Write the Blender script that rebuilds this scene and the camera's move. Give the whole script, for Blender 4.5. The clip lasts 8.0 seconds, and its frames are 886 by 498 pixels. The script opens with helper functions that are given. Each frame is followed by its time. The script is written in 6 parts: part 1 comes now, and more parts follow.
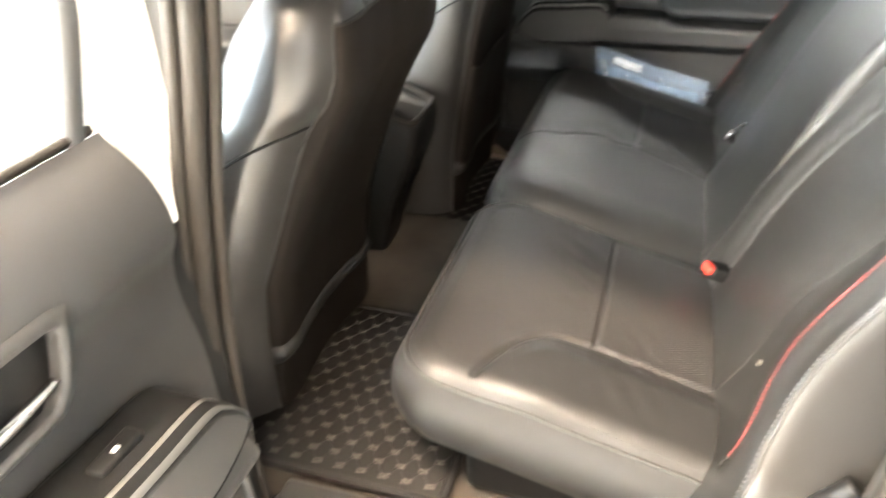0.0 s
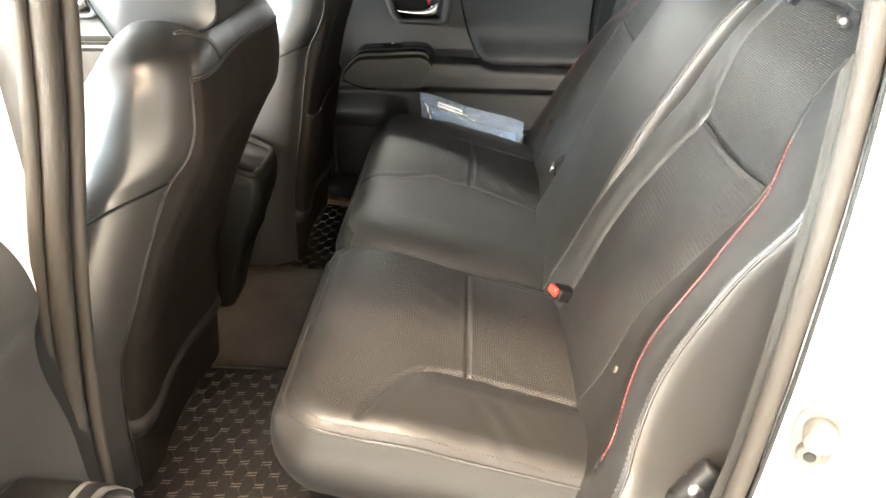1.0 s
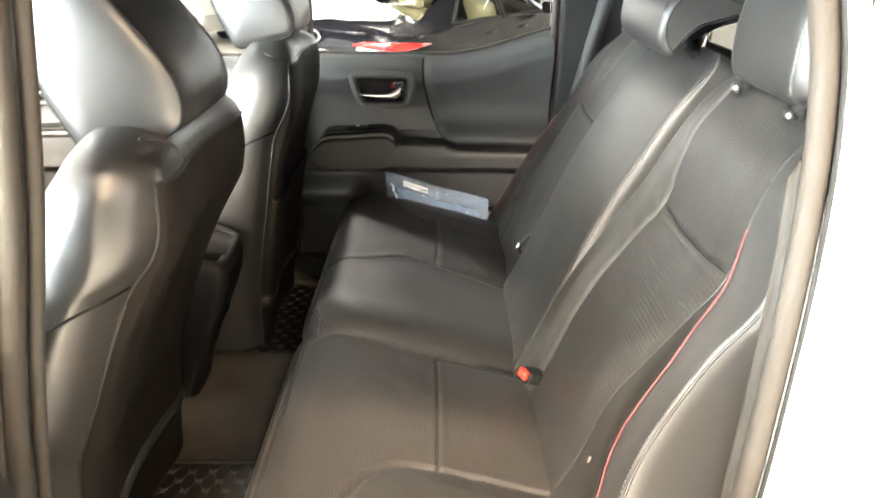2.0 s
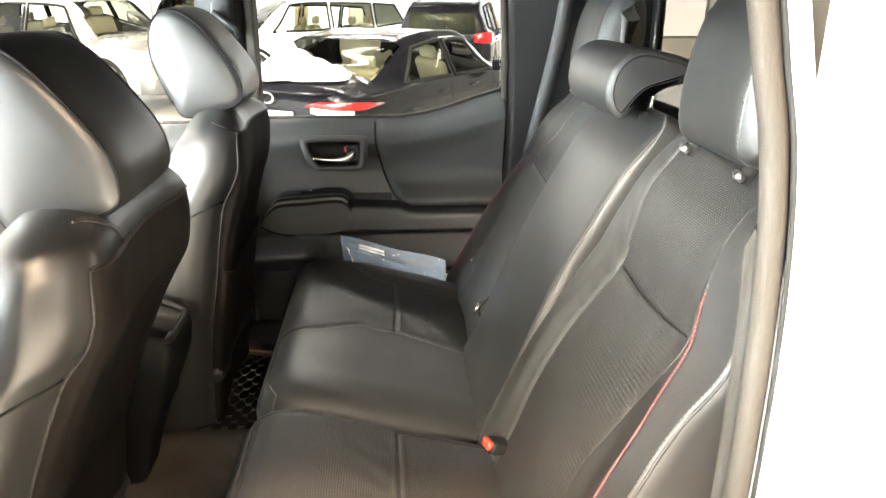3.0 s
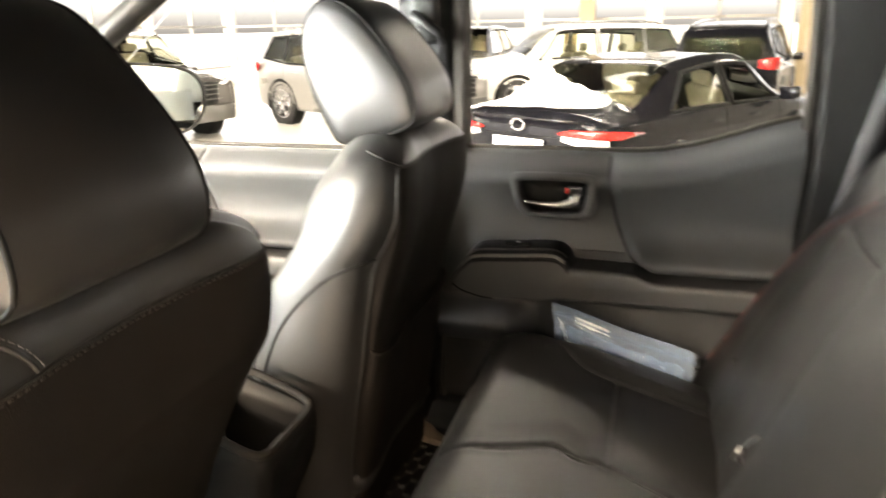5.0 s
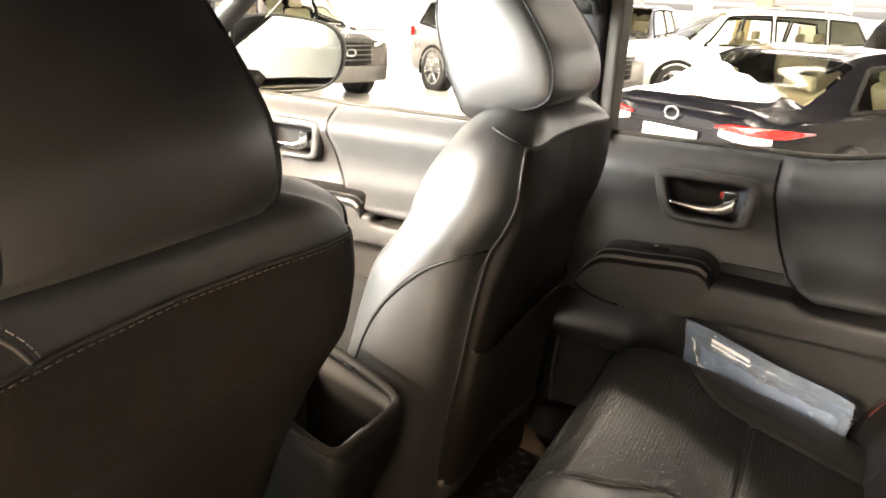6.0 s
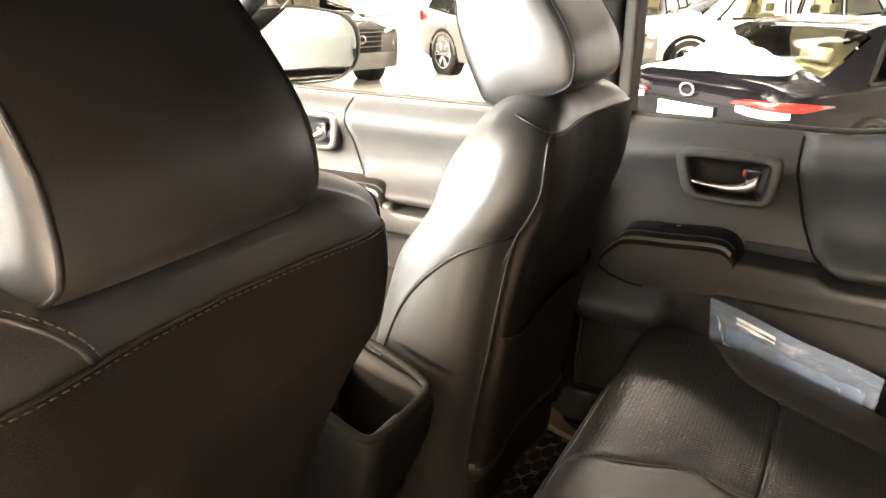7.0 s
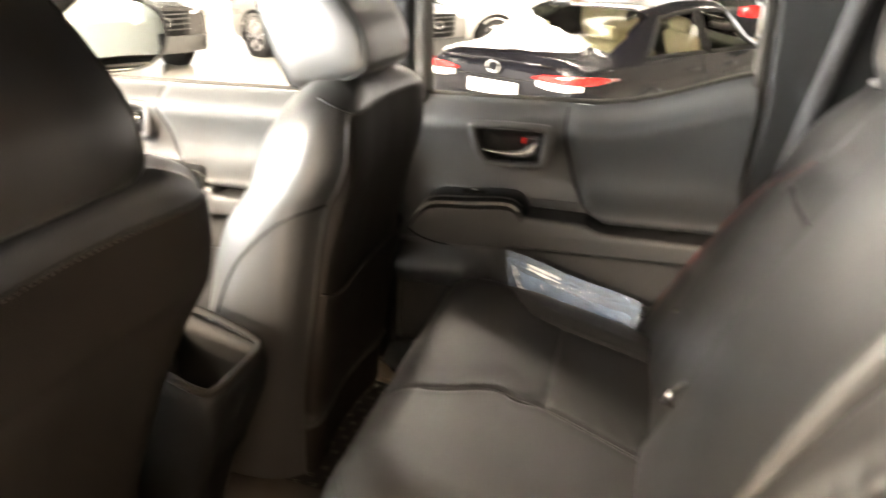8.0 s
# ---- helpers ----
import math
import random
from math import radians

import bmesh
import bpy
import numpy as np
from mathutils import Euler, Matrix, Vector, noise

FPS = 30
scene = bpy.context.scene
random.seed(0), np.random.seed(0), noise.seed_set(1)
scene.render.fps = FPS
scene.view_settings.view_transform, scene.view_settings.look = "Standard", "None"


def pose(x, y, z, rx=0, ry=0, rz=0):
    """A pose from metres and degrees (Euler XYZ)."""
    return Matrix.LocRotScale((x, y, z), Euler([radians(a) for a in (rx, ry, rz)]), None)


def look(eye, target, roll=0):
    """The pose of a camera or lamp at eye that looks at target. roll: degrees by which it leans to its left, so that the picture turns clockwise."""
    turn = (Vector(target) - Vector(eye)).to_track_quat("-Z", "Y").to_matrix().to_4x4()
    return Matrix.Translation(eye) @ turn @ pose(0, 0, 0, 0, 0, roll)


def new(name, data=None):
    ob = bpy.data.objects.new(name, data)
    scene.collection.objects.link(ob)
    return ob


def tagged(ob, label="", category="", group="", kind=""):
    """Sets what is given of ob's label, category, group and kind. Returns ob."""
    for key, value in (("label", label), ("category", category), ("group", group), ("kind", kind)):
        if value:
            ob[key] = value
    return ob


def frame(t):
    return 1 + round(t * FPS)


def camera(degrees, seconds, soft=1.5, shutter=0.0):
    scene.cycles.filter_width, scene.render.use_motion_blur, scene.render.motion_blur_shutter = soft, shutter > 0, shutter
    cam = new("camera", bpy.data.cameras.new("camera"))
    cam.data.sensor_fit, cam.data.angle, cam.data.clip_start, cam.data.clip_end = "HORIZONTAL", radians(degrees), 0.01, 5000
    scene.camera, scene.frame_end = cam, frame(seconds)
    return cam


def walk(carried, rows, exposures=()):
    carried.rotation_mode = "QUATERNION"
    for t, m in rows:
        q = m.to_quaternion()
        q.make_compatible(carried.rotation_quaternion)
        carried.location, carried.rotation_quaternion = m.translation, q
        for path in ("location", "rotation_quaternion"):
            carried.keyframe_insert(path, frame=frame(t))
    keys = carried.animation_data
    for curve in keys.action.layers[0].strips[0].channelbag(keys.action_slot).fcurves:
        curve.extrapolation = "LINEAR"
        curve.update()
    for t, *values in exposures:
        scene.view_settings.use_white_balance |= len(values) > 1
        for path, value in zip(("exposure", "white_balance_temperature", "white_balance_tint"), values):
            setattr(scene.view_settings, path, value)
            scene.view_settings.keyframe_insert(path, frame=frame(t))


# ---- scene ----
cam = camera(63.3, 8.0, shutter=0.5)
PATH = [
    (0, (-0.193, -1.395, 0.952), (-0.731, 0.208, -0.117), -2.0),
    (0.5, (-0.239, -1.426, 0.959), (-0.406, 0.318, -0.006), 0.3),
    (1, (-0.26, -1.431, 0.962), (-0.316, 0.319, -0.004), 1.3),
    (1.5, (-0.263, -1.428, 0.983), (-0.271, 0.359, 0.087), 1.2),
    (2, (-0.26, -1.414, 1.0), (-0.232, 0.416, 0.195), 1.1),
    (2.2, (-0.257, -1.406, 1.009), (-0.196, 0.441, 0.244), 0.8),
    (3.3, (-0.244, -1.336, 1.013), (-0.1, 0.547, 0.354), 0.3),
    (3.5, (-0.208, -1.257, 1.007), (-0.097, 0.623, 0.335), -0.4),
    (4, (-0.119, -1.078, 0.989), (-0.139, 0.784, 0.259), -2.0),
    (4.5, (-0.098, -0.999, 0.965), (-0.457, 0.859, 0.319), -3.1),
    (5, (-0.202, -0.841, 0.935), (-0.753, 0.989, 0.346), -1.1),
    (5.2, (-0.233, -0.785, 0.929), (-0.886, 1.017, 0.359), 0.1),
    (6.3, (-0.232, -0.703, 0.917), (-1.13, 0.948, 0.234), 2.5),
    (6.5, (-0.233, -0.702, 0.919), (-1.133, 0.947, 0.232), 1.9),
    (7, (-0.242, -0.72, 0.925), (-1.147, 0.92, 0.224), 0.5),
    (7.5, (-0.236, -0.761, 0.948), (-1.009, 0.947, 0.25), 0.9),
    (8, (-0.153, -0.851, 0.955), (-0.625, 0.944, 0.211), 1.0),
]
walk(cam, [(t, look(e, g, r)) for t, e, g, r in PATH], [(0.0, 1.68, 6350, 10), (1.0, 1.56, 6600, 10), (2.0, 1.50, 6800, 10), (3.5, 1.20, 7000, 11), (4.2, 1.08, 7400, 13), (5.0, 1.08, 7600, 15), (6.5, 1.37, 7700, 17), (8.0, 1.36, 7700, 17)])
# ---------------------------------------------------------------- world and light
GROUND = -0.80
world = bpy.data.worlds.new("world")
scene.world = world
world.use_nodes = True
wn = world.node_tree.nodes
sky = wn.new("ShaderNodeTexSky")
sky.sky_type = "NISHITA"
sky.sun_disc = False
sky.sun_elevation = radians(40)
sky.sun_rotation = radians(200)
sky.air_density, sky.dust_density, sky.ozone_density = 0.4, 4.0, 0.0
haze = wn.new("ShaderNodeHueSaturation")
haze.inputs["Saturation"].default_value = 0.25
world.node_tree.links.new(sky.outputs[0], haze.inputs["Color"])
world.node_tree.links.new(haze.outputs[0], wn["Background"].inputs[0])
wn["Background"].inputs[1].default_value = 0.62


def area_lamp(name, place, target, sx, sy, power, colour):
    data = bpy.data.lights.new(name, "AREA")
    data.shape, data.size, data.size_y = "RECTANGLE", sx, sy
    data.energy, data.color = power, colour
    ob = new(name, data)
    ob.matrix_world = look(place, target)
    return ob


# daylight from the tall shop window ahead of the truck's nose
area_lamp("window_light_front", (-5.4, -3.7, 1.45), (-0.8, -1.8, 0.6), 7.6, 1.7, 2400, (0.82, 0.94, 1.0))
# the lights over the truck's bonnet
area_lamp("ceiling_light_front", (-7.0, -3.2, 4.05), (-0.7, 0.3, 0.8), 4.0, 0.8, 2400, (1.0, 0.93, 0.84))
area_lamp("ceiling_light_side", (-4.5, -6.0, 4.0), (-0.6, 0.0, 0.4), 6.0, 1.0, 3300, (1.0, 0.88, 0.72))
# the warm ceiling lights over and behind the open door
area_lamp("ceiling_light_rear", (2.0, -5.0, 4.05), (-0.6, -0.4, 0.75), 2.5, 0.6, 150, (1.0, 0.78, 0.56))
area_lamp("ceiling_light_near", (-0.9, -2.2, 4.08), (-0.9, -2.2, 0.0), 2.5, 0.38, 400, (1.0, 0.73, 0.47))

# ---------------------------------------------------------------- materials


def surface(name, colour, rough=0.5, vary=0.15, scale=25.0, bump=0.15, fine=400.0, metal=0.0, spec=0.5,
            coat=0.0, emboss=0.0, pitch=0.008, ratio=1.25, emit=0.0, rvary=0.08, wear=0.0):
    """Base colour with two scales of variation, fine relief, and, for embossed leather, a staggered grid of dimples on the UV map (metres)."""
    m = bpy.data.materials.new(name)
    m.use_nodes = True
    t = m.node_tree
    n, ln = t.nodes, t.links
    b = n["Principled BSDF"]
    tc = n.new("ShaderNodeTexCoord")
    big = n.new("ShaderNodeTexNoise")
    big.inputs["Scale"].default_value = scale * 0.25
    big.inputs["Detail"].default_value = 5
    ln.new(tc.outputs["Object"], big.inputs["Vector"])
    small = n.new("ShaderNodeTexNoise")
    small.inputs["Scale"].default_value = fine
    small.inputs["Detail"].default_value = 3
    ln.new(tc.outputs["Object"], small.inputs["Vector"])
    ramp = n.new("ShaderNodeMapRange")
    ramp.inputs["To Min"].default_value, ramp.inputs["To Max"].default_value = 1 - vary * 1.6, 1 + vary * 1.6
    ln.new(big.outputs["Fac"], ramp.inputs["Value"])
    hsv = n.new("ShaderNodeHueSaturation")
    hsv.inputs["Color"].default_value = (*colour, 1)
    ln.new(ramp.outputs[0], hsv.inputs["Value"])
    ln.new(hsv.outputs[0], b.inputs["Base Color"])
    rr = n.new("ShaderNodeMapRange")
    rr.inputs["To Min"].default_value, rr.inputs["To Max"].default_value = max(0.02, rough - rvary), min(1, rough + rvary)
    ln.new(big.outputs["Fac"], rr.inputs["Value"])
    ln.new(rr.outputs[0], b.inputs["Roughness"])
    b.inputs["Metallic"].default_value = metal
    b.inputs["Specular IOR Level"].default_value = spec
    b.inputs["Coat Weight"].default_value = coat
    b.inputs["Coat Roughness"].default_value = 0.03
    height = small.outputs["Fac"]
    if emboss:
        sep = n.new("ShaderNodeSeparateXYZ")
        ln.new(tc.outputs["UV"], sep.inputs[0])

        def wave(src, k):
            mul = n.new("ShaderNodeMath"); mul.operation = "MULTIPLY"; mul.inputs[1].default_value = k
            ln.new(src, mul.inputs[0])
            s = n.new("ShaderNodeMath"); s.operation = "SINE"
            ln.new(mul.outputs[0], s.inputs[0])
            return s.outputs[0]
        a, c = wave(sep.outputs[0], 2 * math.pi / pitch), wave(sep.outputs[1], 2 * math.pi / (pitch * ratio))
        pr = n.new("ShaderNodeMath"); pr.operation = "MULTIPLY"
        ln.new(a, pr.inputs[0]); ln.new(c, pr.inputs[1])
        sh = n.new("ShaderNodeMapRange")
        sh.inputs["From Min"].default_value, sh.inputs["From Max"].default_value = 0.15, 0.75
        sh.inputs["To Min"].default_value, sh.inputs["To Max"].default_value = emboss, 0.0
        ln.new(pr.outputs[0], sh.inputs["Value"])
        add = n.new("ShaderNodeMath"); add.operation = "ADD"
        sc = n.new("ShaderNodeMath"); sc.operation = "MULTIPLY"; sc.inputs[1].default_value = bump * 0.25
        ln.new(small.outputs["Fac"], sc.inputs[0])
        ln.new(sc.outputs[0], add.inputs[0]); ln.new(sh.outputs[0], add.inputs[1])
        height = add.outputs[0]
        pit = n.new("ShaderNodeMapRange")
        pit.inputs["To Min"].default_value, pit.inputs["To Max"].default_value = 0.80, 1.06
        ln.new(sh.outputs[0], pit.inputs["Value"])
        mixv = n.new("ShaderNodeMath"); mixv.operation = "MULTIPLY"
        ln.new(ramp.outputs[0], mixv.inputs[0]); ln.new(pit.outputs[0], mixv.inputs[1])
        ln.new(mixv.outputs[0], hsv.inputs["Value"])
    bp = n.new("ShaderNodeBump")
    bp.inputs["Strength"].default_value = 1.0 if emboss else bump
    bp.inputs["Distance"].default_value = 0.0016 if emboss else 0.002
    ln.new(height, bp.inputs["Height"])
    ln.new(bp.outputs[0], b.inputs["Normal"])
    if emit:
        b.inputs["Emission Color"].default_value = (*colour, 1)
        b.inputs["Emission Strength"].default_value = emit
    return m


def glass(name, tint=(1, 1, 1), rough=0.0):
    m = bpy.data.materials.new(name)
    m.use_nodes = True
    b = m.node_tree.nodes["Principled BSDF"]
    b.inputs["Base Color"].default_value = (*tint, 1)
    b.inputs["Transmission Weight"].default_value = 1.0
    b.inputs["Roughness"].default_value = rough
    b.inputs["IOR"].default_value = 1.04
    return m


LEATHER = surface("black_leather", (0.018, 0.017, 0.0165), 0.35, 0.12, 18, 0.10, 700, spec=0.60)
LEATHER_SIDE = surface("grey_black_leather", (0.019, 0.0185, 0.018), 0.37, 0.10, 14, 0.10, 700, spec=0.95)
LEATHER_MATT = surface("matt_leather", (0.019, 0.0185, 0.018), 0.46, 0.10, 14, 0.12, 700, spec=0.35)
LEATHER_CUSHION = surface("worn_satin_leather", (0.012, 0.0117, 0.0113), 0.45, 0.16, 18, 0.20, 480, spec=0.52)
LEATHER_SEAT = surface("satin_leather", (0.010, 0.0098, 0.0094), 0.37, 0.16, 18, 0.20, 480, spec=0.85)
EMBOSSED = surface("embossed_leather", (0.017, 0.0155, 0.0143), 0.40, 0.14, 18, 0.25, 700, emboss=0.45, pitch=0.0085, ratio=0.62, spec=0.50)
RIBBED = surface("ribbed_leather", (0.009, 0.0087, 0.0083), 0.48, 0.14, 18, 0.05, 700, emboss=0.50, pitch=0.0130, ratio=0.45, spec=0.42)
DOTTED = surface("dotted_leather", (0.010, 0.0097, 0.0093), 0.38, 0.14, 18, 0.25, 700, emboss=0.75, pitch=0.0072, ratio=0.95, spec=0.70)
LINED = surface("lined_leather", (0.009, 0.0086, 0.0082), 0.40, 0.14, 18, 0.25, 700, emboss=0.70, pitch=0.0066, ratio=2.2, spec=0.60)
CLOTHBACK = surface("seat_back_cloth", (0.0095, 0.0076, 0.0062), 0.70, 0.30, 20, 0.4, 800, spec=0.12)
PIPING = surface("piping", (0.026, 0.025, 0.024), 0.44, 0.1, 60, 0.1, 900)
THREAD = surface("grey_thread", (0.030, 0.029, 0.028), 0.6, 0.1, 300, 0.1, 900)
PALETHREAD = surface("pale_thread", (0.085, 0.078, 0.070), 0.6, 0.1, 300, 0.1, 900)
REDTHREAD = surface("red_thread", (0.36, 0.06, 0.055), 0.55, 0.1, 300, 0.1, 900)
PLASTIC = surface("charcoal_plastic", (0.028, 0.028, 0.0279), 0.46, 0.08, 12, 0.30, 1100, spec=0.55)
PLASTIC_PAD = surface("slate_soft_trim", (0.036, 0.0372, 0.0378), 0.62, 0.06, 10, 0.28, 1300, spec=0.28)
PLASTIC_DARK = surface("black_plastic", (0.006, 0.006, 0.006), 0.50, 0.1, 20, 0.2, 900, spec=0.22)
SILVER = surface("satin_silver_trim", (0.12, 0.119, 0.114), 0.46, 0.08, 30, 0.05, 600, metal=0.45)
SPEAKER = surface("grey_speaker_mesh", (0.011, 0.0105, 0.010), 0.70, 0.12, 30, 0.7, 900, spec=0.30)
CHROME = surface("chrome", (0.82, 0.82, 0.83), 0.20, 0.04, 30, 0.0, 600, metal=1.0, rvary=0.03)
STRIKER = surface("dull_steel", (0.060, 0.056, 0.050), 0.45, 0.15, 40, 0.1, 500, metal=0.2, spec=0.4)
STEEL = surface("bare_steel", (0.42, 0.41, 0.40), 0.32, 0.12, 40, 0.1, 500, metal=1.0)
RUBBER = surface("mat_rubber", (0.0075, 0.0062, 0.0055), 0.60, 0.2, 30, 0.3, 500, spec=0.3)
# rib colour far paler than the mat: the ribs' specular glint is painted in
RUBBER_BAR = surface("glint_mat_rib", (0.085, 0.076, 0.064), 0.34, 0.2, 60, 0.2, 500)
SEAL = surface("door_seal_rubber", (0.020, 0.017, 0.014), 0.70, 0.12, 30, 0.2, 600, spec=0.25)
CARPET = surface("floor_carpet", (0.052, 0.044, 0.037), 0.95, 0.40, 45, 1.0, 420, spec=0.1)
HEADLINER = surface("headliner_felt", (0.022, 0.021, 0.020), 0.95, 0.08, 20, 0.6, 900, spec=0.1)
WHITEPAINT = surface("white_body_paint", (0.80, 0.79, 0.77), 0.30, 0.03, 6, 0.02, 200, coat=0.6, rvary=0.03)
BLACKPAINT = surface("black_body_paint", (0.005, 0.005, 0.007), 0.16, 0.10, 4, 0.01, 150, spec=0.22, coat=0.10, rvary=0.04)
GREYPAINT = surface("grey_body_paint", (0.30, 0.29, 0.275), 0.28, 0.05, 4, 0.01, 150, metal=0.5, coat=0.8, rvary=0.04)
DARKPAINT = surface("dark_grey_paint", (0.08, 0.075, 0.07), 0.25, 0.08, 4, 0.01, 150, metal=0.3, coat=0.8, rvary=0.04)
CABINCLOTH = surface("cabin_cloth", (0.42, 0.38, 0.29), 0.85, 0.10, 20, 0.3, 600, spec=0.2)
JAMBTRIM = surface("pillar_trim", (0.017, 0.016, 0.0145), 0.72, 0.08, 14, 0.25, 1100, spec=0.12)
MATTBLACK = surface("matt_black_trim", (0.007, 0.007, 0.007), 0.75, 0.12, 20, 0.3, 900, spec=0.2)
# near-black for seams and grooves, and for the shadow line drawn under the grip
SEAM_SHADE = surface("seam_shade_black", (0.004, 0.004, 0.004), 0.85, 0.2, 60, 0.8, 1500, spec=0.15)
TANTRIM = surface("tan_sill_trim", (0.12, 0.09, 0.065), 0.45, 0.12, 30, 0.15, 500)
TYRE = surface("tyre_rubber", (0.022, 0.022, 0.022), 0.75, 0.15, 20, 0.4, 300)
ALLOY = surface("alloy_rim", (0.55, 0.55, 0.56), 0.25, 0.06, 20, 0.02, 300, metal=0.9)
REDLENS = surface("red_lamp_lens", (0.36, 0.006, 0.006), 0.10, 0.10, 30, 0.0, 300, coat=0.8)
CLEARLENS = surface("clear_lamp_lens", (0.72, 0.72, 0.72), 0.12, 0.10, 30, 0.0, 300, coat=0.8)
BUCKLERED = surface("red_button", (0.80, 0.035, 0.020), 0.35, 0.05, 60, 0.05, 600)
BELT = surface("belt_webbing", (0.022, 0.022, 0.023), 0.6, 0.08, 30, 0.5, 900)
TILE = surface("polished_shop_floor", (0.56, 0.54, 0.50), 0.22, 0.06, 1.2, 0.03, 60, rvary=0.08)
CEILINGPAINT = surface("dark_ceiling_paint", (0.10, 0.095, 0.09), 0.8, 0.15, 2, 0.2, 100)
# wall white taken down so the unseen walls throw less light back
LOWBOUNCE = surface("low_bounce_wall_paint", (0.38, 0.36, 0.33), 0.7, 0.06, 2, 0.1, 200)
WALLPAINT = surface("white_wall_paint", (0.80, 0.79, 0.75), 0.7, 0.04, 2, 0.1, 200)
FRAMEMETAL = surface("window_frame_metal", (0.30, 0.29, 0.26), 0.4, 0.06, 6, 0.05, 200, metal=0.5)
COLUMNPAINT = surface("column_paint", (0.45, 0.36, 0.22), 0.6, 0.08, 3, 0.1, 200)
LAMPWHITE = surface("lit_lamp_diffuser", (1.0, 0.97, 0.92), 0.5, 0.0, 5, 0.0, 100, emit=44.0)
SHEET = surface("white_protective_sheet", (0.88, 0.88, 0.88), 0.45, 0.04, 8, 0.5, 40)
PLATE = surface("plate_white", (0.75, 0.76, 0.78), 0.4, 0.05, 30, 0.05, 300)
PAPER = surface("white_label_paper", (0.80, 0.80, 0.80), 0.5, 0.04, 40, 0.05, 300)
CARGLASS = glass("tinted_car_glass", (0.60, 0.62, 0.50))
CARGLASS.node_tree.nodes["Principled BSDF"].inputs["IOR"].default_value = 1.14
WINGLASS = glass("window_glass", (0.97, 1.0, 0.98))
PRIVACY = glass("tinted_privacy_glass", (0.22, 0.21, 0.18))
MIRROR = surface("mirror_glass", (0.80, 0.84, 0.84), 0.02, 0.02, 10, 0.0, 100, metal=1.0, rvary=0.01)

# clear plastic bag: thin film with folds, letting much through
FILM = bpy.data.materials.new("clear_plastic_film")
FILM.use_nodes = True
fb = FILM.node_tree.nodes["Principled BSDF"]
fb.inputs["Base Color"].default_value = (0.56, 0.70, 0.90, 1)
fb.inputs["Roughness"].default_value = 0.07
fb.inputs["Transmission Weight"].default_value = 0.72
fb.inputs["IOR"].default_value = 1.3
fb.inputs["Coat Weight"].default_value = 0.8
fn = FILM.node_tree.nodes.new("ShaderNodeTexNoise")
fn.inputs["Scale"].default_value = 22
fn.inputs["Detail"].default_value = 4
fbump = FILM.node_tree.nodes.new("ShaderNodeBump")
fbump.inputs["Distance"].default_value = 0.02
fbump.inputs["Strength"].default_value = 0.7
FILM.node_tree.links.new(fn.outputs["Fac"], fbump.inputs["Height"])
FILM.node_tree.links.new(fbump.outputs[0], fb.inputs["Normal"])

# ---------------------------------------------------------------- building helpers
PLACE = {}


def thing(name, label, category, at=Matrix(), group="", kind=""):
    """A top-level Empty at the base of a thing; its parts hang under it."""
    ob = new(name)
    ob.empty_display_size = 0.05
    ob.matrix_basis = at
    PLACE[ob] = at.copy()
    return tagged(ob, label, category, group, kind)


def make_mesh(name, verts, faces, material, uv=None, smooth=True):
    me = bpy.data.meshes.new(name)
    me.from_pydata([tuple(map(float, v)) for v in verts], [], [tuple(map(int, f)) for f in faces])
    me.materials.append(material)
    if smooth:
        me.polygons.foreach_set("use_smooth", [True] * len(me.polygons))
    if uv is not None:
        layer = me.uv_layers.new(name="UVMap")
        idx = np.empty(len(me.loops), dtype=np.int32)
        me.loops.foreach_get("vertex_index", idx)
        layer.data.foreach_set("uv", np.asarray(uv, dtype=np.float32)[idx].ravel())
    me.validate()
    me.update()
    return me


def part(name, shape, material, parent, label="", local=False, uv=None, smooth=True):
    """shape: (verts, faces), a bmesh or a mesh. World places unless local, which is in the parent's own frame."""
    if isinstance(shape, bmesh.types.BMesh):
        me = bpy.data.meshes.new(name)
        shape.to_mesh(me)
        shape.free()
        me.materials.append(material)
        me.polygons.foreach_set("use_smooth", [smooth] * len(me.polygons))
    elif isinstance(shape, bpy.types.Mesh):
        me = shape
    else:
        me = make_mesh(name, shape[0], shape[1], material, uv, smooth)
    ob = new(name, me)
    if parent is not None:
        ob.parent = parent
        if not local:
            ob.matrix_parent_inverse = PLACE[parent].inverted()
            PLACE[ob] = Matrix()
        else:
            PLACE[ob] = PLACE[parent].copy()
    else:
        PLACE[ob] = Matrix()
    if label:
        tagged(ob, label)
    return ob


def join(*shapes):
    vs, fs, k = [], [], 0
    for v, f in shapes:
        vs.extend([tuple(p) for p in v])
        fs.extend([tuple(i + k for i in q) for q in f])
        k += len(v)
    return vs, fs


def moved(shape, m):
    return [tuple(m @ Vector(p)) for p in shape[0]], shape[1]


def flipped(shape):
    """Mirror in y (and turn the faces round)."""
    return [(p[0], -p[1], p[2]) for p in shape[0]], [tuple(reversed(f)) for f in shape[1]]


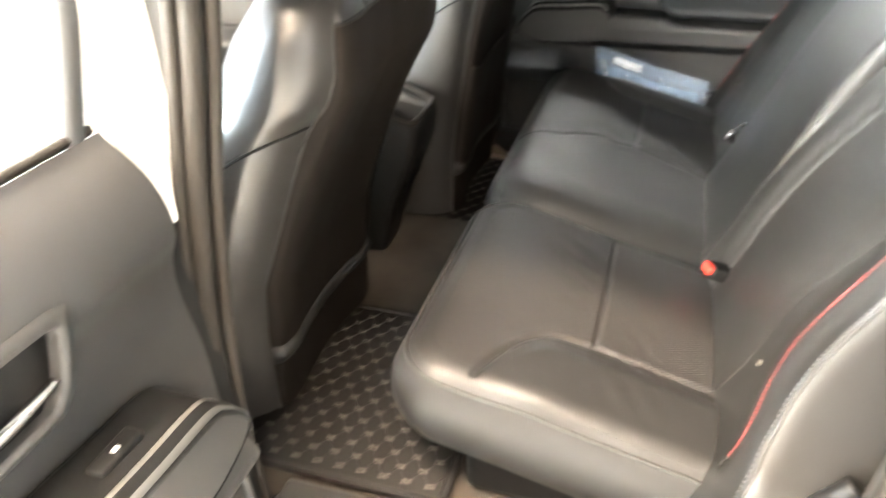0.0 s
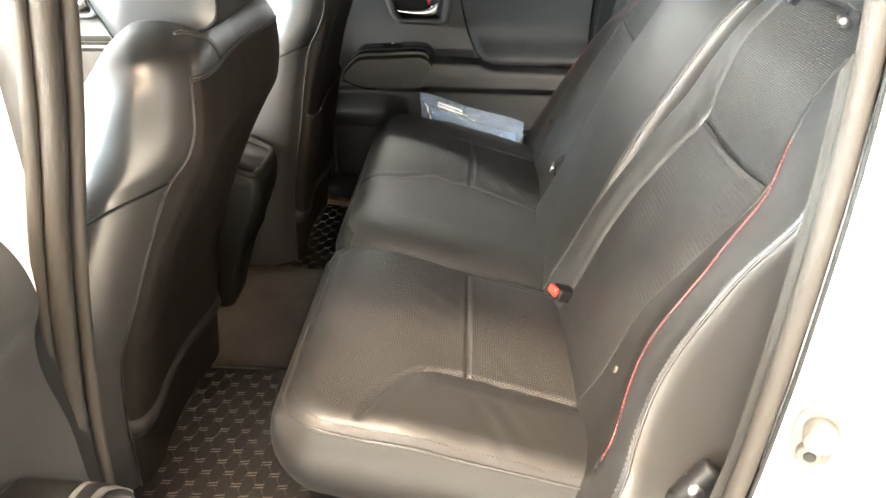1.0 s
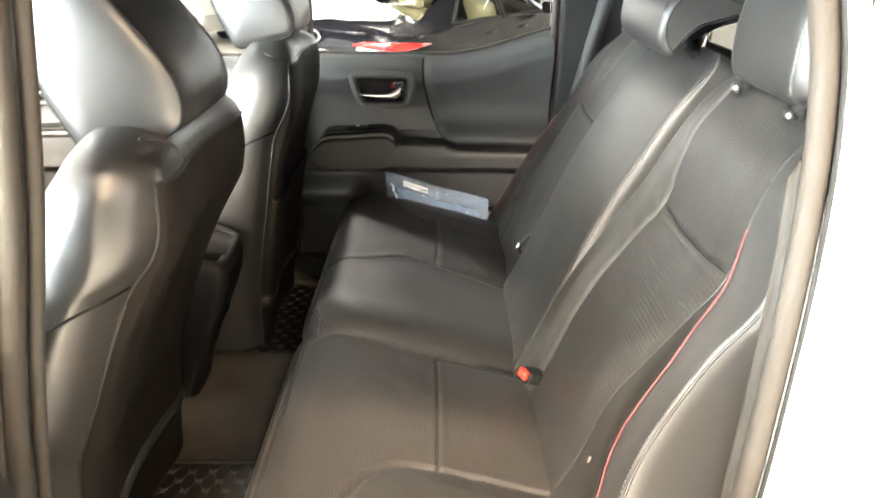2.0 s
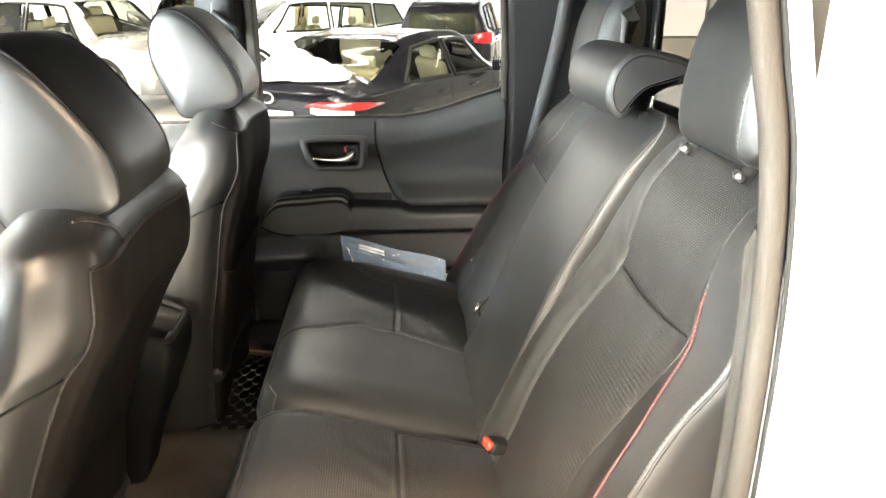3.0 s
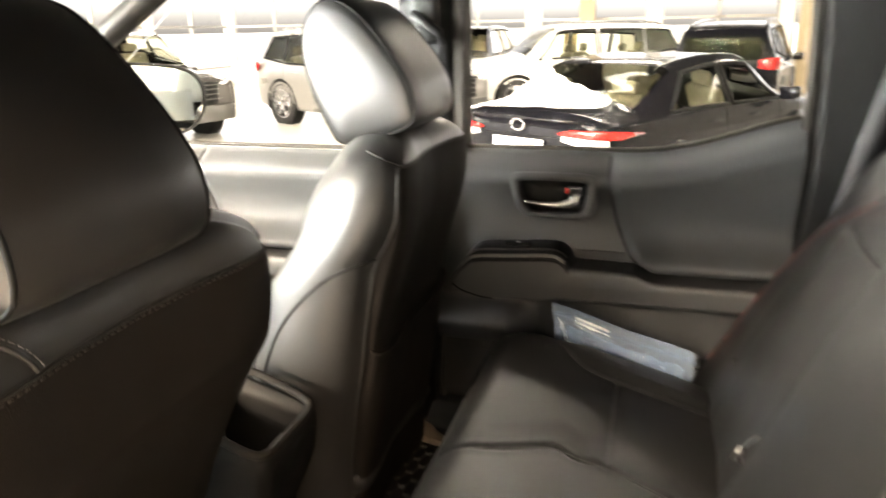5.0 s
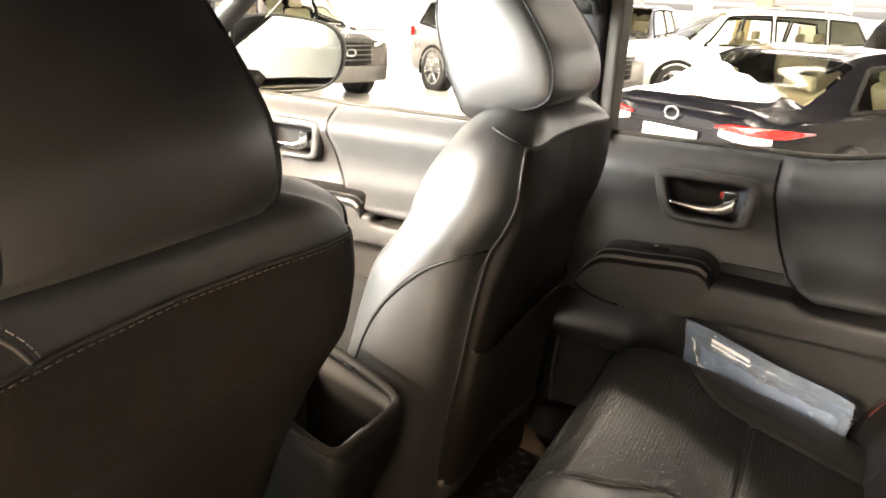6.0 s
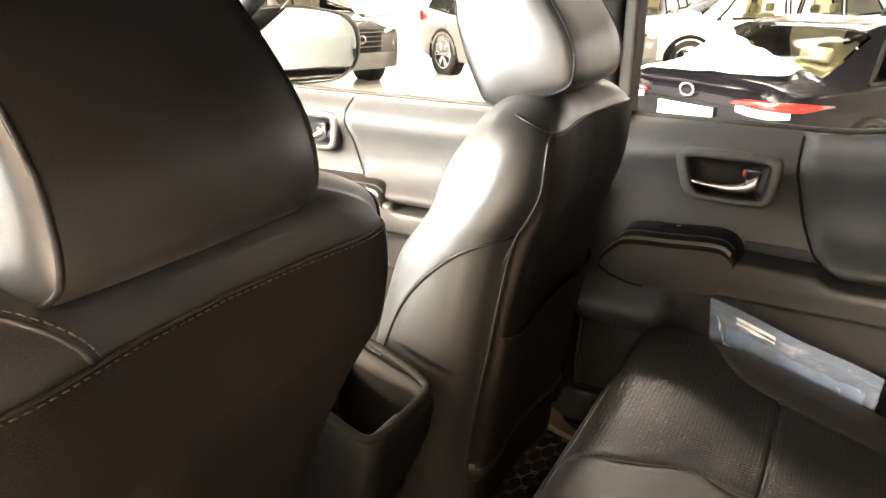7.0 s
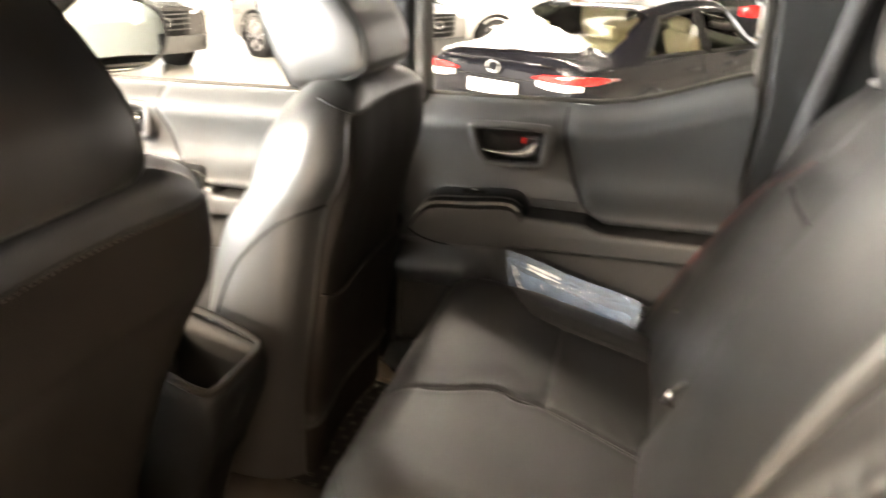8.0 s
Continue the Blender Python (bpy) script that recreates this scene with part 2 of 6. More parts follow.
def rbox(x0, x1, y0, y1, z0, z1, r=0.01, seg=2):
    bm = bmesh.new()
    bmesh.ops.create_cube(bm, size=1.0)
    for v in bm.verts:
        v.co = Vector(((x0 + x1) / 2 + v.co.x * (x1 - x0), (y0 + y1) / 2 + v.co.y * (y1 - y0), (z0 + z1) / 2 + v.co.z * (z1 - z0)))
    if r > 0:
        bmesh.ops.bevel(bm, geom=list(bm.edges), offset=r, segments=seg, profile=0.5, affect="EDGES", clamp_overlap=True)
    vs = [tuple(v.co) for v in bm.verts]
    bm.verts.index_update()
    fs = [tuple(v.index for v in f.verts) for f in bm.faces]
    bm.free()
    return vs, fs


def spline(pts, n=8, closed=False):
    """Catmull-Rom through points of any dimension."""
    p = np.array(pts, float)
    k = len(p)
    out = []
    for i in range(k if closed else k - 1):
        a = p[(i - 1) % k] if closed or i > 0 else 2 * p[0] - p[1]
        b, c = p[i], p[(i + 1) % k]
        d = p[(i + 2) % k] if closed or i + 2 < k else 2 * p[-1] - p[-2]
        for s in np.arange(n) / n:
            out.append(0.5 * (2 * b + (c - a) * s + (2 * a - 5 * b + 4 * c - d) * s * s + (3 * b - a - 3 * c + d) * s ** 3))
    if not closed:
        out.append(p[-1])
    return np.array(out)


def tube(pts, r, n=6, closed=False, flat=1.0):
    p = np.array(pts, float)
    k = len(p)
    tang = np.roll(p, -1, 0) - np.roll(p, 1, 0)
    if not closed:
        tang[0], tang[-1] = p[1] - p[0], p[-1] - p[-2]
    tang /= np.linalg.norm(tang, axis=1)[:, None] + 1e-9
    up = np.array([0.0, 0.0, 1.0])
    vs, fs = [], []
    for i in range(k):
        ref = up if abs(tang[i] @ up) < 0.9 else np.array([0.0, 1.0, 0.0])
        a = np.cross(tang[i], ref); a /= np.linalg.norm(a)
        b = np.cross(a, tang[i])
        for j in range(n):
            th = 2 * math.pi * j / n
            vs.append(p[i] + r * math.cos(th) * a + r * flat * math.sin(th) * b)
    for i in range(k if closed else k - 1):
        for j in range(n):
            i2 = (i + 1) % k
            fs.append((i * n + j, i2 * n + j, i2 * n + (j + 1) % n, i * n + (j + 1) % n))
    if not closed:
        fs.append(tuple(range(n)))
        fs.append(tuple((k - 1) * n + j for j in reversed(range(n))))
    return vs, fs


def resample(pts, step):
    p = np.array(pts, float)
    d = np.r_[0, np.cumsum(np.linalg.norm(np.diff(p, axis=0), axis=1))]
    q = np.arange(0, d[-1], step)
    return np.stack([np.interp(q, d, p[:, i]) for i in range(p.shape[1])], 1)


def stitches(pts, pitch=0.0065, length=0.0045, r=0.0008):
    """A run of single thread stitches along a line."""
    a = resample(pts, pitch)
    shapes = []
    for i in range(len(a) - 1):
        d = a[i + 1] - a[i]
        d /= np.linalg.norm(d) + 1e-9
        shapes.append(tube([a[i], a[i] + d * length * 0.5 + (0, 0, 0.0002), a[i] + d * length], r, 4))
    return join(*shapes)


def loft(rings, cap0=True, cap1=True):
    n = len(rings[0])
    vs = [tuple(p) for r in rings for p in r]
    fs = []
    for i in range(len(rings) - 1):
        for j in range(n):
            fs.append((i * n + j, i * n + (j + 1) % n, (i + 1) * n + (j + 1) % n, (i + 1) * n + j))
    if cap0:
        fs.append(tuple(reversed(range(n))))
    if cap1:
        fs.append(tuple((len(rings) - 1) * n + j for j in range(n)))
    return vs, fs


def inset_ring(p, d):
    """A closed 2D outline drawn in by d along its own normals."""
    t = np.roll(p, -1, 0) - np.roll(p, 1, 0)
    t /= np.linalg.norm(t, axis=1)[:, None] + 1e-9
    nrm = np.stack([-t[:, 1], t[:, 0]], 1)
    c = p.mean(0)
    if ((c - p) * nrm).sum() < 0:
        nrm = -nrm
    return p + nrm * d


def slab(outline, w0, w1, r, axis="y", seg=5, crown=0.0):
    """A closed outline run from w0 to w1 along an axis, its rims rounded by r, its ends crowned."""
    p = np.array(outline, float)
    rings = []
    lo = [(w0 + r * (1 - math.sin(a)), r * (1 - math.cos(a))) for a in np.linspace(math.pi / 2, 0, seg + 1)]
    hi = [(w1 - (w - w0), d) for w, d in reversed(lo)]
    ends = [(w0 - crown, r + 0.03), (w0 - crown * 0.6, r + 0.012)] if crown else []
    ends2 = [(w1 + crown * 0.6, r + 0.012), (w1 + crown, r + 0.03)] if crown else []
    for w, d in ends + lo + hi + ends2:
        q = inset_ring(p, d)
        if axis == "y":
            rings.append(np.stack([q[:, 0], np.full(len(q), w), q[:, 1]], 1))
        elif axis == "x":
            rings.append(np.stack([np.full(len(q), w), q[:, 0], q[:, 1]], 1))
        else:
            rings.append(np.stack([q[:, 0], q[:, 1], np.full(len(q), w)], 1))
    return loft(rings)


def seg_dist(x, y, line):
    """Distance of each (x, y) from a polyline."""
    best = np.full(x.shape, 9.0)
    for (ax, ay), (bx, by) in zip(line[:-1], line[1:]):
        dx, dy = bx - ax, by - ay
        s = np.clip(((x - ax) * dx + (y - ay) * dy) / (dx * dx + dy * dy + 1e-12), 0, 1)
        best = np.minimum(best, np.hypot(x - ax - s * dx, y - ay - s * dy))
    return best


def smooth01(a, b, x):
    s = np.clip((x - a) / (b - a), 0, 1)
    return s * s * (3 - 2 * s)


class Pillow:
    """An upholstered pad: a rounded-rectangle top of half sizes hx, hy, corner radius rc, rolled rim re and skirt of the given depth.
    shape(x, y): extra height of the top; warp(x, y): moves the plan; grooves: seam lines (line, depth, width) in the plan."""

    def __init__(self, m, hx, hy, rc, re, skirt, nu=110, nv=110, shape=None, warp=None, grooves=(), tuck=0.0, wrinkle=None):
        a, b = np.meshgrid(np.linspace(-1, 1, nu + 1), np.linspace(-1, 1, nv + 1), indexing="ij")
        mm = np.maximum(np.abs(a), np.abs(b)) + 1e-9
        qx, qy = a / mm * hx, b / mm * hy
        ix, iy = np.clip(qx, -hx + rc, hx - rc), np.clip(qy, -hy + rc, hy - rc)
        dx, dy = qx - ix, qy - iy
        dl = np.hypot(dx, dy) + 1e-9
        lim = np.minimum(dl, rc)
        rx, ry = ix + dx / dl * lim, iy + dy / dl * lim
        h = min(hx, hy)
        total = h - re + re * math.pi / 2 + skirt
        m1, m2 = (h - re) / total, (h - re + re * math.pi / 2) / total
        th = np.clip((mm - m1) / (m2 - m1), 0, 1) * math.pi / 2
        k = np.where(mm < m1, mm / m1 * (1 - re / h), 1 - re / h * (1 - np.sin(th)))
        z = -re * (1 - np.cos(th))
        down = np.clip((mm - m2) / (1 - m2), 0, 1)
        z = z - down * skirt
        k = k - tuck / h * down ** 2
        self.x, self.y = rx * k, ry * k
        top = np.cos(th) * (mm < m2)
        used = np.zeros(self.x.shape, bool)
        cell = 1.05 * h / (m1 * min(nu, nv))
        for line, depth, width in grooves:           # draw the grid onto the seams, so that panels part along them
            bx, by, bd = self.x.copy(), self.y.copy(), np.full(self.x.shape, 9.0)
            for (ax, ay), (ex, ey) in zip(line[:-1], line[1:]):
                vx, vy = ex - ax, ey - ay
                w = np.clip(((self.x - ax) * vx + (self.y - ay) * vy) / (vx * vx + vy * vy + 1e-12), 0, 1)
                d = np.hypot(self.x - ax - w * vx, self.y - ay - w * vy)
                near = d < bd
                bx, by, bd = np.where(near, ax + w * vx, bx), np.where(near, ay + w * vy, by), np.where(near, d, bd)
            take = (bd < cell * 0.62) & (mm < m2) & ~used
            used |= take
            self.x, self.y = np.where(take, bx, self.x), np.where(take, by, self.y)
        self.top, self.m, self.m1, self.m2 = top, mm, m1, m2
        g = np.zeros_like(z)
        for line, depth, width in grooves:
            d = seg_dist(self.x, self.y, line)
            g -= depth * np.exp(-(d / width) ** 2)
            g += depth * 0.2 * np.exp(-((d - width * 2.6) / (width * 1.6)) ** 2)
        z = z + g * np.clip(top * 1.5, 0, 1)
        if shape is not None:
            z = z + shape(self.x, self.y) * np.clip(0.15 + top, 0, 1)
        if wrinkle is not None:
            z = z + wrinkle(self.x, self.y) * top
        self.ux, self.uy = self.x.copy(), self.y - down * skirt * np.sign(self.y + 1e-9)
        if warp is not None:
            self.x, self.y = warp(self.x, self.y)
        self.z, self.mat = z, m
        R = np.array(m.to_3x3()); T = np.array(m.translation)
        self.v = np.stack([self.x, self.y, self.z], -1) @ R.T + T

    def on(self, line, lift=0.0):
        """Places in the world of a plan line (before the warp) laid on the top."""
        out = []
        R = np.array(self.mat.to_3x3()); T = np.array(self.mat.translation)
        for px, py in line:
            d = (self.ux - px) ** 2 + (self.uy - py) ** 2 + (self.m > self.m2) * 9
            w = 1 / (d + 1e-6) ** 1.5
            w[d > np.partition(d.ravel(), 6)[6]] = 0
            w /= w.sum()
            out.append((w[..., None] * np.stack([self.x, self.y, self.z + lift], -1)).sum((0, 1)))
        out = np.array(out)
        for _ in range(6):
            if len(out) > 4:
                out[1:-1] = (out[:-2] + 2 * out[1:-1] + out[2:]) / 4
        return out @ R.T + T

    def faces(self, ids, want):
        nu, nv = self.x.shape[0] - 1, self.x.shape[1] - 1
        used = {}
        vs, uv, fs = [], [], []
        for i in range(nu):
            for j in range(nv):
                if ids[i, j] != want:
                    continue
                f = []
                for a, b in ((i, j), (i + 1, j), (i + 1, j + 1), (i, j + 1)):
                    if (a, b) not in used:
                        used[(a, b)] = len(vs)
                        vs.append(self.v[a, b]); uv.append((self.ux[a, b], self.uy[a, b]))
                    f.append(used[(a, b)])
                fs.append(f)
        return vs, fs, uv

    def build(self, parent, panel, table):
        """panel(x, y, m) gives the panel number of each face; table: number -> (name, material, label)."""
        c = lambda q: (q[:-1, :-1] + q[1:, :-1] + q[1:, 1:] + q[:-1, 1:]) / 4
        ids = panel(c(self.ux), c(self.uy), c(self.m))
        for key, (name, material, label) in table.items():
            vs, fs, uv = self.faces(ids, key)
            if fs:
                part(name, (vs, fs), material, parent, label, uv=uv)


def frame_of(origin, xa, ya):
    """A pose with the given local x and y directions."""
    xa, ya = Vector(xa).normalized(), Vector(ya).normalized()
    za = xa.cross(ya).normalized()
    m = Matrix((xa, ya, za)).transposed().to_4x4()
    m.translation = origin
    return m

# ---------------------------------------------------------------- the truck cab: shell
STRUCT = "structure"


def solid(name, shape, material, label, category, kind=STRUCT, smooth=False):
    ob = part(name, shape, material, None, "", smooth=smooth)
    return tagged(ob, label, category, kind=kind)


# cab floor: carpet with the low hump of the tunnel in the middle
xs, ys = np.linspace(-1.95, 0.12, 60), np.linspace(-0.74, 0.74, 60)
X, Y = np.meshgrid(xs, ys, indexing="ij")
Z = -0.012 + 0.055 * np.exp(-(Y / 0.17) ** 4) + 0.003 * np.sin(X * 31 + Y * 17) * np.cos(Y * 23)
vs = np.stack([X, Y, Z], -1).reshape(-1, 3)
fs = [(i * 60 + j, (i + 1) * 60 + j, (i + 1) * 60 + j + 1, i * 60 + j + 1) for i in range(59) for j in range(59)]
solid("cab_floor", (vs, fs), CARPET, "dark brown carpeted truck cab floor with centre hump", "floor", smooth=True)
solid("cab_underfloor", rbox(-1.98, 0.9, -0.80, 0.80, -0.16, -0.06, 0.02), PLASTIC_DARK, "black steel underside of the truck cab", "floor")
solid("dash_bulkhead", rbox(-2.02, -1.92, -0.80, 0.80, -0.10, 0.62, 0.02), PLASTIC_DARK, "dark bulkhead below the windscreen", "bulkhead")
solid("cab_back_wall", rbox(0.46, 0.52, -0.80, 0.80, -0.10, 0.70, 0.02), PLASTIC, "charcoal trimmed back wall of the cab", "wall")

# roof skin, headliner and the rails over the doors
solid("roof_panel", rbox(-1.25, 0.50, -0.74, 0.74, 1.19, 1.23, 0.015), WHITEPAINT, "white painted truck roof", "roof")
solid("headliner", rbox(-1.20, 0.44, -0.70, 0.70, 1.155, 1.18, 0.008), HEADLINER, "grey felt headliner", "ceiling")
for sgn, nm in ((1, "roof_rail_1"), (-1, "roof_rail_2")):
    solid(nm, rbox(-1.22, 0.48, min(sgn * 0.70, sgn * 0.79), max(sgn * 0.70, sgn * 0.79), 1.10, 1.20, 0.02), PLASTIC, "dark trimmed roof rail above the doors", "rail")
for sgn, nm in ((1, "a_pillar_1"), (-1, "a_pillar_2")):
    solid(nm, tube([(-1.98, sgn * 0.80, 0.62), (-1.60, sgn * 0.79, 0.93), (-1.22, sgn * 0.75, 1.15)], 0.034, 10), PLASTIC_DARK, "dark trimmed windscreen pillar", "pillar", smooth=True)

# passenger side pillars between and behind the doors
solid("b_pillar_1", join(rbox(-0.735, -0.655, 0.752, 0.80, 0.60, 1.14, 0.018), rbox(-0.80, -0.695, 0.700, 0.80, -0.02, 0.66, 0.012), rbox(-0.80, -0.64, 0.802, 0.90, -0.10, 1.14, 0.02)), PLASTIC_DARK, "black trimmed pillar between the passenger doors", "pillar", smooth=True)
solid("sill_1", join(rbox(-1.9, 0.10, 0.70, 0.90, -0.14, 0.0, 0.02)), PLASTIC_DARK, "black sill under the passenger doors", "sill", smooth=True)
solid("window_channel_1", rbox(-0.655, -0.628, 0.765, 0.84, 0.62, 1.12, 0.006), SEAL, "black rubber window channel on the rear door frame", "trim")
pc = spline([(0.085, 0.0), (0.088, 0.4), (0.10, 0.74), (0.082, 1.14)], 8)
outline = np.array(list(map(tuple, pc)) + [(0.30, 1.14), (0.36, 0.74), (0.36, 0.0)])
solid("c_pillar_1", slab(outline, 0.715, 0.80, 0.012), MATTBLACK, "charcoal trimmed rear cab pillar beside the back window", "pillar", smooth=True)
solid("rear_quarter_1", rbox(0.30, 0.50, 0.66, 0.80, 0.0, 1.14, 0.03), MATTBLACK, "charcoal corner trim beside the rear window", "trim", smooth=True)
solid("pillar_seal_1", tube(np.stack([pc[:, 0] - 0.012, np.full(len(pc), 0.765), pc[:, 1]], 1), 0.011, 8), SEAL, "black door seal along the rear pillar", "seal", smooth=True)

# driver side: rear jamb of the door opening, its seal and the white body
JAMB = spline([(-0.045, 0.03), (0.0, 0.06), (0.045, 0.15), (0.070, 0.29), (0.079, 0.45), (0.081, 0.60), (0.079, 0.72), (0.073, 0.82), (0.062, 0.90), (0.047, 0.96), (0.027, 1.04), (-0.005, 1.14)], 8)


def jamb_line(ox, y):
    return np.stack([JAMB[:, 0] + ox, np.full(len(JAMB), y), JAMB[:, 1]], 1)


def jamb_trim(z0, z1, ox):
    edge = [(x + ox, z) for x, z in JAMB if z0 <= z <= z1]
    edge = [(np.interp(z0, JAMB[:, 1], JAMB[:, 0]) + ox, z0)] + edge + [(np.interp(z1, JAMB[:, 1], JAMB[:, 0]) + ox, z1)]
    return slab(np.array(edge + [(0.34, z1), (0.34, z0)]), -0.806, -0.776, 0.009)


solid("c_pillar_2", jamb_trim(0.05, 0.806, 0.004), JAMBTRIM, "charcoal lower trim on the rear pillar of the open doorway", "pillar", smooth=True)
solid("c_pillar_3", join(jamb_trim(0.809, 1.13, 0.004), rbox(0.30, 0.50, -0.80, -0.66, 0.0, 1.14, 0.03)), JAMBTRIM, "charcoal upper trim on the rear pillar of the open doorway", "pillar", smooth=True)
solid("door_seal_4", tube(jamb_line(0.0, -0.813), 0.0115, 10), SEAL, "dark rubber seal round the open rear doorway", "seal", smooth=True)
solid("door_seal_5", tube(jamb_line(0.0125, -0.823), 0.0030, 8), MATTBLACK, "thin black lip of the doorway seal", "seal", smooth=True)
solid("body_flange", tube(jamb_line(0.022, -0.826), 0.0085, 10), WHITEPAINT, "white painted flange beside the doorway seal", "body panel", smooth=True)
jamb = np.array([(0.094, -0.80), (0.094, -0.836), (0.102, -0.846), (0.162, -0.870), (0.187, -0.905), (0.21, -0.925), (1.35, -0.945), (1.35, -0.80)])
solid("body_side_rear", slab(jamb, -0.42, 1.16, 0.010, axis="z"), WHITEPAINT, "white painted rear door jamb and truck body side", "body panel", smooth=False)
solid("sill_2", join(rbox(-0.72, 0.09, -0.86, -0.73, -0.11, 0.0, 0.02), rbox(-0.70, 0.06, -0.80, -0.72, -0.01, 0.022, 0.012)), PLASTIC, "charcoal scuff trim on the door sill", "sill", smooth=True)
solid("sill_skirt_2", rbox(-1.9, 0.16, -0.93, -0.84, -0.30, -0.06, 0.03), WHITEPAINT, "white painted rocker panel under the doorway", "body panel", smooth=True)
solid("b_pillar_2", loft([[(x + o, y, z) for x, y in ((-0.735, -0.79), (-0.725, -0.80), (-0.685, -0.80), (-0.675, -0.79), (-0.675, -0.75), (-0.685, -0.74), (-0.725, -0.74), (-0.735, -0.75))] for z, o in ((-0.02, -0.05), (0.2, -0.054), (0.38, -0.042), (0.575, -0.014), (0.8, 0.03), (1.14, 0.075))]), PLASTIC, "dark trimmed pillar between the driver side doors", "pillar", smooth=True)
for x, y, r, nm in ((-0.668, -0.802, 0.013, "door_seal_1"), (-0.680, -0.816, 0.007, "door_seal_2"), (-0.652, -0.785, 0.008, "door_seal_3")):
    solid(nm, tube(spline([(x + 0.075, y, 1.14), (x + 0.030, y, 0.8), (x - 0.014, y, 0.575), (x - 0.042, y, 0.38), (x - 0.054, y, 0.2), (x - 0.05, y, 0.0)], 8), r, 8), SEAL, "brown-black rubber seal along the front of the doorway", "seal", smooth=True)
solid("body_pillar_white", slab(np.array([(-0.80, -0.80), (-0.69, -0.80), (-0.70, -0.835), (-0.73, -0.845), (-0.80, -0.845)]), 0.555, 1.16, 0.008, axis="z"), WHITEPAINT, "white painted pillar between the doors", "body panel")
solid("pillar_foot", slab(np.array([(-0.78, -0.80), (-0.70, -0.80), (-0.71, -0.84), (-0.78, -0.86)]), -0.2, 0.553, 0.006, axis="z"), PLASTIC_DARK, "black lower pillar behind the open door hinge", "pillar")
solid("front_door_closed", join(rbox(-1.88, -0.79, -0.93, -0.78, -0.25, 0.655, 0.03), rbox(-0.905, -0.795, -0.87, -0.80, 0.60, 1.12, 0.012), rbox(-1.30, -0.905, -0.86, -0.80, 1.08, 1.14, 0.012)), WHITEPAINT, "white front door, closed", "door", smooth=True)

# rear window of the cab with a sliding pane
rw = thing("window_1", "sliding rear cab window with black frame", "window", kind=STRUCT)
part("window_frame", join(rbox(0.475, 0.505, -0.66, 0.66, 0.68, 0.74, 0.01), rbox(0.475, 0.505, -0.66, 0.66, 1.09, 1.16, 0.01),
                          rbox(0.475, 0.505, -0.68, -0.63, 0.70, 1.14, 0.01), rbox(0.475, 0.505, 0.63, 0.68, 0.70, 1.14, 0.01)), PLASTIC_DARK, rw, smooth=True)
for y in (-0.22, 0.22):
    part("mullion", rbox(0.478, 0.502, y - 0.014, y + 0.014, 0.73, 1.10, 0.004), PLASTIC_DARK, rw)
for y0, y1 in ((-0.63, -0.235), (-0.205, 0.205), (0.235, 0.63)):
    p = part("pane", rbox(0.488, 0.492, y0, y1, 0.735, 1.095, 0), PRIVACY, rw, smooth=False)

# windscreen
ws = thing("window_2", "sloping laminated windscreen", "window", kind=STRUCT)
wsv = [(-1.95, -0.76, 0.64), (-1.95, 0.76, 0.64), (-1.25, 0.70, 1.16), (-1.25, -0.70, 1.16)]
wsv += [(x - 0.004, y, z + 0.003) for x, y, z in wsv]
p = part("pane", (wsv, [(0, 1, 2, 3), (7, 6, 5, 4), (0, 4, 5, 1), (1, 5, 6, 2), (2, 6, 7, 3), (3, 7, 4, 0)]), WINGLASS, ws, smooth=False)
p.visible_shadow = False

# ---------------------------------------------------------------- door trims


def belt_z(x, dx, full=True):
    """Top edge of the door trim: level, then sweeping up towards the rear."""
    return 0.665 + 0.085 * smooth01(-0.30, 0.14, x - dx) ** 1.5 * (dx > -0.5)


def door_surface(X, Z, dx=0.0):
    """Inner face of a door (passenger side, y grows outward). dx shifts the pattern for the other door."""
    x = X - dx
    y = np.full(X.shape, 0.752)
    # top roll towards the glass
    bz = belt_z(X, dx)
    y = y + 0.035 * smooth01(0.055, 0.0, bz - Z) ** 2
    y = y - 0.018 * np.exp(-((bz - Z - 0.062) / 0.034) ** 2)
    # padded rear insert, bounded by the swept seam
    sx = np.interp(Z, [0.30, 0.397, 0.412, 0.44, 0.50, 0.58, 0.62, 0.70], [0.2, 0.2, -0.216, -0.245, -0.272, -0.293, -0.297, -0.297])
    ins = smooth01(-0.002, 0.030, x - sx)
    pad = ins * smooth01(0.398, 0.412, Z)
    bulge = 0.066 * np.exp(-((Z - 0.434) / 0.030) ** 2) - 0.006 * np.exp(-((Z - 0.52) / 0.035) ** 2) + 0.012 * np.exp(-((Z - 0.64) / 0.08) ** 2)
    y = y - pad * (0.004 + bulge)
    # hollow between the handle and the armrest
    y = y + 0.012 * (1 - pad) * np.exp(-((Z - 0.50) / 0.06) ** 2)
    # below the armrest: deep pocket at the back, a rounded swelling over the speaker at the front
    y = y + 0.022 * smooth01(0.325, 0.300, Z) + 0.014 * smooth01(0.345, 0.335, Z) * smooth01(-0.46, -0.38, x)
    front = smooth01(-0.445, -0.525, x)
    y = y - front * (0.066 * np.exp(-((Z - 0.252) / 0.042) ** 2) + 0.022 * smooth01(0.25, 0.20, Z))
    return y


def grid_shape(X, Y, Z, keep=None):
    n, k = X.shape
    vs = np.stack([X, Y, Z], -1).reshape(-1, 3)
    fs = [(i * k + j, (i + 1) * k + j, (i + 1) * k + j + 1, i * k + j + 1) for i in range(n - 1) for j in range(k - 1)
          if keep is None or keep[i, j]]
    return vs, fs


def ring2d(pts, n=6):
    return spline(pts, n, closed=True)


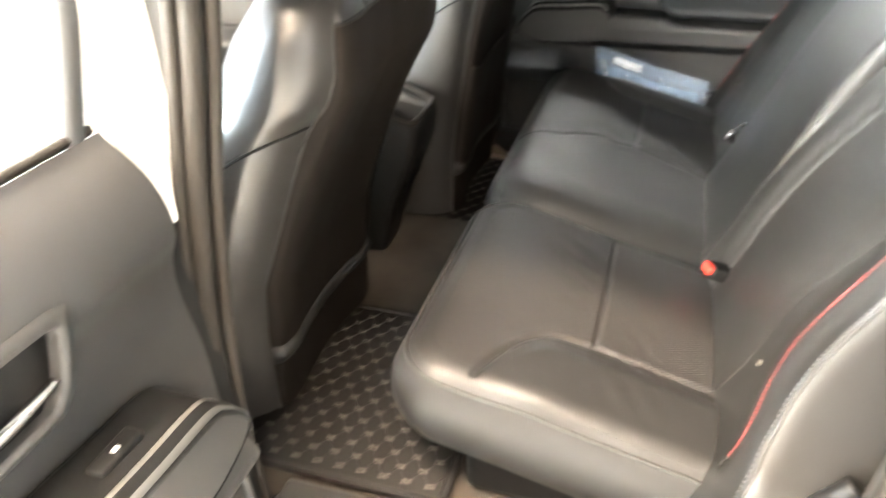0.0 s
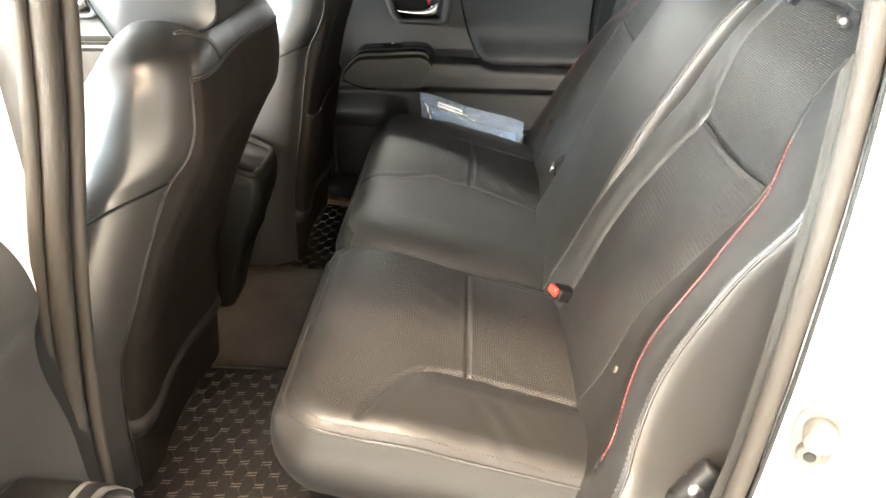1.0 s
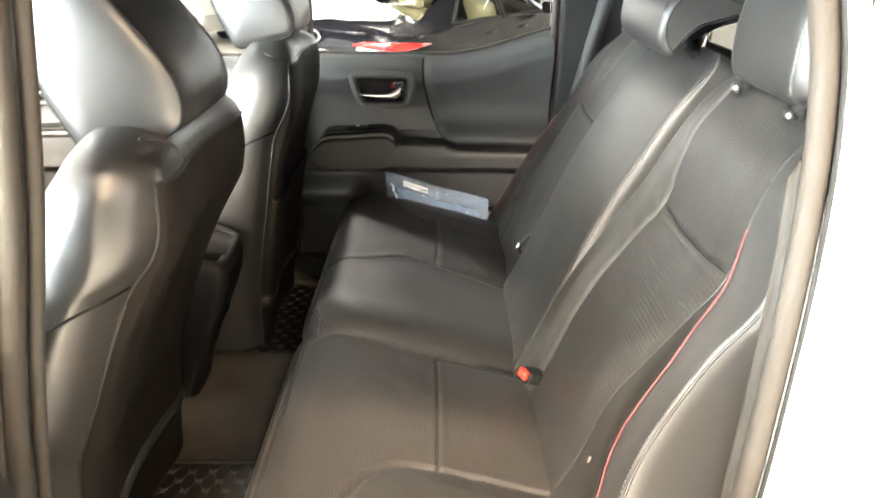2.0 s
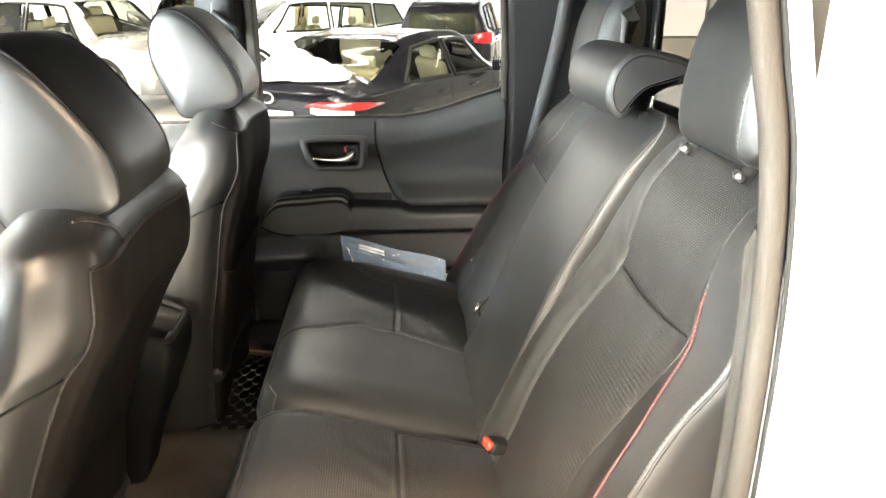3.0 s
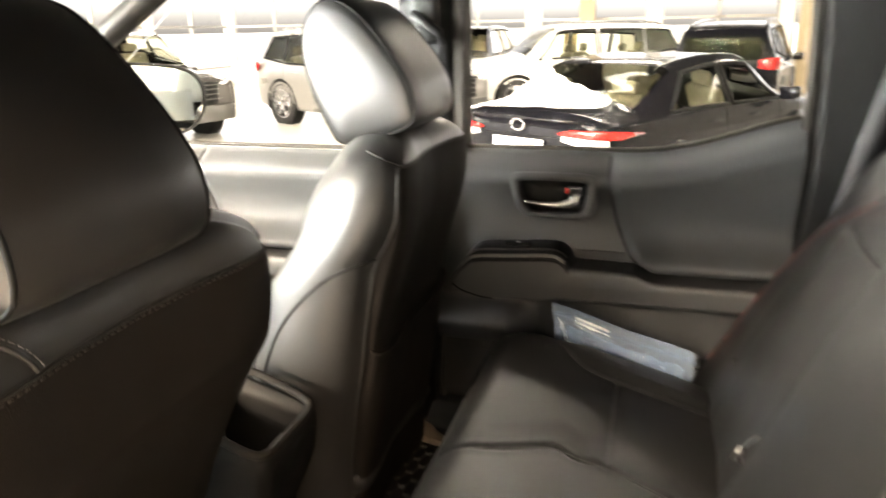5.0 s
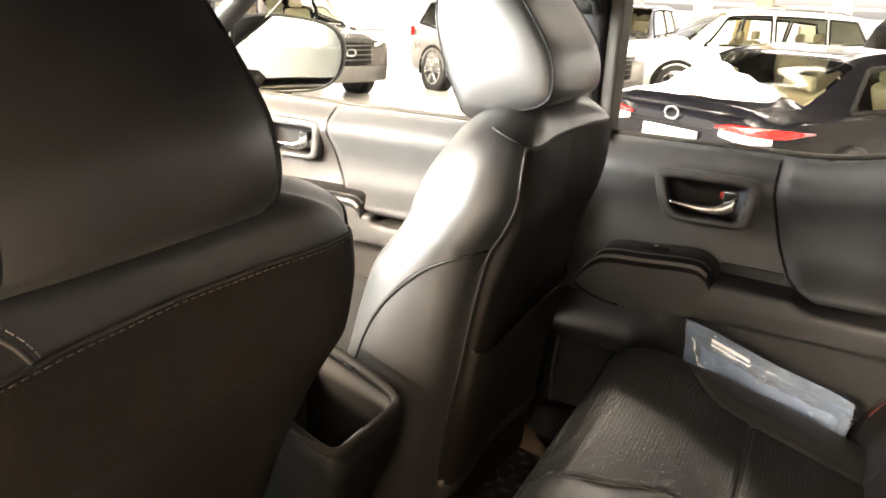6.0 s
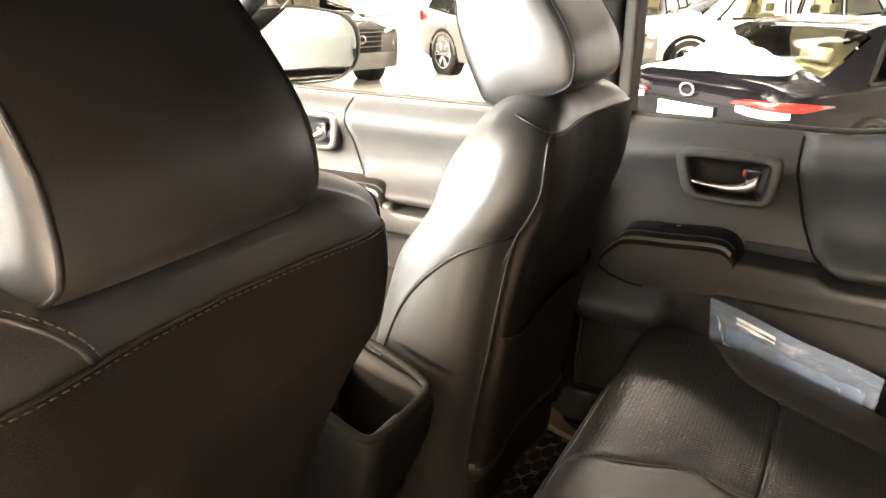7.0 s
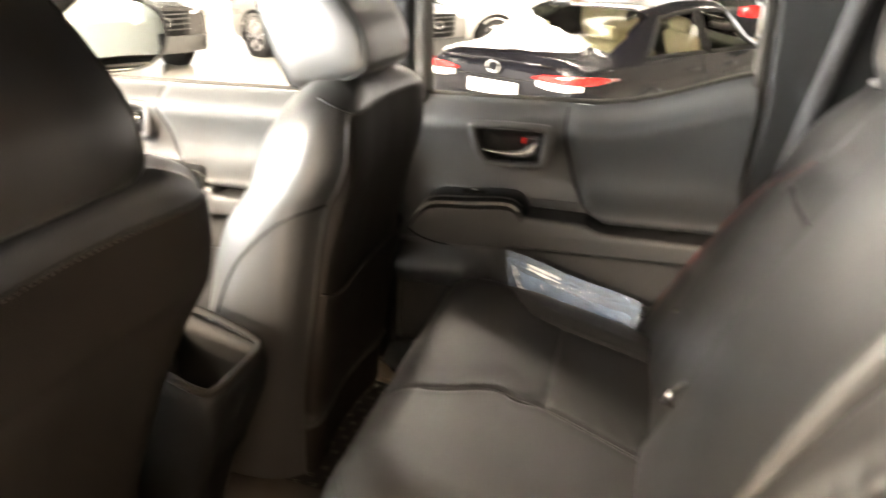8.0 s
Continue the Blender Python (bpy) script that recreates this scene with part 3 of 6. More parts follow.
def sidewise(shape, sgn, m):
    """Mirrors a passenger side shape for the other side, and swings it by m."""
    if sgn < 0:
        shape = flipped(shape)
    return shape if m is None else moved(shape, m)


def door_trim(name, label, dx, x0, x1, sgn=1, m=None, full=True, group="", glass_top=1.12, cut=0.0, lift=0.0):
    """A whole door: outer skin, trim, insert, handle in its bezel, armrest pod, speaker, pocket, glass."""
    d = thing(name, label, "door", group=group)
    S = lambda sh: sidewise(sh, sgn, m)
    zs = np.linspace(0.0, 1.0, 110)
    xs = np.linspace(x0, x1, 190)
    X, T = np.meshgrid(xs, zs, indexing="ij")
    Z = 0.0 + T * (belt_z(X, dx) - 0.0)
    if cut:
        X = X + cut * smooth01(0.40, 0.72, Z) ** 1.5 * (x1 - X) / (x1 - x0)
    Yy = door_surface(X, Z, dx)
    Z0, Z = Z, Z + lift * smooth01(0.58, 0.66, Z)
    cx, cz = (X[:-1, :-1] + X[1:, 1:]) / 2 - dx, (Z0[:-1, :-1] + Z0[1:, 1:]) / 2
    sx = np.interp(cz, [0.30, 0.397, 0.412, 0.44, 0.50, 0.58, 0.62, 0.70], [0.2, 0.2, -0.216, -0.245, -0.272, -0.293, -0.297, -0.297])
    pad = (cx > sx) & (cz > 0.405)
    hole = (np.abs(cx + 0.418) < 0.075) & (np.abs(cz - 0.567) < 0.036)
    v, f = grid_shape(X, Yy, Z, ~pad & ~hole)
    part("trim_panel", S((v, f)), PLASTIC, d, "charcoal moulded plastic")
    v, f = grid_shape(X, Yy, Z, pad)
    part("padded_insert", S((v, f)), PLASTIC_PAD, d, "slate grey soft padding")
    # dark groove round the insert
    gl = [(-0.297, 0.655), (-0.296, 0.61), (-0.292, 0.58), (-0.272, 0.50), (-0.245, 0.44), (-0.226, 0.418)]
    gp = spline(gl, 8)
    gy = door_surface(gp[:, 0] + dx - 0.003, gp[:, 1], dx)
    part("insert_seam", S(tube(np.stack([gp[:, 0] + dx, gy - 0.0006, gp[:, 1]], 1), 0.0028, 6)), SEAM_SHADE, d)
    # outer skin and core
    part("door_shell", S(rbox(x0, x1, 0.845, 0.91, -0.25, 0.645, 0.02)), WHITEPAINT, d, "white painted outer skin")
    part("door_core", S(rbox(x0 + 0.004, x1 - 0.004, 0.792, 0.845, -0.05, 0.650 + lift, 0.006)), PLASTIC_DARK, d)
    # sill weatherstrip at the foot of the glass
    bx = np.linspace(x0, x1 - 0.005, 40)
    part("window_strip", S(tube(np.stack([bx, np.full(40, 0.795), belt_z(bx, dx) + lift + 0.003], 1), 0.0055, 6)), SEAL, d)
    # pane of glass, thin solid
    pts = [(x, z) for x, z in zip(bx, belt_z(bx, dx))]
    top = [(x1 - 0.02, glass_top), (x0 + 0.06 if full else x0 + 0.55, glass_top)]
    g = part("pane", S(slab(np.array(pts + top), 0.803, 0.807, 0.0, seg=1)), WINGLASS, d, "clear side window", smooth=False)
    g.visible_shadow = False
    # handle bezel: raised ring with a dished back
    hx, hz, hy = dx - 0.418, 0.567, 0.745
    outer = ring2d([(-0.101, 0.040), (-0.092, 0.051), (-0.070, 0.055), (0.0, 0.056), (0.080, 0.054), (0.097, 0.047), (0.101, 0.032), (0.092, -0.030), (0.082, -0.044), (0.062, -0.050), (-0.045, -0.050), (-0.066, -0.043), (-0.084, -0.020)], 5)
    inner = ring2d([(-0.078, 0.028), (-0.072, 0.035), (-0.055, 0.037), (0.0, 0.038), (0.064, 0.036), (0.075, 0.031), (0.077, 0.018), (0.071, -0.024), (0.064, -0.033), (0.050, -0.036), (-0.036, -0.036), (-0.052, -0.030), (-0.066, -0.010)], 5)
    mid1, mid2 = outer * 0.955, inner * 1.06
    rings = []
    for q, yy in ((outer, hy + 0.012), (outer, hy - 0.006), (mid1, hy - 0.0135), (mid2, hy - 0.0145), (inner, hy - 0.010), (inner * 0.96, hy + 0.022), (inner * 0.4, hy + 0.026)):
        rings.append(np.stack([q[:, 0] + hx, np.full(len(q), yy), q[:, 1] + hz], 1))
    bz = part("handle_bezel", S(loft(rings, cap0=False)), PLASTIC, d, "dark grey moulded handle surround")
    part("recess", S(loft([np.stack([q[:, 0] + hx, np.full(len(q), yy), q[:, 1] + hz], 1) for q, yy in ((inner * 0.97, hy - 0.002), (inner * 0.93, hy + 0.020), (inner * 0.3, hy + 0.022))], cap0=False)), PLASTIC_DARK, bz)
    lev = spline([(-0.062, -0.011), (-0.030, -0.015), (0.005, -0.017), (0.030, -0.014), (0.046, -0.007), (0.058, 0.002)], 6)
    wid = np.interp(np.arange(len(lev)), [0, 6, 15, 22, len(lev) - 1], [0.0035, 0.0055, 0.0095, 0.0145, 0.0150])
    lr = []
    for (a, b), w in zip(lev, wid):
        lr.append([(hx + a + 0.5 * w * math.cos(t) * 0.4, hy - 0.010 + 0.006 * math.cos(t), hz + b + w * math.sin(t)) for t in np.linspace(0, 2 * math.pi, 11)[:-1]])
    part("lever", S(loft(lr)), CHROME, bz, "chrome pull lever")
    part("lock_tab", S(rbox(hx + 0.034, hx + 0.062, hy - 0.010, hy + 0.006, hz + 0.001, hz + 0.024, 0.004)), PLASTIC_DARK, bz)
    part("lock_rim", S(tube([(hx + a, hy - 0.011, hz + b) for a, b in ((0.036, 0.003), (0.060, 0.003), (0.060, 0.022), (0.036, 0.022))], 0.0020, 5, closed=True)), CHROME, bz)
    if full:
        part("unlocked_mark", S(rbox(hx + 0.0275, hx + 0.0335, hy + 0.000, hy + 0.008, hz + 0.006, hz + 0.020, 0.0015)), REDLENS, bz, "red unlocked mark")
    # armrest beam along the door: raised grip at the front, level ledge behind it
    e1 = x1 - dx - 0.004
    beam = [(-0.632, 0.372), (-0.628, 0.388), (-0.606, 0.414), (-0.580, 0.430), (-0.55, 0.436), (-0.48, 0.440), (-0.41, 0.444), (-0.392, 0.440), (-0.372, 0.424),
            (-0.30, 0.422), (-0.232, 0.420), (-0.214, 0.410), (-0.19, 0.403), (-0.10, 0.401), (e1 - 0.008, 0.400), (e1, 0.392), (e1, 0.356), (e1 - 0.008, 0.348), (-0.20, 0.346), (-0.35, 0.346), (-0.54, 0.342), (-0.585, 0.348), (-0.618, 0.360)]
    if full:
        along = lambda p: p
    else:                                         # the front door's grip reaches further back
        along = lambda p: np.interp(p, [-0.70, -0.50, -0.41, -0.362, -0.30, -0.19, 0.9], [-0.70, -0.50, -0.18, -0.132, -0.128, -0.110, 0.9]) if p < 0 else p
    bl_ = [(along(p) + dx, q) for p, q in beam]
    bm_ = resample(bl_ + bl_[:1], 0.006)
    part("armrest", S(slab(bm_, 0.668, 0.770, 0.011)), PLASTIC, d, "charcoal moulded armrest")
    # grip on top of it: bevelled cap with a silver edge and the window switch
    cap0 = spline([(-0.636, 0.368), (-0.630, 0.392), (-0.607, 0.419), (-0.578, 0.436), (-0.50, 0.442), (-0.412, 0.448), (-0.385, 0.438), (-0.372, 0.420)], 6)
    cap1 = spline([(-0.630, 0.376), (-0.621, 0.404), (-0.599, 0.436), (-0.572, 0.452), (-0.50, 0.457), (-0.412, 0.463), (-0.378, 0.450), (-0.362, 0.420)], 6)
    cr = []
    for (p, q), (u, w) in zip(cap0, cap1):
        p, u = along(p) + dx, along(u) + dx
        cr.append([(p, 0.674, q - 0.016), (p, 0.6655, q - 0.010), (p, 0.6655, q - 0.001), ((p + u) / 2, 0.674, (q + w) / 2 + 0.003), (u, 0.688, w), (u, 0.745, w + 0.002), (u, 0.765, w - 0.012), (u, 0.745, w - 0.03)])
    cap = part("grip_cap", S(loft(cr)), PLASTIC_DARK, d, "black moulded grip")
    strip = [r for r in cr[4:-5]]
    sr = []
    for i, r in enumerate(strip):
        k = min(1.0, i / 8.0)
        f = 0.35 + 0.65 * k
        a_, b_ = np.array(r[2]), np.array(r[4])
        lo, hi = a_ + (b_ - a_) * 0.02, a_ + (b_ - a_) * (0.10 + 0.80 * f)
        nrm = np.array((0, -0.0022, 0.0016))
        sr.append([tuple(lo), tuple(lo + nrm), tuple((lo + hi) / 2 + nrm), tuple(hi + nrm), tuple(hi)])
    part("grip_trim", S(loft(sr)), SILVER, cap, "satin silver edge trim")
    part("window_switch", S(rbox(dx - 0.52, dx - 0.46, 0.700, 0.722, 0.452, 0.466, 0.004)), PLASTIC_DARK, cap)
    part("switch_mark", S(rbox(dx - 0.494, dx - 0.486, 0.706, 0.712, 0.464, 0.4668, 0.0005)), PAPER, cap)
    # flat face of the grip; a black tube under its nose stands in for shadow
    rim = spline([(along(p) + dx, q) for p, q in ((-0.635, 0.372), (-0.629, 0.392), (-0.606, 0.417), (-0.58, 0.432), (-0.50, 0.438), (-0.41, 0.444), (-0.388, 0.434), (-0.376, 0.412), (-0.392, 0.370), (-0.410, 0.345), (-0.54, 0.339), (-0.59, 0.346), (-0.622, 0.358))], 5, closed=True)
    part("grip_face", S(slab(rim, 0.6674, 0.700, 0.004)), PLASTIC, d)
    part("grip_shade_line", S(tube(np.stack([rim[:, 0], np.full(len(rim), 0.6690), rim[:, 1]], 1)[len(rim) * 10 // 13:], 0.0026, 6)), SEAM_SHADE, d)
    # pull ledge behind the grip
    if full:
        part("slot_trim", S(rbox(dx - 0.366, dx - 0.252, 0.752, 0.762, 0.412, 0.443, 0.002)), PLASTIC_PAD, d)
    # speaker grille in its rounded corner
    sp = ring2d([(-0.680, 0.02), (-0.680, 0.20), (-0.66, 0.221), (-0.56, 0.226), (-0.527, 0.214), (-0.503, 0.18), (-0.508, 0.10), (-0.55, 0.03), (-0.62, 0.012)], 6)
    sp[:, 0] += dx
    spk = part("speaker_grille", S(slab(sp, 0.738, 0.760, 0.006)), SPEAKER, d, "dark grey perforated speaker grille")
    part("grille_rim", S(tube(np.stack([sp[:, 0], np.full(len(sp), 0.736), sp[:, 1]], 1), 0.0050, 8, closed=True)), PLASTIC, spk)
    so = inset_ring(sp, -0.008)
    part("grille_groove", S(tube(np.stack([so[:, 0], np.full(len(so), 0.744), so[:, 1]], 1), 0.0042, 6, closed=True)), SEAM_SHADE, spk)
    # dark map pocket
    part("map_pocket", S(slab(ring2d([(dx - 0.27, 0.02), (dx - 0.262, 0.12), (dx - 0.248, 0.180), (dx - 0.225, 0.188), (x1 - 0.12, 0.188), (x1 - 0.05, 0.184), (x1 - 0.03, 0.17), (x1 - 0.03, 0.02)], 4), 0.745, 0.790, 0.010)), PLASTIC, d)
    return d


door_trim("rear_door", "charcoal rear passenger door, closed, with slate padded insert", 0.0, -0.69, 0.085, group="cab doors")
door_trim("front_door", "charcoal front passenger door, closed, with slate padded insert", -1.068, -1.86, -0.775, full=False, group="cab doors", m=Matrix.Translation((0, 0.045, -0.02)))
hinge = Matrix.Translation((-0.69, -0.84, -0.03)) @ Matrix.Rotation(radians(-90), 4, "Z") @ Matrix.Translation((0.69, 0.752, 0))
door_trim("open_rear_door", "white rear door swung wide open, dark inner trim", 0.0, -0.69, 0.085, sgn=-1, m=hinge, group="cab doors", cut=0.030, lift=0.045)

# window frame of the open door
od = [o for o in scene.objects if o.name == "open_rear_door"][0]
wf = spline([(-0.637, 0.66), (-0.637, 0.71), (-0.680, 0.84), (-0.70, 1.0), (-0.66, 1.12), (-0.3, 1.16), (0.0, 1.15), (0.06, 1.08), (0.08, 0.75)], 6)
part("window_frame", moved(flipped(tube(np.stack([wf[:, 0], np.full(len(wf), 0.80), wf[:, 1]], 1), 0.014, 8)), hinge), PLASTIC_PAD, od, "grey-green window run")
part("frame_outer", moved(flipped(tube(np.stack([wf[:, 0] - 0.036, np.full(len(wf), 0.80), wf[:, 1]], 1), 0.018, 8)), hinge), WHITEPAINT, od, "white painted window frame")
part("frame_seal", moved(flipped(tube(np.stack([wf[:, 0] - 0.060, np.full(len(wf), 0.795), wf[:, 1]], 1), 0.005, 8)), hinge), SEAL, od)

# passenger wing mirror
wm = thing("wing_mirror", "black wing mirror outside the front passenger window", "mirror")
mo = ring2d([(-0.17, 0.06), (-0.15, 0.10), (-0.05, 0.115), (0.09, 0.10), (0.145, 0.065), (0.155, 0.0), (0.13, -0.06), (0.06, -0.095), (-0.09, -0.10), (-0.15, -0.06)], 6)
MM = Matrix.Translation((-1.66, 1.00, 0.735)) @ Matrix.Rotation(radians(28), 4, "Z")
rg = []
for k, yy in ((0.55, 0.16), (0.85, 0.13), (1.0, 0.06), (1.04, 0.0), (1.0, -0.02), (0.975, -0.021), (0.965, -0.008)):
    rg.append([tuple(MM @ Vector((a * k, yy, b * k))) for a, b in mo])
part("housing", loft(rg, cap1=False), PLASTIC_DARK, wm)
part("glass", loft([[tuple(MM @ Vector((a * 0.97, -0.008, b * 0.97))) for a, b in mo], [tuple(MM @ Vector((a * 0.5, -0.009, b * 0.5))) for a, b in mo]]), MIRROR, wm, "clear mirror glass", smooth=False)
part("mount", tube([(-1.80, 0.86, 0.655), (-1.78, 0.93, 0.66), (-1.74, 0.99, 0.675)], 0.035, 8), PLASTIC_DARK, wm)

# ---------------------------------------------------------------- rear bench: cushions
SLOPE = math.atan(0.25)
CX = (math.cos(SLOPE), 0, -math.sin(SLOPE))


def cushion_frame(yc):
    return frame_of((-0.25, yc, 0.220), CX, (0, 1, 0))


def su(x):
    return (x + 0.25) / math.cos(SLOPE)


# near cushion, y -0.70 .. -0.15
yc = -0.430
L = lambda pts: [(su(x), y - yc) for x, y in pts]
near_bolster = spline(L([(-0.40, -0.668), (-0.385, -0.632), (-0.363, -0.585), (-0.335, -0.552), (-0.306, -0.535), (-0.247, -0.529), (-0.12, -0.528), (0.02, -0.525)]), 6)
near_inner = spline(L([(-0.345, -0.150), (-0.317, -0.163), (-0.285, -0.188), (-0.252, -0.199), (-0.17, -0.199), (0.02, -0.197)]), 6)
near_cross = [(su(-0.25), -0.529 - yc), (su(-0.25), -0.199 - yc)]
bench1 = thing("rear_seat_cushion", "black leather rear bench cushion, embossed centre panels, narrow section", "seat cushion",
               at=Matrix.Translation((-0.25, yc, 0.0)), group="rear bench cushions")


def near_shape(x, y):
    ob = np.interp(x, near_bolster[:, 0], near_bolster[:, 1])
    h = 0.016 * (1 - (x / 0.30) ** 2) * (1 - (y / 0.30) ** 2)
    h = h + 0.012 * smooth01(0.0, -0.05, y - ob) * smooth01(-0.16, -0.05, x)
    return h + 0.008 * smooth01(0.02, -0.16, x) * smooth01(-0.28, -0.20, x)


def near_wr(x, y):
    k = np.exp(-((x - su(-0.30)) / 0.045) ** 2) * smooth01(-0.06, 0.05, y) * smooth01(0.22, 0.15, y)
    k2 = np.exp(-((x - su(-0.19)) / 0.06) ** 2) * smooth01(0.02, -0.09, y)
    return 0.0012 * k * np.sin(y * 100 + x * 60) + 0.0006 * k2 * np.sin(y * 90 + x * 130)


P1 = Pillow(cushion_frame(yc), 0.277, 0.274, 0.075, 0.050, 0.10, 200, 200, near_shape,
            grooves=[(near_bolster, 0.005, 0.004), (near_inner, 0.005, 0.004), (near_cross, 0.005, 0.003)], tuck=0.03, wrinkle=near_wr)


def near_panel(x, y, m):
    ob = np.interp(x, near_bolster[:, 0], near_bolster[:, 1], left=-9)
    ib = np.interp(x, near_inner[:, 0], near_inner[:, 1], left=9)
    ids = np.where(x < su(-0.25), 0, 1)
    ids = np.where((y < ob) & (x > near_bolster[0, 0]), 2, ids)
    ids = np.where((y > ib) & (x > near_inner[0, 0]), 3, ids)
    rim = P1.m1 + (P1.m2 - P1.m1) * 0.55
    ids = np.where(m > P1.m1 + (P1.m2 - P1.m1) * 0.05, 3, ids)
    return np.where(m > rim, 4, ids)


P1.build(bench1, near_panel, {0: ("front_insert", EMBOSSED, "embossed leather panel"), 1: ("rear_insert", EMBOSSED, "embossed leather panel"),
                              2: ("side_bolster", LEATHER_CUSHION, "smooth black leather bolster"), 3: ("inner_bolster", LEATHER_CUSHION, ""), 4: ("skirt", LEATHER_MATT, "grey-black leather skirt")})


def rim_line(P, frac=0.55, lift=0.002):
    """The closed line round a pad where its rim meets the skirt."""
    want = P.m1 + (P.m2 - P.m1) * frac
    nu, nv = P.m.shape
    i = int(round((1 - want) / 2 * (nu - 1)))
    idx = [(i, j) for j in range(i, nv - i)] + [(a, nv - 1 - i) for a in range(i, nu - i)] + [(nu - 1 - i, j) for j in range(nv - 1 - i, i - 1, -1)] + [(a, i) for a in range(nu - 1 - i, i - 1, -1)]
    c = P.v[nu // 2, nv // 2]
    out = []
    for a, b in idx:
        p = P.v[a, b]
        d = p - c
        out.append(p + d / np.linalg.norm(d) * lift)
    return np.array(out)


rl = rim_line(P1)
part("piping", tube(rl[::2], 0.0028, 6, closed=True), PIPING, bench1)
part("stitching", stitches(rim_line(P1, 0.36, 0.0012)), THREAD, bench1, "grey thread stitching")
for ln_, nm in ((near_bolster, "seam"), (near_inner, "seam"), (near_cross, "seam")):
    part(nm, tube(P1.on(resample(ln_, 0.012), 0.0), 0.0013, 5), LEATHER_MATT, bench1)
part("seat_base", rbox(-0.42, 0.02, -0.655, -0.18, 0.0, 0.15, 0.02), PLASTIC_DARK, bench1, "black plastic seat base")
part("hook", tube([(-0.455, -0.60, 0.135), (-0.470, -0.60, 0.135)], 0.007, 8), STEEL, bench1)

# wide cushion: middle place and far place, y -0.15 .. 0.70
yc2 = 0.276
L2 = lambda pts: [(su(x), y - yc2) for x, y in pts]
midfar = spline(L2([(-0.53, 0.120), (-0.487, 0.135), (-0.42, 0.165), (-0.36, 0.210), (-0.33, 0.226), (-0.30, 0.215), (-0.25, 0.226), (-0.15, 0.205), (-0.06, 0.185), (0.02, 0.172)]), 6)
far_bolster = spline(L2([(-0.40, 0.668), (-0.363, 0.600), (-0.325, 0.545), (-0.29, 0.532), (-0.246, 0.527), (-0.12, 0.523), (0.02, 0.520)]), 6)
far_cross = [(su(-0.25), 0.228 - yc2), (su(-0.25), 0.527 - yc2)]
bench2 = thing("rear_seat_cushion", "black leather rear bench cushion, smooth middle place, wide section", "seat cushion",
               at=Matrix.Translation((-0.25, yc2, 0.0)), group="rear bench cushions")


def wide_shape(x, y):
    ob = np.interp(x, far_bolster[:, 0], far_bolster[:, 1])
    mf = np.interp(x, midfar[:, 0], midfar[:, 1])
    h = 0.010 * (1 - (x / 0.30) ** 2)
    h = h + 0.008 * np.exp(-((y + 0.25) / 0.13) ** 2) + 0.012 * np.exp(-((y - 0.10) / 0.13) ** 2) * smooth01(0.02, 0.08, y - mf)
    h = h + 0.012 * smooth01(0.0, 0.05, y - ob) * smooth01(-0.16, -0.05, x)
    return h + 0.008 * smooth01(0.02, -0.16, x)


def wide_wr(x, y):
    mf = np.interp(x, midfar[:, 0], midfar[:, 1])
    k = np.exp(-((y - mf - 0.05) / 0.03) ** 2) * smooth01(-0.12, 0.0, x)
    return 0.0009 * k * np.sin(x * 120 + y * 60) + 0.0010 * np.sin(x * 23) * np.sin(y * 19 + 1)


P2 = Pillow(cushion_frame(yc2), 0.277, 0.424, 0.085, 0.068, 0.085, 190, 270, wide_shape,
            grooves=[(midfar, 0.0045, 0.0045), (far_bolster, 0.0045, 0.004), (far_cross, 0.0055, 0.0045)], tuck=0.03, wrinkle=wide_wr)


def wide_panel(x, y, m):
    mf = np.interp(x, midfar[:, 0], midfar[:, 1])
    ob = np.interp(x, far_bolster[:, 0], far_bolster[:, 1], left=9)
    ids = np.where(y < mf, 0, np.where(x < su(-0.25), 1, 2))
    ids = np.where((y > ob) & (x > far_bolster[0, 0]), 3, ids)
    return np.where(m > P2.m1 + (P2.m2 - P2.m1) * 0.62, 4, ids)


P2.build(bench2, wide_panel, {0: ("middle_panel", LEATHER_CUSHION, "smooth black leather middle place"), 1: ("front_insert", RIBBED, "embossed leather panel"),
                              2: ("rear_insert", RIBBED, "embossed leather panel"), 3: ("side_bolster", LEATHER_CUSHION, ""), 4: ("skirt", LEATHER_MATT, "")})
part("piping", tube(rim_line(P2, 0.62, 0.0)[::2], 0.0018, 6, closed=True), LEATHER_SEAT, bench2)
part("seam", tube(P2.on(resample(midfar, 0.012), 0.001), 0.0026, 5), PIPING, bench2)
part("seam", tube(P2.on(resample(far_bolster, 0.012), 0.0005), 0.0020, 5), PIPING, bench2)
part("seam", tube(P2.on(resample(far_cross, 0.012), 0.0010), 0.0020, 5), PIPING, bench2)
part("seat_base", rbox(-0.42, 0.02, -0.14, 0.655, 0.03, 0.15, 0.02), PLASTIC_DARK, bench2)

# ---------------------------------------------------------------- rear bench: backrests
Q = Vector((0.4472, 0, 0.8944))
VC = 0.215


def back_frame(yc, proud=0.0):
    o = Vector((-0.02, yc, 0.275)) + Q * VC + Vector((-0.8944, 0, 0.4472)) * proud
    return frame_of(o, (0, -1, 0), Q)


EDGE = spline([(0.10, 0.98), (0.20, 0.96), (0.25, 0.90), (0.28, 0.80), (0.33, 0.69), (0.41, 0.605), (0.50, 0.565), (0.60, 0.575), (0.68, 0.53), (0.76, 0.44), (0.85, 0.37), (1.0, 0.34)], 8)


def taper(v):
    """How far the outer edge is drawn in, by height: wide at the foot, waisted, narrow at the top."""
    return np.interp(0.275 + (v + VC) * 0.8944, EDGE[:, 0], EDGE[:, 1])


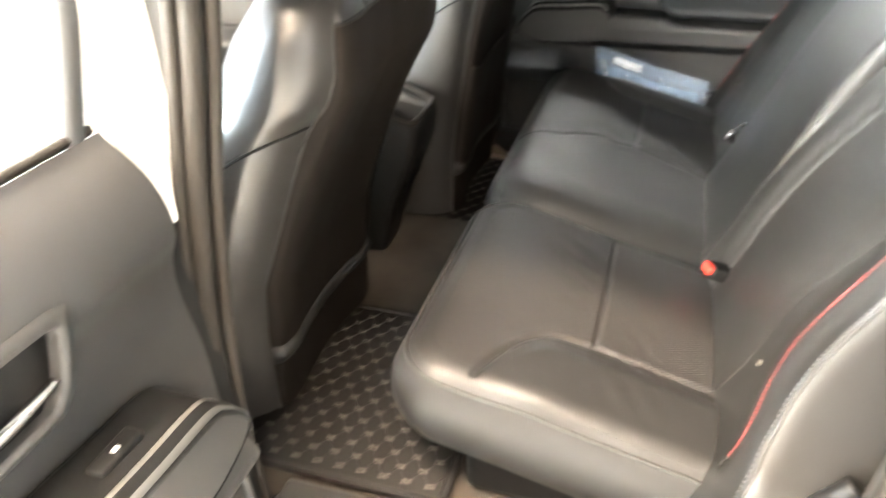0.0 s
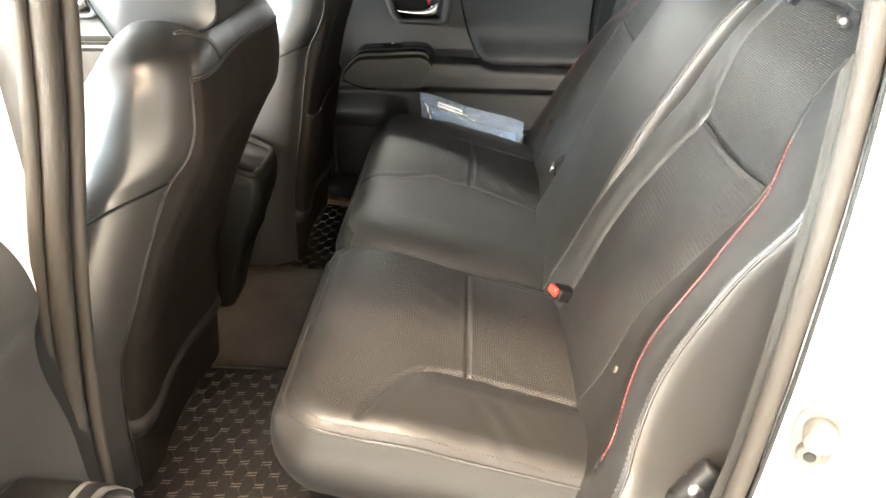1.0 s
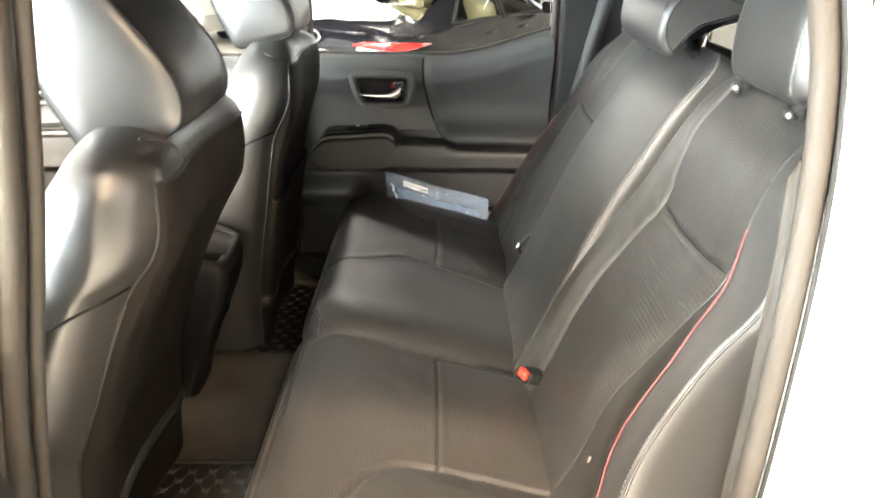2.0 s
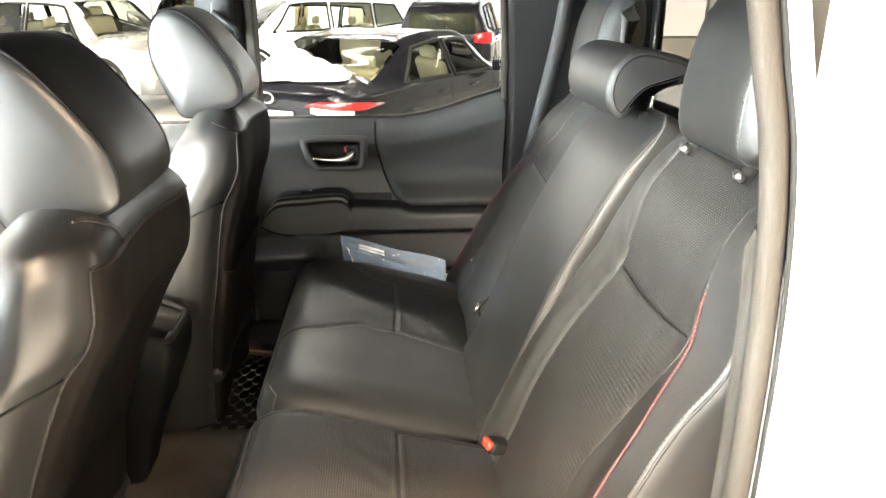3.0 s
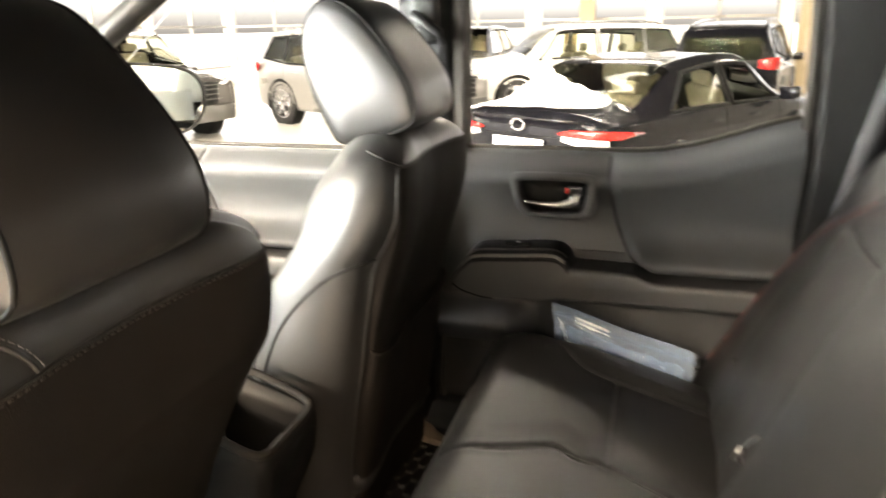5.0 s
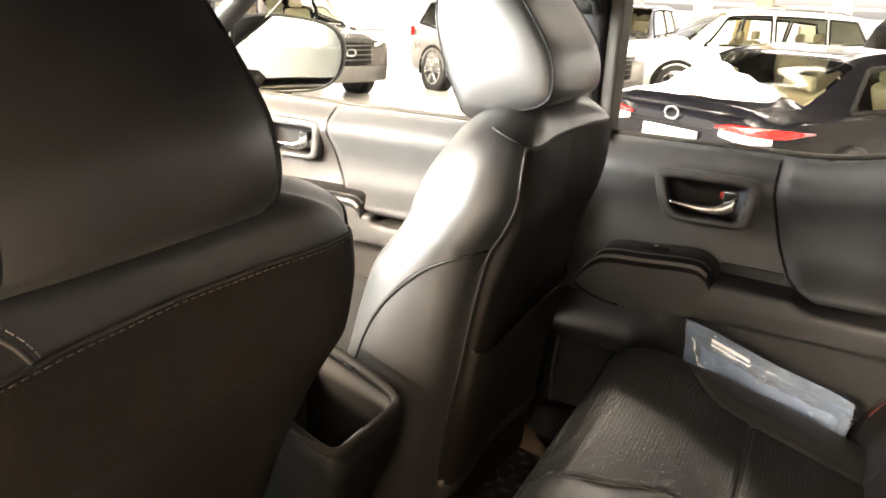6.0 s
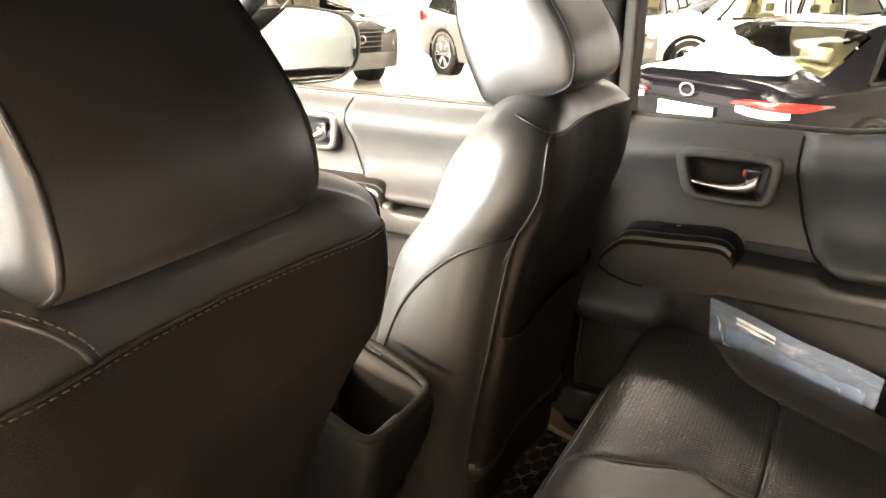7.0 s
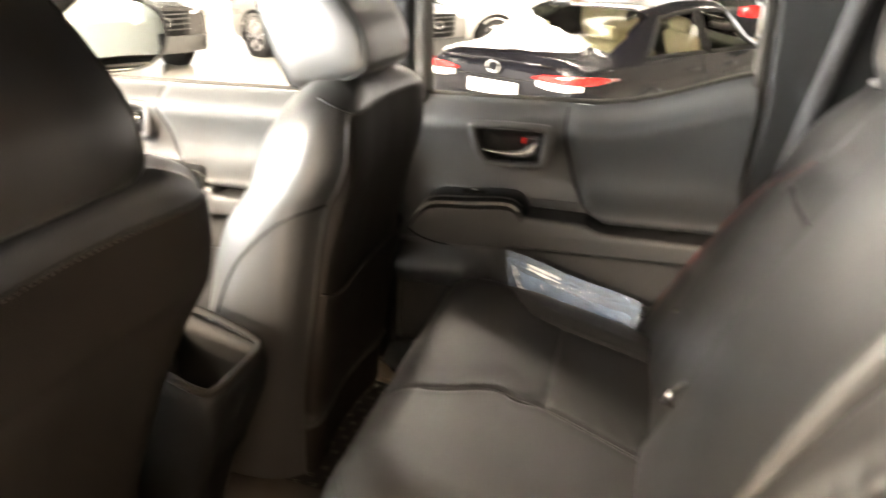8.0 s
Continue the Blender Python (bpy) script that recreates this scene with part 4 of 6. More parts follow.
def taper_far(v):
    """The passenger's side section: a little wider at its waist, more rounded at the shoulder."""
    return taper(v) + np.interp(0.275 + (v + VC) * 0.8944, [0.30, 0.42, 0.50, 0.60, 0.67, 0.75, 0.85], [-0.03, 0.03, 0.08, 0.09, 0.04, -0.10, -0.08])


def back_lines(yc, side):
    """side 1: the outer edge lies at smaller y. Turns (y, z) into the pad's plan before its taper."""
    def f(pts):
        out = []
        for y, z in pts:
            v = (z - 0.275) / 0.8944 - VC
            p = -(y - yc)
            if p * side > 0:
                p /= float((taper if side > 0 else taper_far)(np.array(v)))
            out.append((p, v))
        return out
    return f


def outer_back(name, yc, side, hx, label, group):
    """An outer backrest section; side 1 is the driver's, -1 the passenger's (its mirror image)."""
    t = thing(name, label, "seat backrest", at=Matrix.Translation((0.05, yc, 0.17)), group=group)
    raw = back_lines(yc, side)
    Lb = (lambda pts: raw(pts)) if side > 0 else (lambda pts: raw([(-y, z) for y, z in pts]))
    inner = spline(Lb([(-0.185, 0.83), (-0.195, 0.78), (-0.196, 0.70), (-0.222, 0.63), (-0.246, 0.585), (-0.235, 0.50), (-0.226, 0.42), (-0.240, 0.29), (-0.245, 0.15)]), 6)
    if side < 0:
        inner[:, 0] += 0.035 * np.interp(inner[:, 1], [-0.25, 0.0], [0.3, 1.0])
    insert = spline(Lb([(-0.494, 0.83), (-0.494, 0.77), (-0.496, 0.70), (-0.528, 0.632), (-0.552, 0.588), (-0.545, 0.54), (-0.528, 0.46), (-0.520, 0.37), (-0.515, 0.15)]), 6)
    red = spline(Lb([(-0.496, 0.83), (-0.496, 0.77), (-0.498, 0.70), (-0.530, 0.632), (-0.559, 0.585), (-0.574, 0.535), (-0.589, 0.465), (-0.604, 0.37), (-0.640, 0.297), (-0.676, 0.262), (-0.69, 0.21)]), 6)
    if side < 0:
        insert = spline(Lb([(-0.430, 0.83), (-0.430, 0.77), (-0.434, 0.70), (-0.450, 0.655), (-0.505, 0.615), (-0.552, 0.588), (-0.545, 0.54), (-0.528, 0.46), (-0.520, 0.37), (-0.515, 0.15)]), 6)
        red = spline(Lb([(-0.440, 0.83), (-0.440, 0.77), (-0.445, 0.70), (-0.460, 0.658), (-0.520, 0.622), (-0.590, 0.578), (-0.630, 0.535), (-0.650, 0.465), (-0.660, 0.37), (-0.670, 0.297), (-0.690, 0.262), (-0.70, 0.21)]), 6)
    cross = Lb([(-0.260, 0.580), (-0.36, 0.574), (-0.46, 0.576), (-0.538, 0.585)])
    warp = lambda x, y: (np.where(x * side > 0, x * (taper if side > 0 else taper_far)(y), x), y)

    def shape(x, y):
        xi = np.interp(-y, -inner[:, 1], inner[:, 0])
        xo = np.interp(-y, -red[:, 1], red[:, 0])
        s = side
        h = 0.011 * smooth01(0.0, -0.055, (x - xi) * s) * smooth01(0.30, 0.1, y)
        h = h + 0.010 * np.exp(-(((x - xo) * s - 0.005) / 0.05) ** 2) * smooth01(0.30, 0.05, y)
        h = h - 0.014 * np.exp(-((y - 0.13) / 0.05) ** 2) * 0.5
        return h + 0.012 * np.exp(-((y + 0.12) / 0.12) ** 2) - 0.02 * smooth01(0.25, 0.40, y)

    def wrk(x, y):
        xi = np.interp(-y, -inner[:, 1], inner[:, 0])
        k = np.exp(-(((x - xi) * side + 0.012) / 0.018) ** 2) * smooth01(-0.1, 0.05, y) * smooth01(0.32, 0.2, y)
        kk = np.exp(-(((x - xi) * side + 0.016) / 0.014) ** 2) * np.exp(-((y - 0.135) / 0.06) ** 2)
        return (0.0010 * k + 0.0012 * kk) * np.sin(y * 150 + x * 110) + 0.0010 * np.sin(y * 31 + x * 23) * np.sin(x * 27 - y * 12)

    P = Pillow(back_frame(yc), hx, 0.385, 0.06, 0.022, 0.145, 210, 250, shape, warp,
               grooves=[(inner, 0.005, 0.004), (insert, 0.0008, 0.003), (red, 0.0025, 0.003), (cross, 0.0035, 0.0035)], wrinkle=wrk)

    def panel(x, y, m):
        s = side
        xi = np.interp(-y, -inner[:, 1], inner[:, 0])
        xo = np.interp(-y, -insert[:, 1], insert[:, 0])
        xr = np.interp(-y, -red[:, 1], red[:, 0])
        cz = np.interp(x * s, [c[0] * s for c in cross] if s > 0 else [c[0] * s for c in cross], [c[1] for c in cross])
        ids = np.where(y > cz, 0, 1)
        ids = np.where((x - xi) * s < 0, 2, ids)
        ids = np.where((x - xo) * s > 0, 3, ids)
        ids = np.where((x - xr) * s > 0, 4, ids)
        return np.where((m > P.m1 + (P.m2 - P.m1) * 0.35), 5, ids)

    P.build(t, panel, {0: ("upper_insert", DOTTED, "embossed leather panel"), 1: ("lower_insert", LINED, "embossed leather panel"), 2: ("inner_bolster", LEATHER_SIDE, "creased smooth leather bolster"),
                       3: ("outer_bolster", LEATHER_SEAT, "smooth black leather bolster"), 4: ("edge_panel", LEATHER_SEAT, ""), 5: ("side_panel", LEATHER_MATT, "smooth grey-black leather side")})
    def outer_run(line):
        keep = (line[:, 1] - yc) * side < 0.12      # not along the joint with the middle section
        start = next(i for i in range(len(keep)) if keep[i] and not keep[i - 1])
        line, keep = np.roll(line, -start, 0), np.roll(keep, -start)
        return line[keep]
    part("piping", tube(outer_run(rim_line(P, 0.35))[::2], 0.0022, 6), LEATHER_MATT, t)
    part("stitching", stitches(outer_run(rim_line(P, 0.08, 0.0010)), 0.0075, 0.0048, 0.0008), THREAD, t, "grey thread stitching")
    low = red[red[:, 1] < (0.645 - 0.275) / 0.8944 - VC]
    high = red[red[:, 1] >= (0.64 - 0.275) / 0.8944 - VC]
    part("red_stitching", (stitches(P.on(resample(low, 0.01), 0.0020), 0.0065, 0.0046, 0.0007)), REDTHREAD, t, "red contrast stitching")
    part("edge_seam", tube(P.on(resample(high, 0.016), 0.0006), 0.0026, 6), LEATHER_SEAT, t)
    part("seam", tube(P.on(resample(inner, 0.016), 0.0), 0.0020, 6), LEATHER_MATT, t)
    part("seam", tube(P.on(resample(cross, 0.012), 0.0002), 0.0017, 5), SEAM_SHADE, t)
    part("seam", tube(P.on(resample(insert, 0.012), -0.0006), 0.0014, 5), LEATHER_MATT, t)
    part("button", moved(slab(np.array([(0.006 * math.cos(a), 0.006 * math.sin(a)) for a in np.linspace(0, 2 * math.pi, 13)[:-1]]), 0, 0.004, 0.0015, axis="z", seg=2), Matrix.Translation(P.on([Lb([(-0.565, 0.285)])[0]], 0.002)[0].tolist()) @ back_frame(0).to_3x3().to_4x4()), STRIKER, t, "small steel pin")
    return t


outer_back("rear_bench_seat", -0.455, 1, 0.330, "black leather rear backrest with red stitching, driver's side section", "rear bench backrests")
outer_back("rear_bench_seat", 0.490, -1, 0.300, "black leather rear backrest with red stitching, passenger's side section", "rear bench backrests")

# middle backrest: smooth, proud of its neighbours
tm = thing("rear_bench_seat", "smooth black leather middle rear backrest with folding armrest", "seat backrest", at=Matrix.Translation((0.05, 0.075, 0.17)), group="rear bench backrests")


def mid_shape(x, y):
    return 0.014 * (1 - (x / 0.2) ** 2) + 0.006 * np.sin(y * 9 + 1) - 0.02 * smooth01(0.25, 0.38, y)


PM = Pillow(back_frame(0.084, 0.014), 0.190, 0.385, 0.030, 0.015, 0.13, 100, 140, mid_shape, lambda x, y: (x + 0.034 * smooth01(0.10, -0.35, y), y),
            grooves=[], wrinkle=lambda x, y: 0.0010 * np.sin(y * 21 + x * 9) * np.sin(x * 17))
PM.build(tm, lambda x, y, m: np.where(np.abs(x) > 0.168, 1, 0), {0: ("face", LEATHER_SEAT, "smooth black leather"), 1: ("edge_panel", LEATHER_MATT, "")})
part("edge_piping", tube(rim_line(PM, 0.5, 0.0004)[::2], 0.0016, 6, closed=True), PIPING, tm)
# strap loops between the sections
for y in (0.262,):
    lp = spline([(-0.028, y, 0.245), (-0.040, y - 0.004, 0.262), (-0.034, y, 0.285), (-0.014, y, 0.305)], 6)
    st = thing("release_strap", "thin black webbing strap with small metal clip between backrests", "strap", at=Matrix.Translation((-0.03, y, 0.25)), group="release straps")
    part("webbing", tube(lp, 0.004, 6), PLASTIC_DARK, st)
    part("clip", tube([(-0.052, y - 0.010, 0.262), (-0.040, y - 0.008, 0.288)], 0.0045, 6), CHROME, st, "small bright metal clip")

# ---------------------------------------------------------------- head restraints
def profile(pts, n=6):
    return spline(pts, n, closed=True)


def rear_headrest(yc, label):
    t = thing("rear_headrest", label, "headrest", at=Matrix.Translation((0.26, yc, 0.78)), group="rear headrests")
    pr = profile([(0.222, 0.800), (0.214, 0.86), (0.224, 0.93), (0.246, 0.995), (0.285, 1.030), (0.325, 1.015), (0.338, 0.95), (0.332, 0.87), (0.318, 0.805), (0.27, 0.785)])
    part("cushion", slab(pr, yc - 0.128, yc + 0.128, 0.040, crown=0.010), LEATHER_CUSHION, t)
    for s in (-1, 1):
        q = inset_ring(pr, 0.006)
        part("seam", tube(np.stack([q[:, 0], np.full(len(q), yc + s * 0.104), q[:, 1]], 1), 0.0032, 5, closed=True), PIPING, t)
        q2 = inset_ring(pr, 0.0030)
        part("stitching", stitches(np.stack([q2[:, 0], np.full(len(q2), yc + s * 0.104), q2[:, 1]], 1), 0.008, 0.005, 0.0007), THREAD, t)
        y = yc + s * 0.095
        part("post", tube([(0.255, y, 0.75), (0.275, y, 0.83)], 0.0065, 8), CHROME, t)
        part("collar", tube([(0.238, y, 0.765), (0.246, y, 0.782), (0.249, y, 0.789)], 0.013, 10), MATTBLACK, t, "black plastic collar")
        part("post_guide", tube([(0.228, y - 0.004, 0.779), (0.222, y - 0.006, 0.785)], 0.0045, 8), STEEL, t)
        part("release_button", tube([(0.226, y - 0.02, 0.778), (0.216, y - 0.024, 0.785)], 0.0065, 8), STEEL, t, "bright release button")
    return t


rear_headrest(-0.336, "black leather outer headrest behind the driver")
rear_headrest(0.408, "black leather outer headrest by the passenger window")

mh = thing("rear_headrest", "low padded middle headrest of black leather on chrome posts", "headrest", at=Matrix.Translation((0.25, 0.075, 0.80)), group="rear headrests")
mp = profile([(0.140, 0.846), (0.148, 0.886), (0.172, 0.914), (0.206, 0.924), (0.262, 0.914), (0.300, 0.900), (0.312, 0.880), (0.300, 0.866), (0.266, 0.856), (0.245, 0.850), (0.222, 0.844), (0.204, 0.829), (0.188, 0.806), (0.170, 0.797), (0.150, 0.812)])
part("cushion", slab(mp, -0.080, 0.225, 0.016, seg=6), LEATHER, mh)
for y, o in ((-0.0795, -1), (0.2245, 1)):
    q = inset_ring(mp, 0.013)
    ring = np.stack([q[:, 0], np.full(len(q), y), q[:, 1]], 1)
    part("seam", tube(ring, 0.0016, 5, closed=True), PLASTIC_DARK, mh)
    q = inset_ring(mp, 0.008)
    part("stitching", stitches(np.stack([q[:, 0], np.full(len(q), y - 0.0022 * o), q[:, 1]], 1), 0.007, 0.005, 0.0007), THREAD, mh)
for y in (0.00, 0.15):
    part("post", tube([(0.250, y, 0.775), (0.262, y, 0.88)], 0.0065, 8), CHROME, mh, "chrome post")
    part("collar", tube([(0.247, y, 0.782), (0.250, y, 0.800)], 0.016, 10), PLASTIC_DARK, mh)

# ---------------------------------------------------------------- front seats
def front_seat(yc, sgn, label, ahead=0.0, lean=0.0, yoke=0.73, shift=0.0, pocket=True, rest=(1.0, 0.0), corner=()):
    """Seen from behind. sgn is 1 for the passenger's seat; the driver's is its mirror image, set ahead and leaning."""
    t = thing("front_seat", label, "car seat", at=Matrix.Translation((-0.85, yc, 0.0)), group="front seats")
    # height; back face, side seam and front of the bolsters along x; half width of the bolsters; half width between the seams
    levels = [(0.025, -0.676, -0.692, -0.93, 0.232, 0.195), (0.12, -0.668, -0.688, -0.93, 0.238, 0.198), (0.20, -0.655, -0.684, -0.915, 0.244, 0.200),
              (0.31, -0.641, -0.668, -0.880, 0.250, 0.203), (0.39, -0.630, -0.653, -0.855, 0.254, 0.205), (0.455, -0.620, -0.643, -0.837, 0.255, 0.205),
              (0.53, -0.602, -0.630, -0.812, 0.254, 0.205), (0.58, -0.586, -0.618, -0.778, 0.252, 0.204), (0.613, -0.575, -0.600, -0.757, 0.250, 0.203),
              (0.653, -0.569, -0.584, -0.744, 0.246, 0.202), (0.695, -0.567, -0.581, -0.724, 0.238, 0.200), (0.728, -0.570, -0.582, -0.702, 0.224, 0.190),
              (0.750, -0.580, -0.588, -0.690, 0.202, 0.165), (0.768, -0.602, -0.607, -0.677, 0.155, 0.115), (0.776, -0.630, -0.632, -0.660, 0.080, 0.050)]
    tab = spline(np.array(levels), 6)
    tab[:, 1:4] -= (ahead + lean * np.clip(0.62 - tab[:, 0], 0, 0.32))[:, None]
    SUB = 6
    rings = []
    for z, r, s, f, h, w in tab:
        d = r - s
        half = spline([(r - 0.014, 0.0), (r - 0.009, 0.40 * w), (r - 0.001, 0.72 * w), (r - 0.25 * d, 0.93 * w), (s, w), (s - 0.13 * (s - f), w + 0.66 * (h - w)), (s - 0.34 * (s - f), h),
                       (f + 0.36 * (s - f), h - 0.004), (f + 0.10 * (s - f), h - 0.030), (f + 0.008, 0.78 * h), (f + 0.030, 0.45 * h), (f + 0.040, 0.0)], SUB)
        door = np.where(half[:, 0] < s, 1 + 0.07 * np.clip((s - half[:, 0]) / 0.05, 0, 1), 1.0)      # fuller on the door side
        a = [(x, yc + sgn * y * k, z) for (x, y), k in zip(half, door)]
        c = [(x, yc - sgn * y, z) for x, y in half]
        rings.append(a + c[-2:0:-1])
    V = np.array(rings)
    N = V.shape[1]
    if sgn < 0:
        V = V[:, (-np.arange(N)) % N]
    ks = 4 * SUB                                  # the columns of the two side seams are ks and -ks

    def piece(rows, cols):
        vs, fs, ix = [], [], {}
        for i in rows:
            for k in cols:
                q = []
                for a, b in ((i, k % N), (i, (k + 1) % N), (i + 1, (k + 1) % N), (i + 1, k % N)):
                    if (a, b) not in ix:
                        ix[(a, b)] = len(vs)
                        vs.append(V[a, b])
                    q.append(ix[(a, b)])
                fs.append(q)
        return vs, fs

    def column(k, z):
        """The place on one column of the shell at a height."""
        return np.array([np.interp(z, V[:, k % N, 2], V[:, k % N, j]) for j in range(3)])

    rows = range(len(rings) - 1)
    back = list(range(-ks, ks))
    sides = list(range(ks, N - ks))
    topz = [i for i in rows if tab[i, 0] >= yoke]
    low = [i for i in rows if tab[i, 0] < yoke]
    part("back_panel", piece(low, back), CLOTHBACK, t, "plain dark seat back panel")
    part("side_upholstery", piece(low, sides), LEATHER_SIDE, t, "smooth black leather bolster")
    tv, tf = piece(topz, range(N))
    tf.append([len(tv) - N + k for k in range(N)])
    part("shoulder", (tv, tf), LEATHER_SIDE, t, "smooth black leather shoulder")
    for k in (ks, -ks):
        o = np.sign(V[0, k % N, 1] - yc)
        line = np.array([V[i, k % N] for i in range(len(rings)) if tab[i, 0] <= yoke + 0.004]) + (0.0012, o * 0.0012, 0)
        part("seam", tube(line, 0.0019, 6), LEATHER, t, "raised leather seam")
        flap = np.array([column(k, z) + (-0.013, o * 0.009, 0) for z in np.linspace(0.06, 0.56, 30)])
        flap[-4:] = [flap[-4] * (1 - u) + line[np.argmin(abs(line[:, 2] - 0.572))] * u for u in (0.25, 0.5, 0.75, 1.0)]
        part("pocket_edge", tube(flap, 0.0014, 5), LEATHER_MATT, t)
        part("stitching", stitches(line + (-0.006, o * 0.004, 0), 0.007, 0.005, 0.0009), THREAD, t)
    it = topz[0]
    ln_ = np.array([V[it, k % N] for k in range(-ks, ks + 1)]) + (0.0012, 0, 0.0008)
    part("shoulder_seam", tube(ln_, 0.0018, 5), LEATHER_MATT, t)
    part("shoulder_stitching", stitches(ln_ + (0.0010, 0, -0.004), 0.0075, 0.0042, 0.0006), PALETHREAD, t, "pale thread stitching")
    if corner:
        out = []
        for y, z in spline(corner, 6):
            pts = np.array([column(k, z) for k in range(-ks - 3, ks + 4)])
            pts = pts[np.argsort(pts[:, 1])]
            out.append((np.interp(y, pts[:, 1], pts[:, 0]) + 0.0010, y, z))
        part("corner_seam", tube(out, 0.0022, 6), LEATHER, t)
        part("corner_stitching", stitches(np.array(out) + (0.001, 0.005, 0.002), 0.007, 0.0045, 0.0006), PALETHREAD, t)
    for o in (1, -1):
        if corner and np.sign(V[0, (o * ks) % N, 1] - yc) < 0:
            continue
        ln_ = np.array([column(o * (ks + i), yoke + 0.004 + 0.0016 * i) for i in range(14)]) + (0, 0, 0.0008)
        part("collar_seam", tube(ln_, 0.0020, 5), PLASTIC_DARK, t)
    # arched seam on each side, from the side seam forward and down
    for s0 in (1, -1):
        out = []
        for x, z in spline([(-0.618, 0.585), (-0.648, 0.578), (-0.690, 0.556), (-0.737, 0.514), (-0.775, 0.468), (-0.806, 0.412), (-0.830, 0.345), (-0.843, 0.27)], 6):
            x -= ahead + lean * min(0.32, max(0.0, 0.62 - z))
            pts = np.array([column(s0 * k, z) for k in range(ks, ks + 4 * SUB)])
            y = np.interp(-x, -pts[:, 0], pts[:, 1])
            out.append((x, y + 0.0006 * np.sign(y - yc), z))
        part("side_seam", tube(out, 0.0024, 6), PLASTIC_DARK, t)
        part("side_stitching", stitches(np.array(out) + (0.0, 0.0, 0.006), 0.008, 0.005, 0.0006), THREAD, t)
    # map pocket on the back with a sagging hem, and the lighter strip along the foot of the panel
    cols = list(range(-ks + 2, ks - 1))
    hem = [0.405 + 0.028 * (abs(k) / ks) ** 2 + 0.010 * k / ks for k in cols]
    pv = []
    for j in range(14):
        for k, top in zip(cols, hem):
            z = 0.16 + (top - 0.16) * j / 13
            pv.append(column(k, z) + (0.004 + 0.007 * (j / 13) ** 2 * (1 - (k / ks) ** 2), 0, 0))
    n = len(cols)
    if pocket:
        part("map_pocket", (pv, [(j * n + i, j * n + i + 1, (j + 1) * n + i + 1, (j + 1) * n + i) for j in range(13) for i in range(n - 1)]), CLOTHBACK, t, "sagging map pocket")
        part("pocket_hem", tube(pv[-n:], 0.0034, 6), CLOTHBACK, t)
    strip = []
    for k in range(-ks, ks + 1):
        a, b = column(k, 0.130), column(k, 0.168)
        e = 0.006 * min(1.0, (ks - abs(k)) / 5)
        strip.append([tuple(a - (0.008, 0, 0)), tuple(a + (0.001, 0, 0)), tuple((a + b) / 2 + (0.002 + e, 0, 0)), tuple(b + (0.001, 0, 0)), tuple(b - (0.008, 0, 0))])
    part("lower_edge", loft(strip), LEATHER_MATT, t, "brown-black lower edge trim")
    # lower skirt and squab seen past the back
    drop = ahead + 0.55 * lean
    part("lower_trim", rbox(-0.94 - drop, -0.735 - drop, yc - 0.19, yc + 0.19, 0.015, 0.13, 0.02), PLASTIC, t)
    part("seat_cushion", rbox(-1.34, -0.84, yc - 0.25, yc + 0.25, 0.10, 0.30, 0.06, 4), LEATHER, t)
    for y in (-0.175, 0.175):
        part("rail", rbox(-1.2, -0.80 - drop, yc + y - 0.015, yc + y + 0.015, 0.0, 0.06, 0.005), STEEL, t)
    # head restraint
    hp = profile([(-0.700, 0.752), (-0.635, 0.765), (-0.588, 0.780), (-0.574, 0.805), (-0.582, 0.850), (-0.618, 0.905), (-0.665, 0.958), (-0.705, 0.982), (-0.738, 0.978), (-0.759, 0.948), (-0.765, 0.895), (-0.750, 0.838), (-0.724, 0.780)])
    hp = hp + (0.0, rest[1])
    hr = []
    yh = yc - 0.008 * (sgn > 0) + shift
    for s, w in zip((-1.03, -1.015, -0.985, -0.94, -0.88, -0.5, 0, 0.5, 0.88, 0.94, 0.985, 1.015, 1.03), (0.45, 0.80, 0.925, 0.975, 1, 1.01, 1.01, 1.01, 1, 0.975, 0.925, 0.80, 0.45)):
        c = np.array([-0.675, 0.87 + rest[1]])
        q = c + (hp - c) * w
        zt = np.clip((q[:, 1] - 0.80) / 0.19, 0, 1)
        hw = rest[0] * (0.121 - 0.010 * zt ** 1.6) * (1 - 0.03 * smooth01(-0.72, -0.585, q[:, 0]))
        hr.append(np.stack([q[:, 0], yh + s * hw, q[:, 1]], 1))
    head = part("headrest", loft(hr[3:10], False, False), LEATHER, t, "black leather headrest")
    part("side_gusset", loft(hr[:4], True, False), LEATHER_SIDE, head, "smooth leather gusset")
    part("side_gusset", loft(hr[9:], False, True), LEATHER_SIDE, head, "smooth leather gusset")
    for s in (-1, 1):
        zt = np.clip((hp[:, 1] - 0.80) / 0.19, 0, 1)
        hw = rest[0] * (0.121 - 0.010 * zt ** 1.6) * (1 - 0.03 * smooth01(-0.72, -0.585, hp[:, 0]))
        c = np.array([-0.675, 0.87 + rest[1]])
        q = c + (hp - c) * 0.975
        part("headrest_seam", tube(np.stack([q[:, 0], yh + s * hw * 0.945, q[:, 1]], 1), 0.0024, 5, closed=True), PLASTIC_DARK, head)
    for y in (-0.07, 0.07):
        part("post", tube([(-0.665, yc + y, 0.74), (-0.668, yc + y, 0.80)], 0.007, 8), CHROME, t)
    return t


front_seat(0.375, 1, "black leather front passenger seat seen from behind")
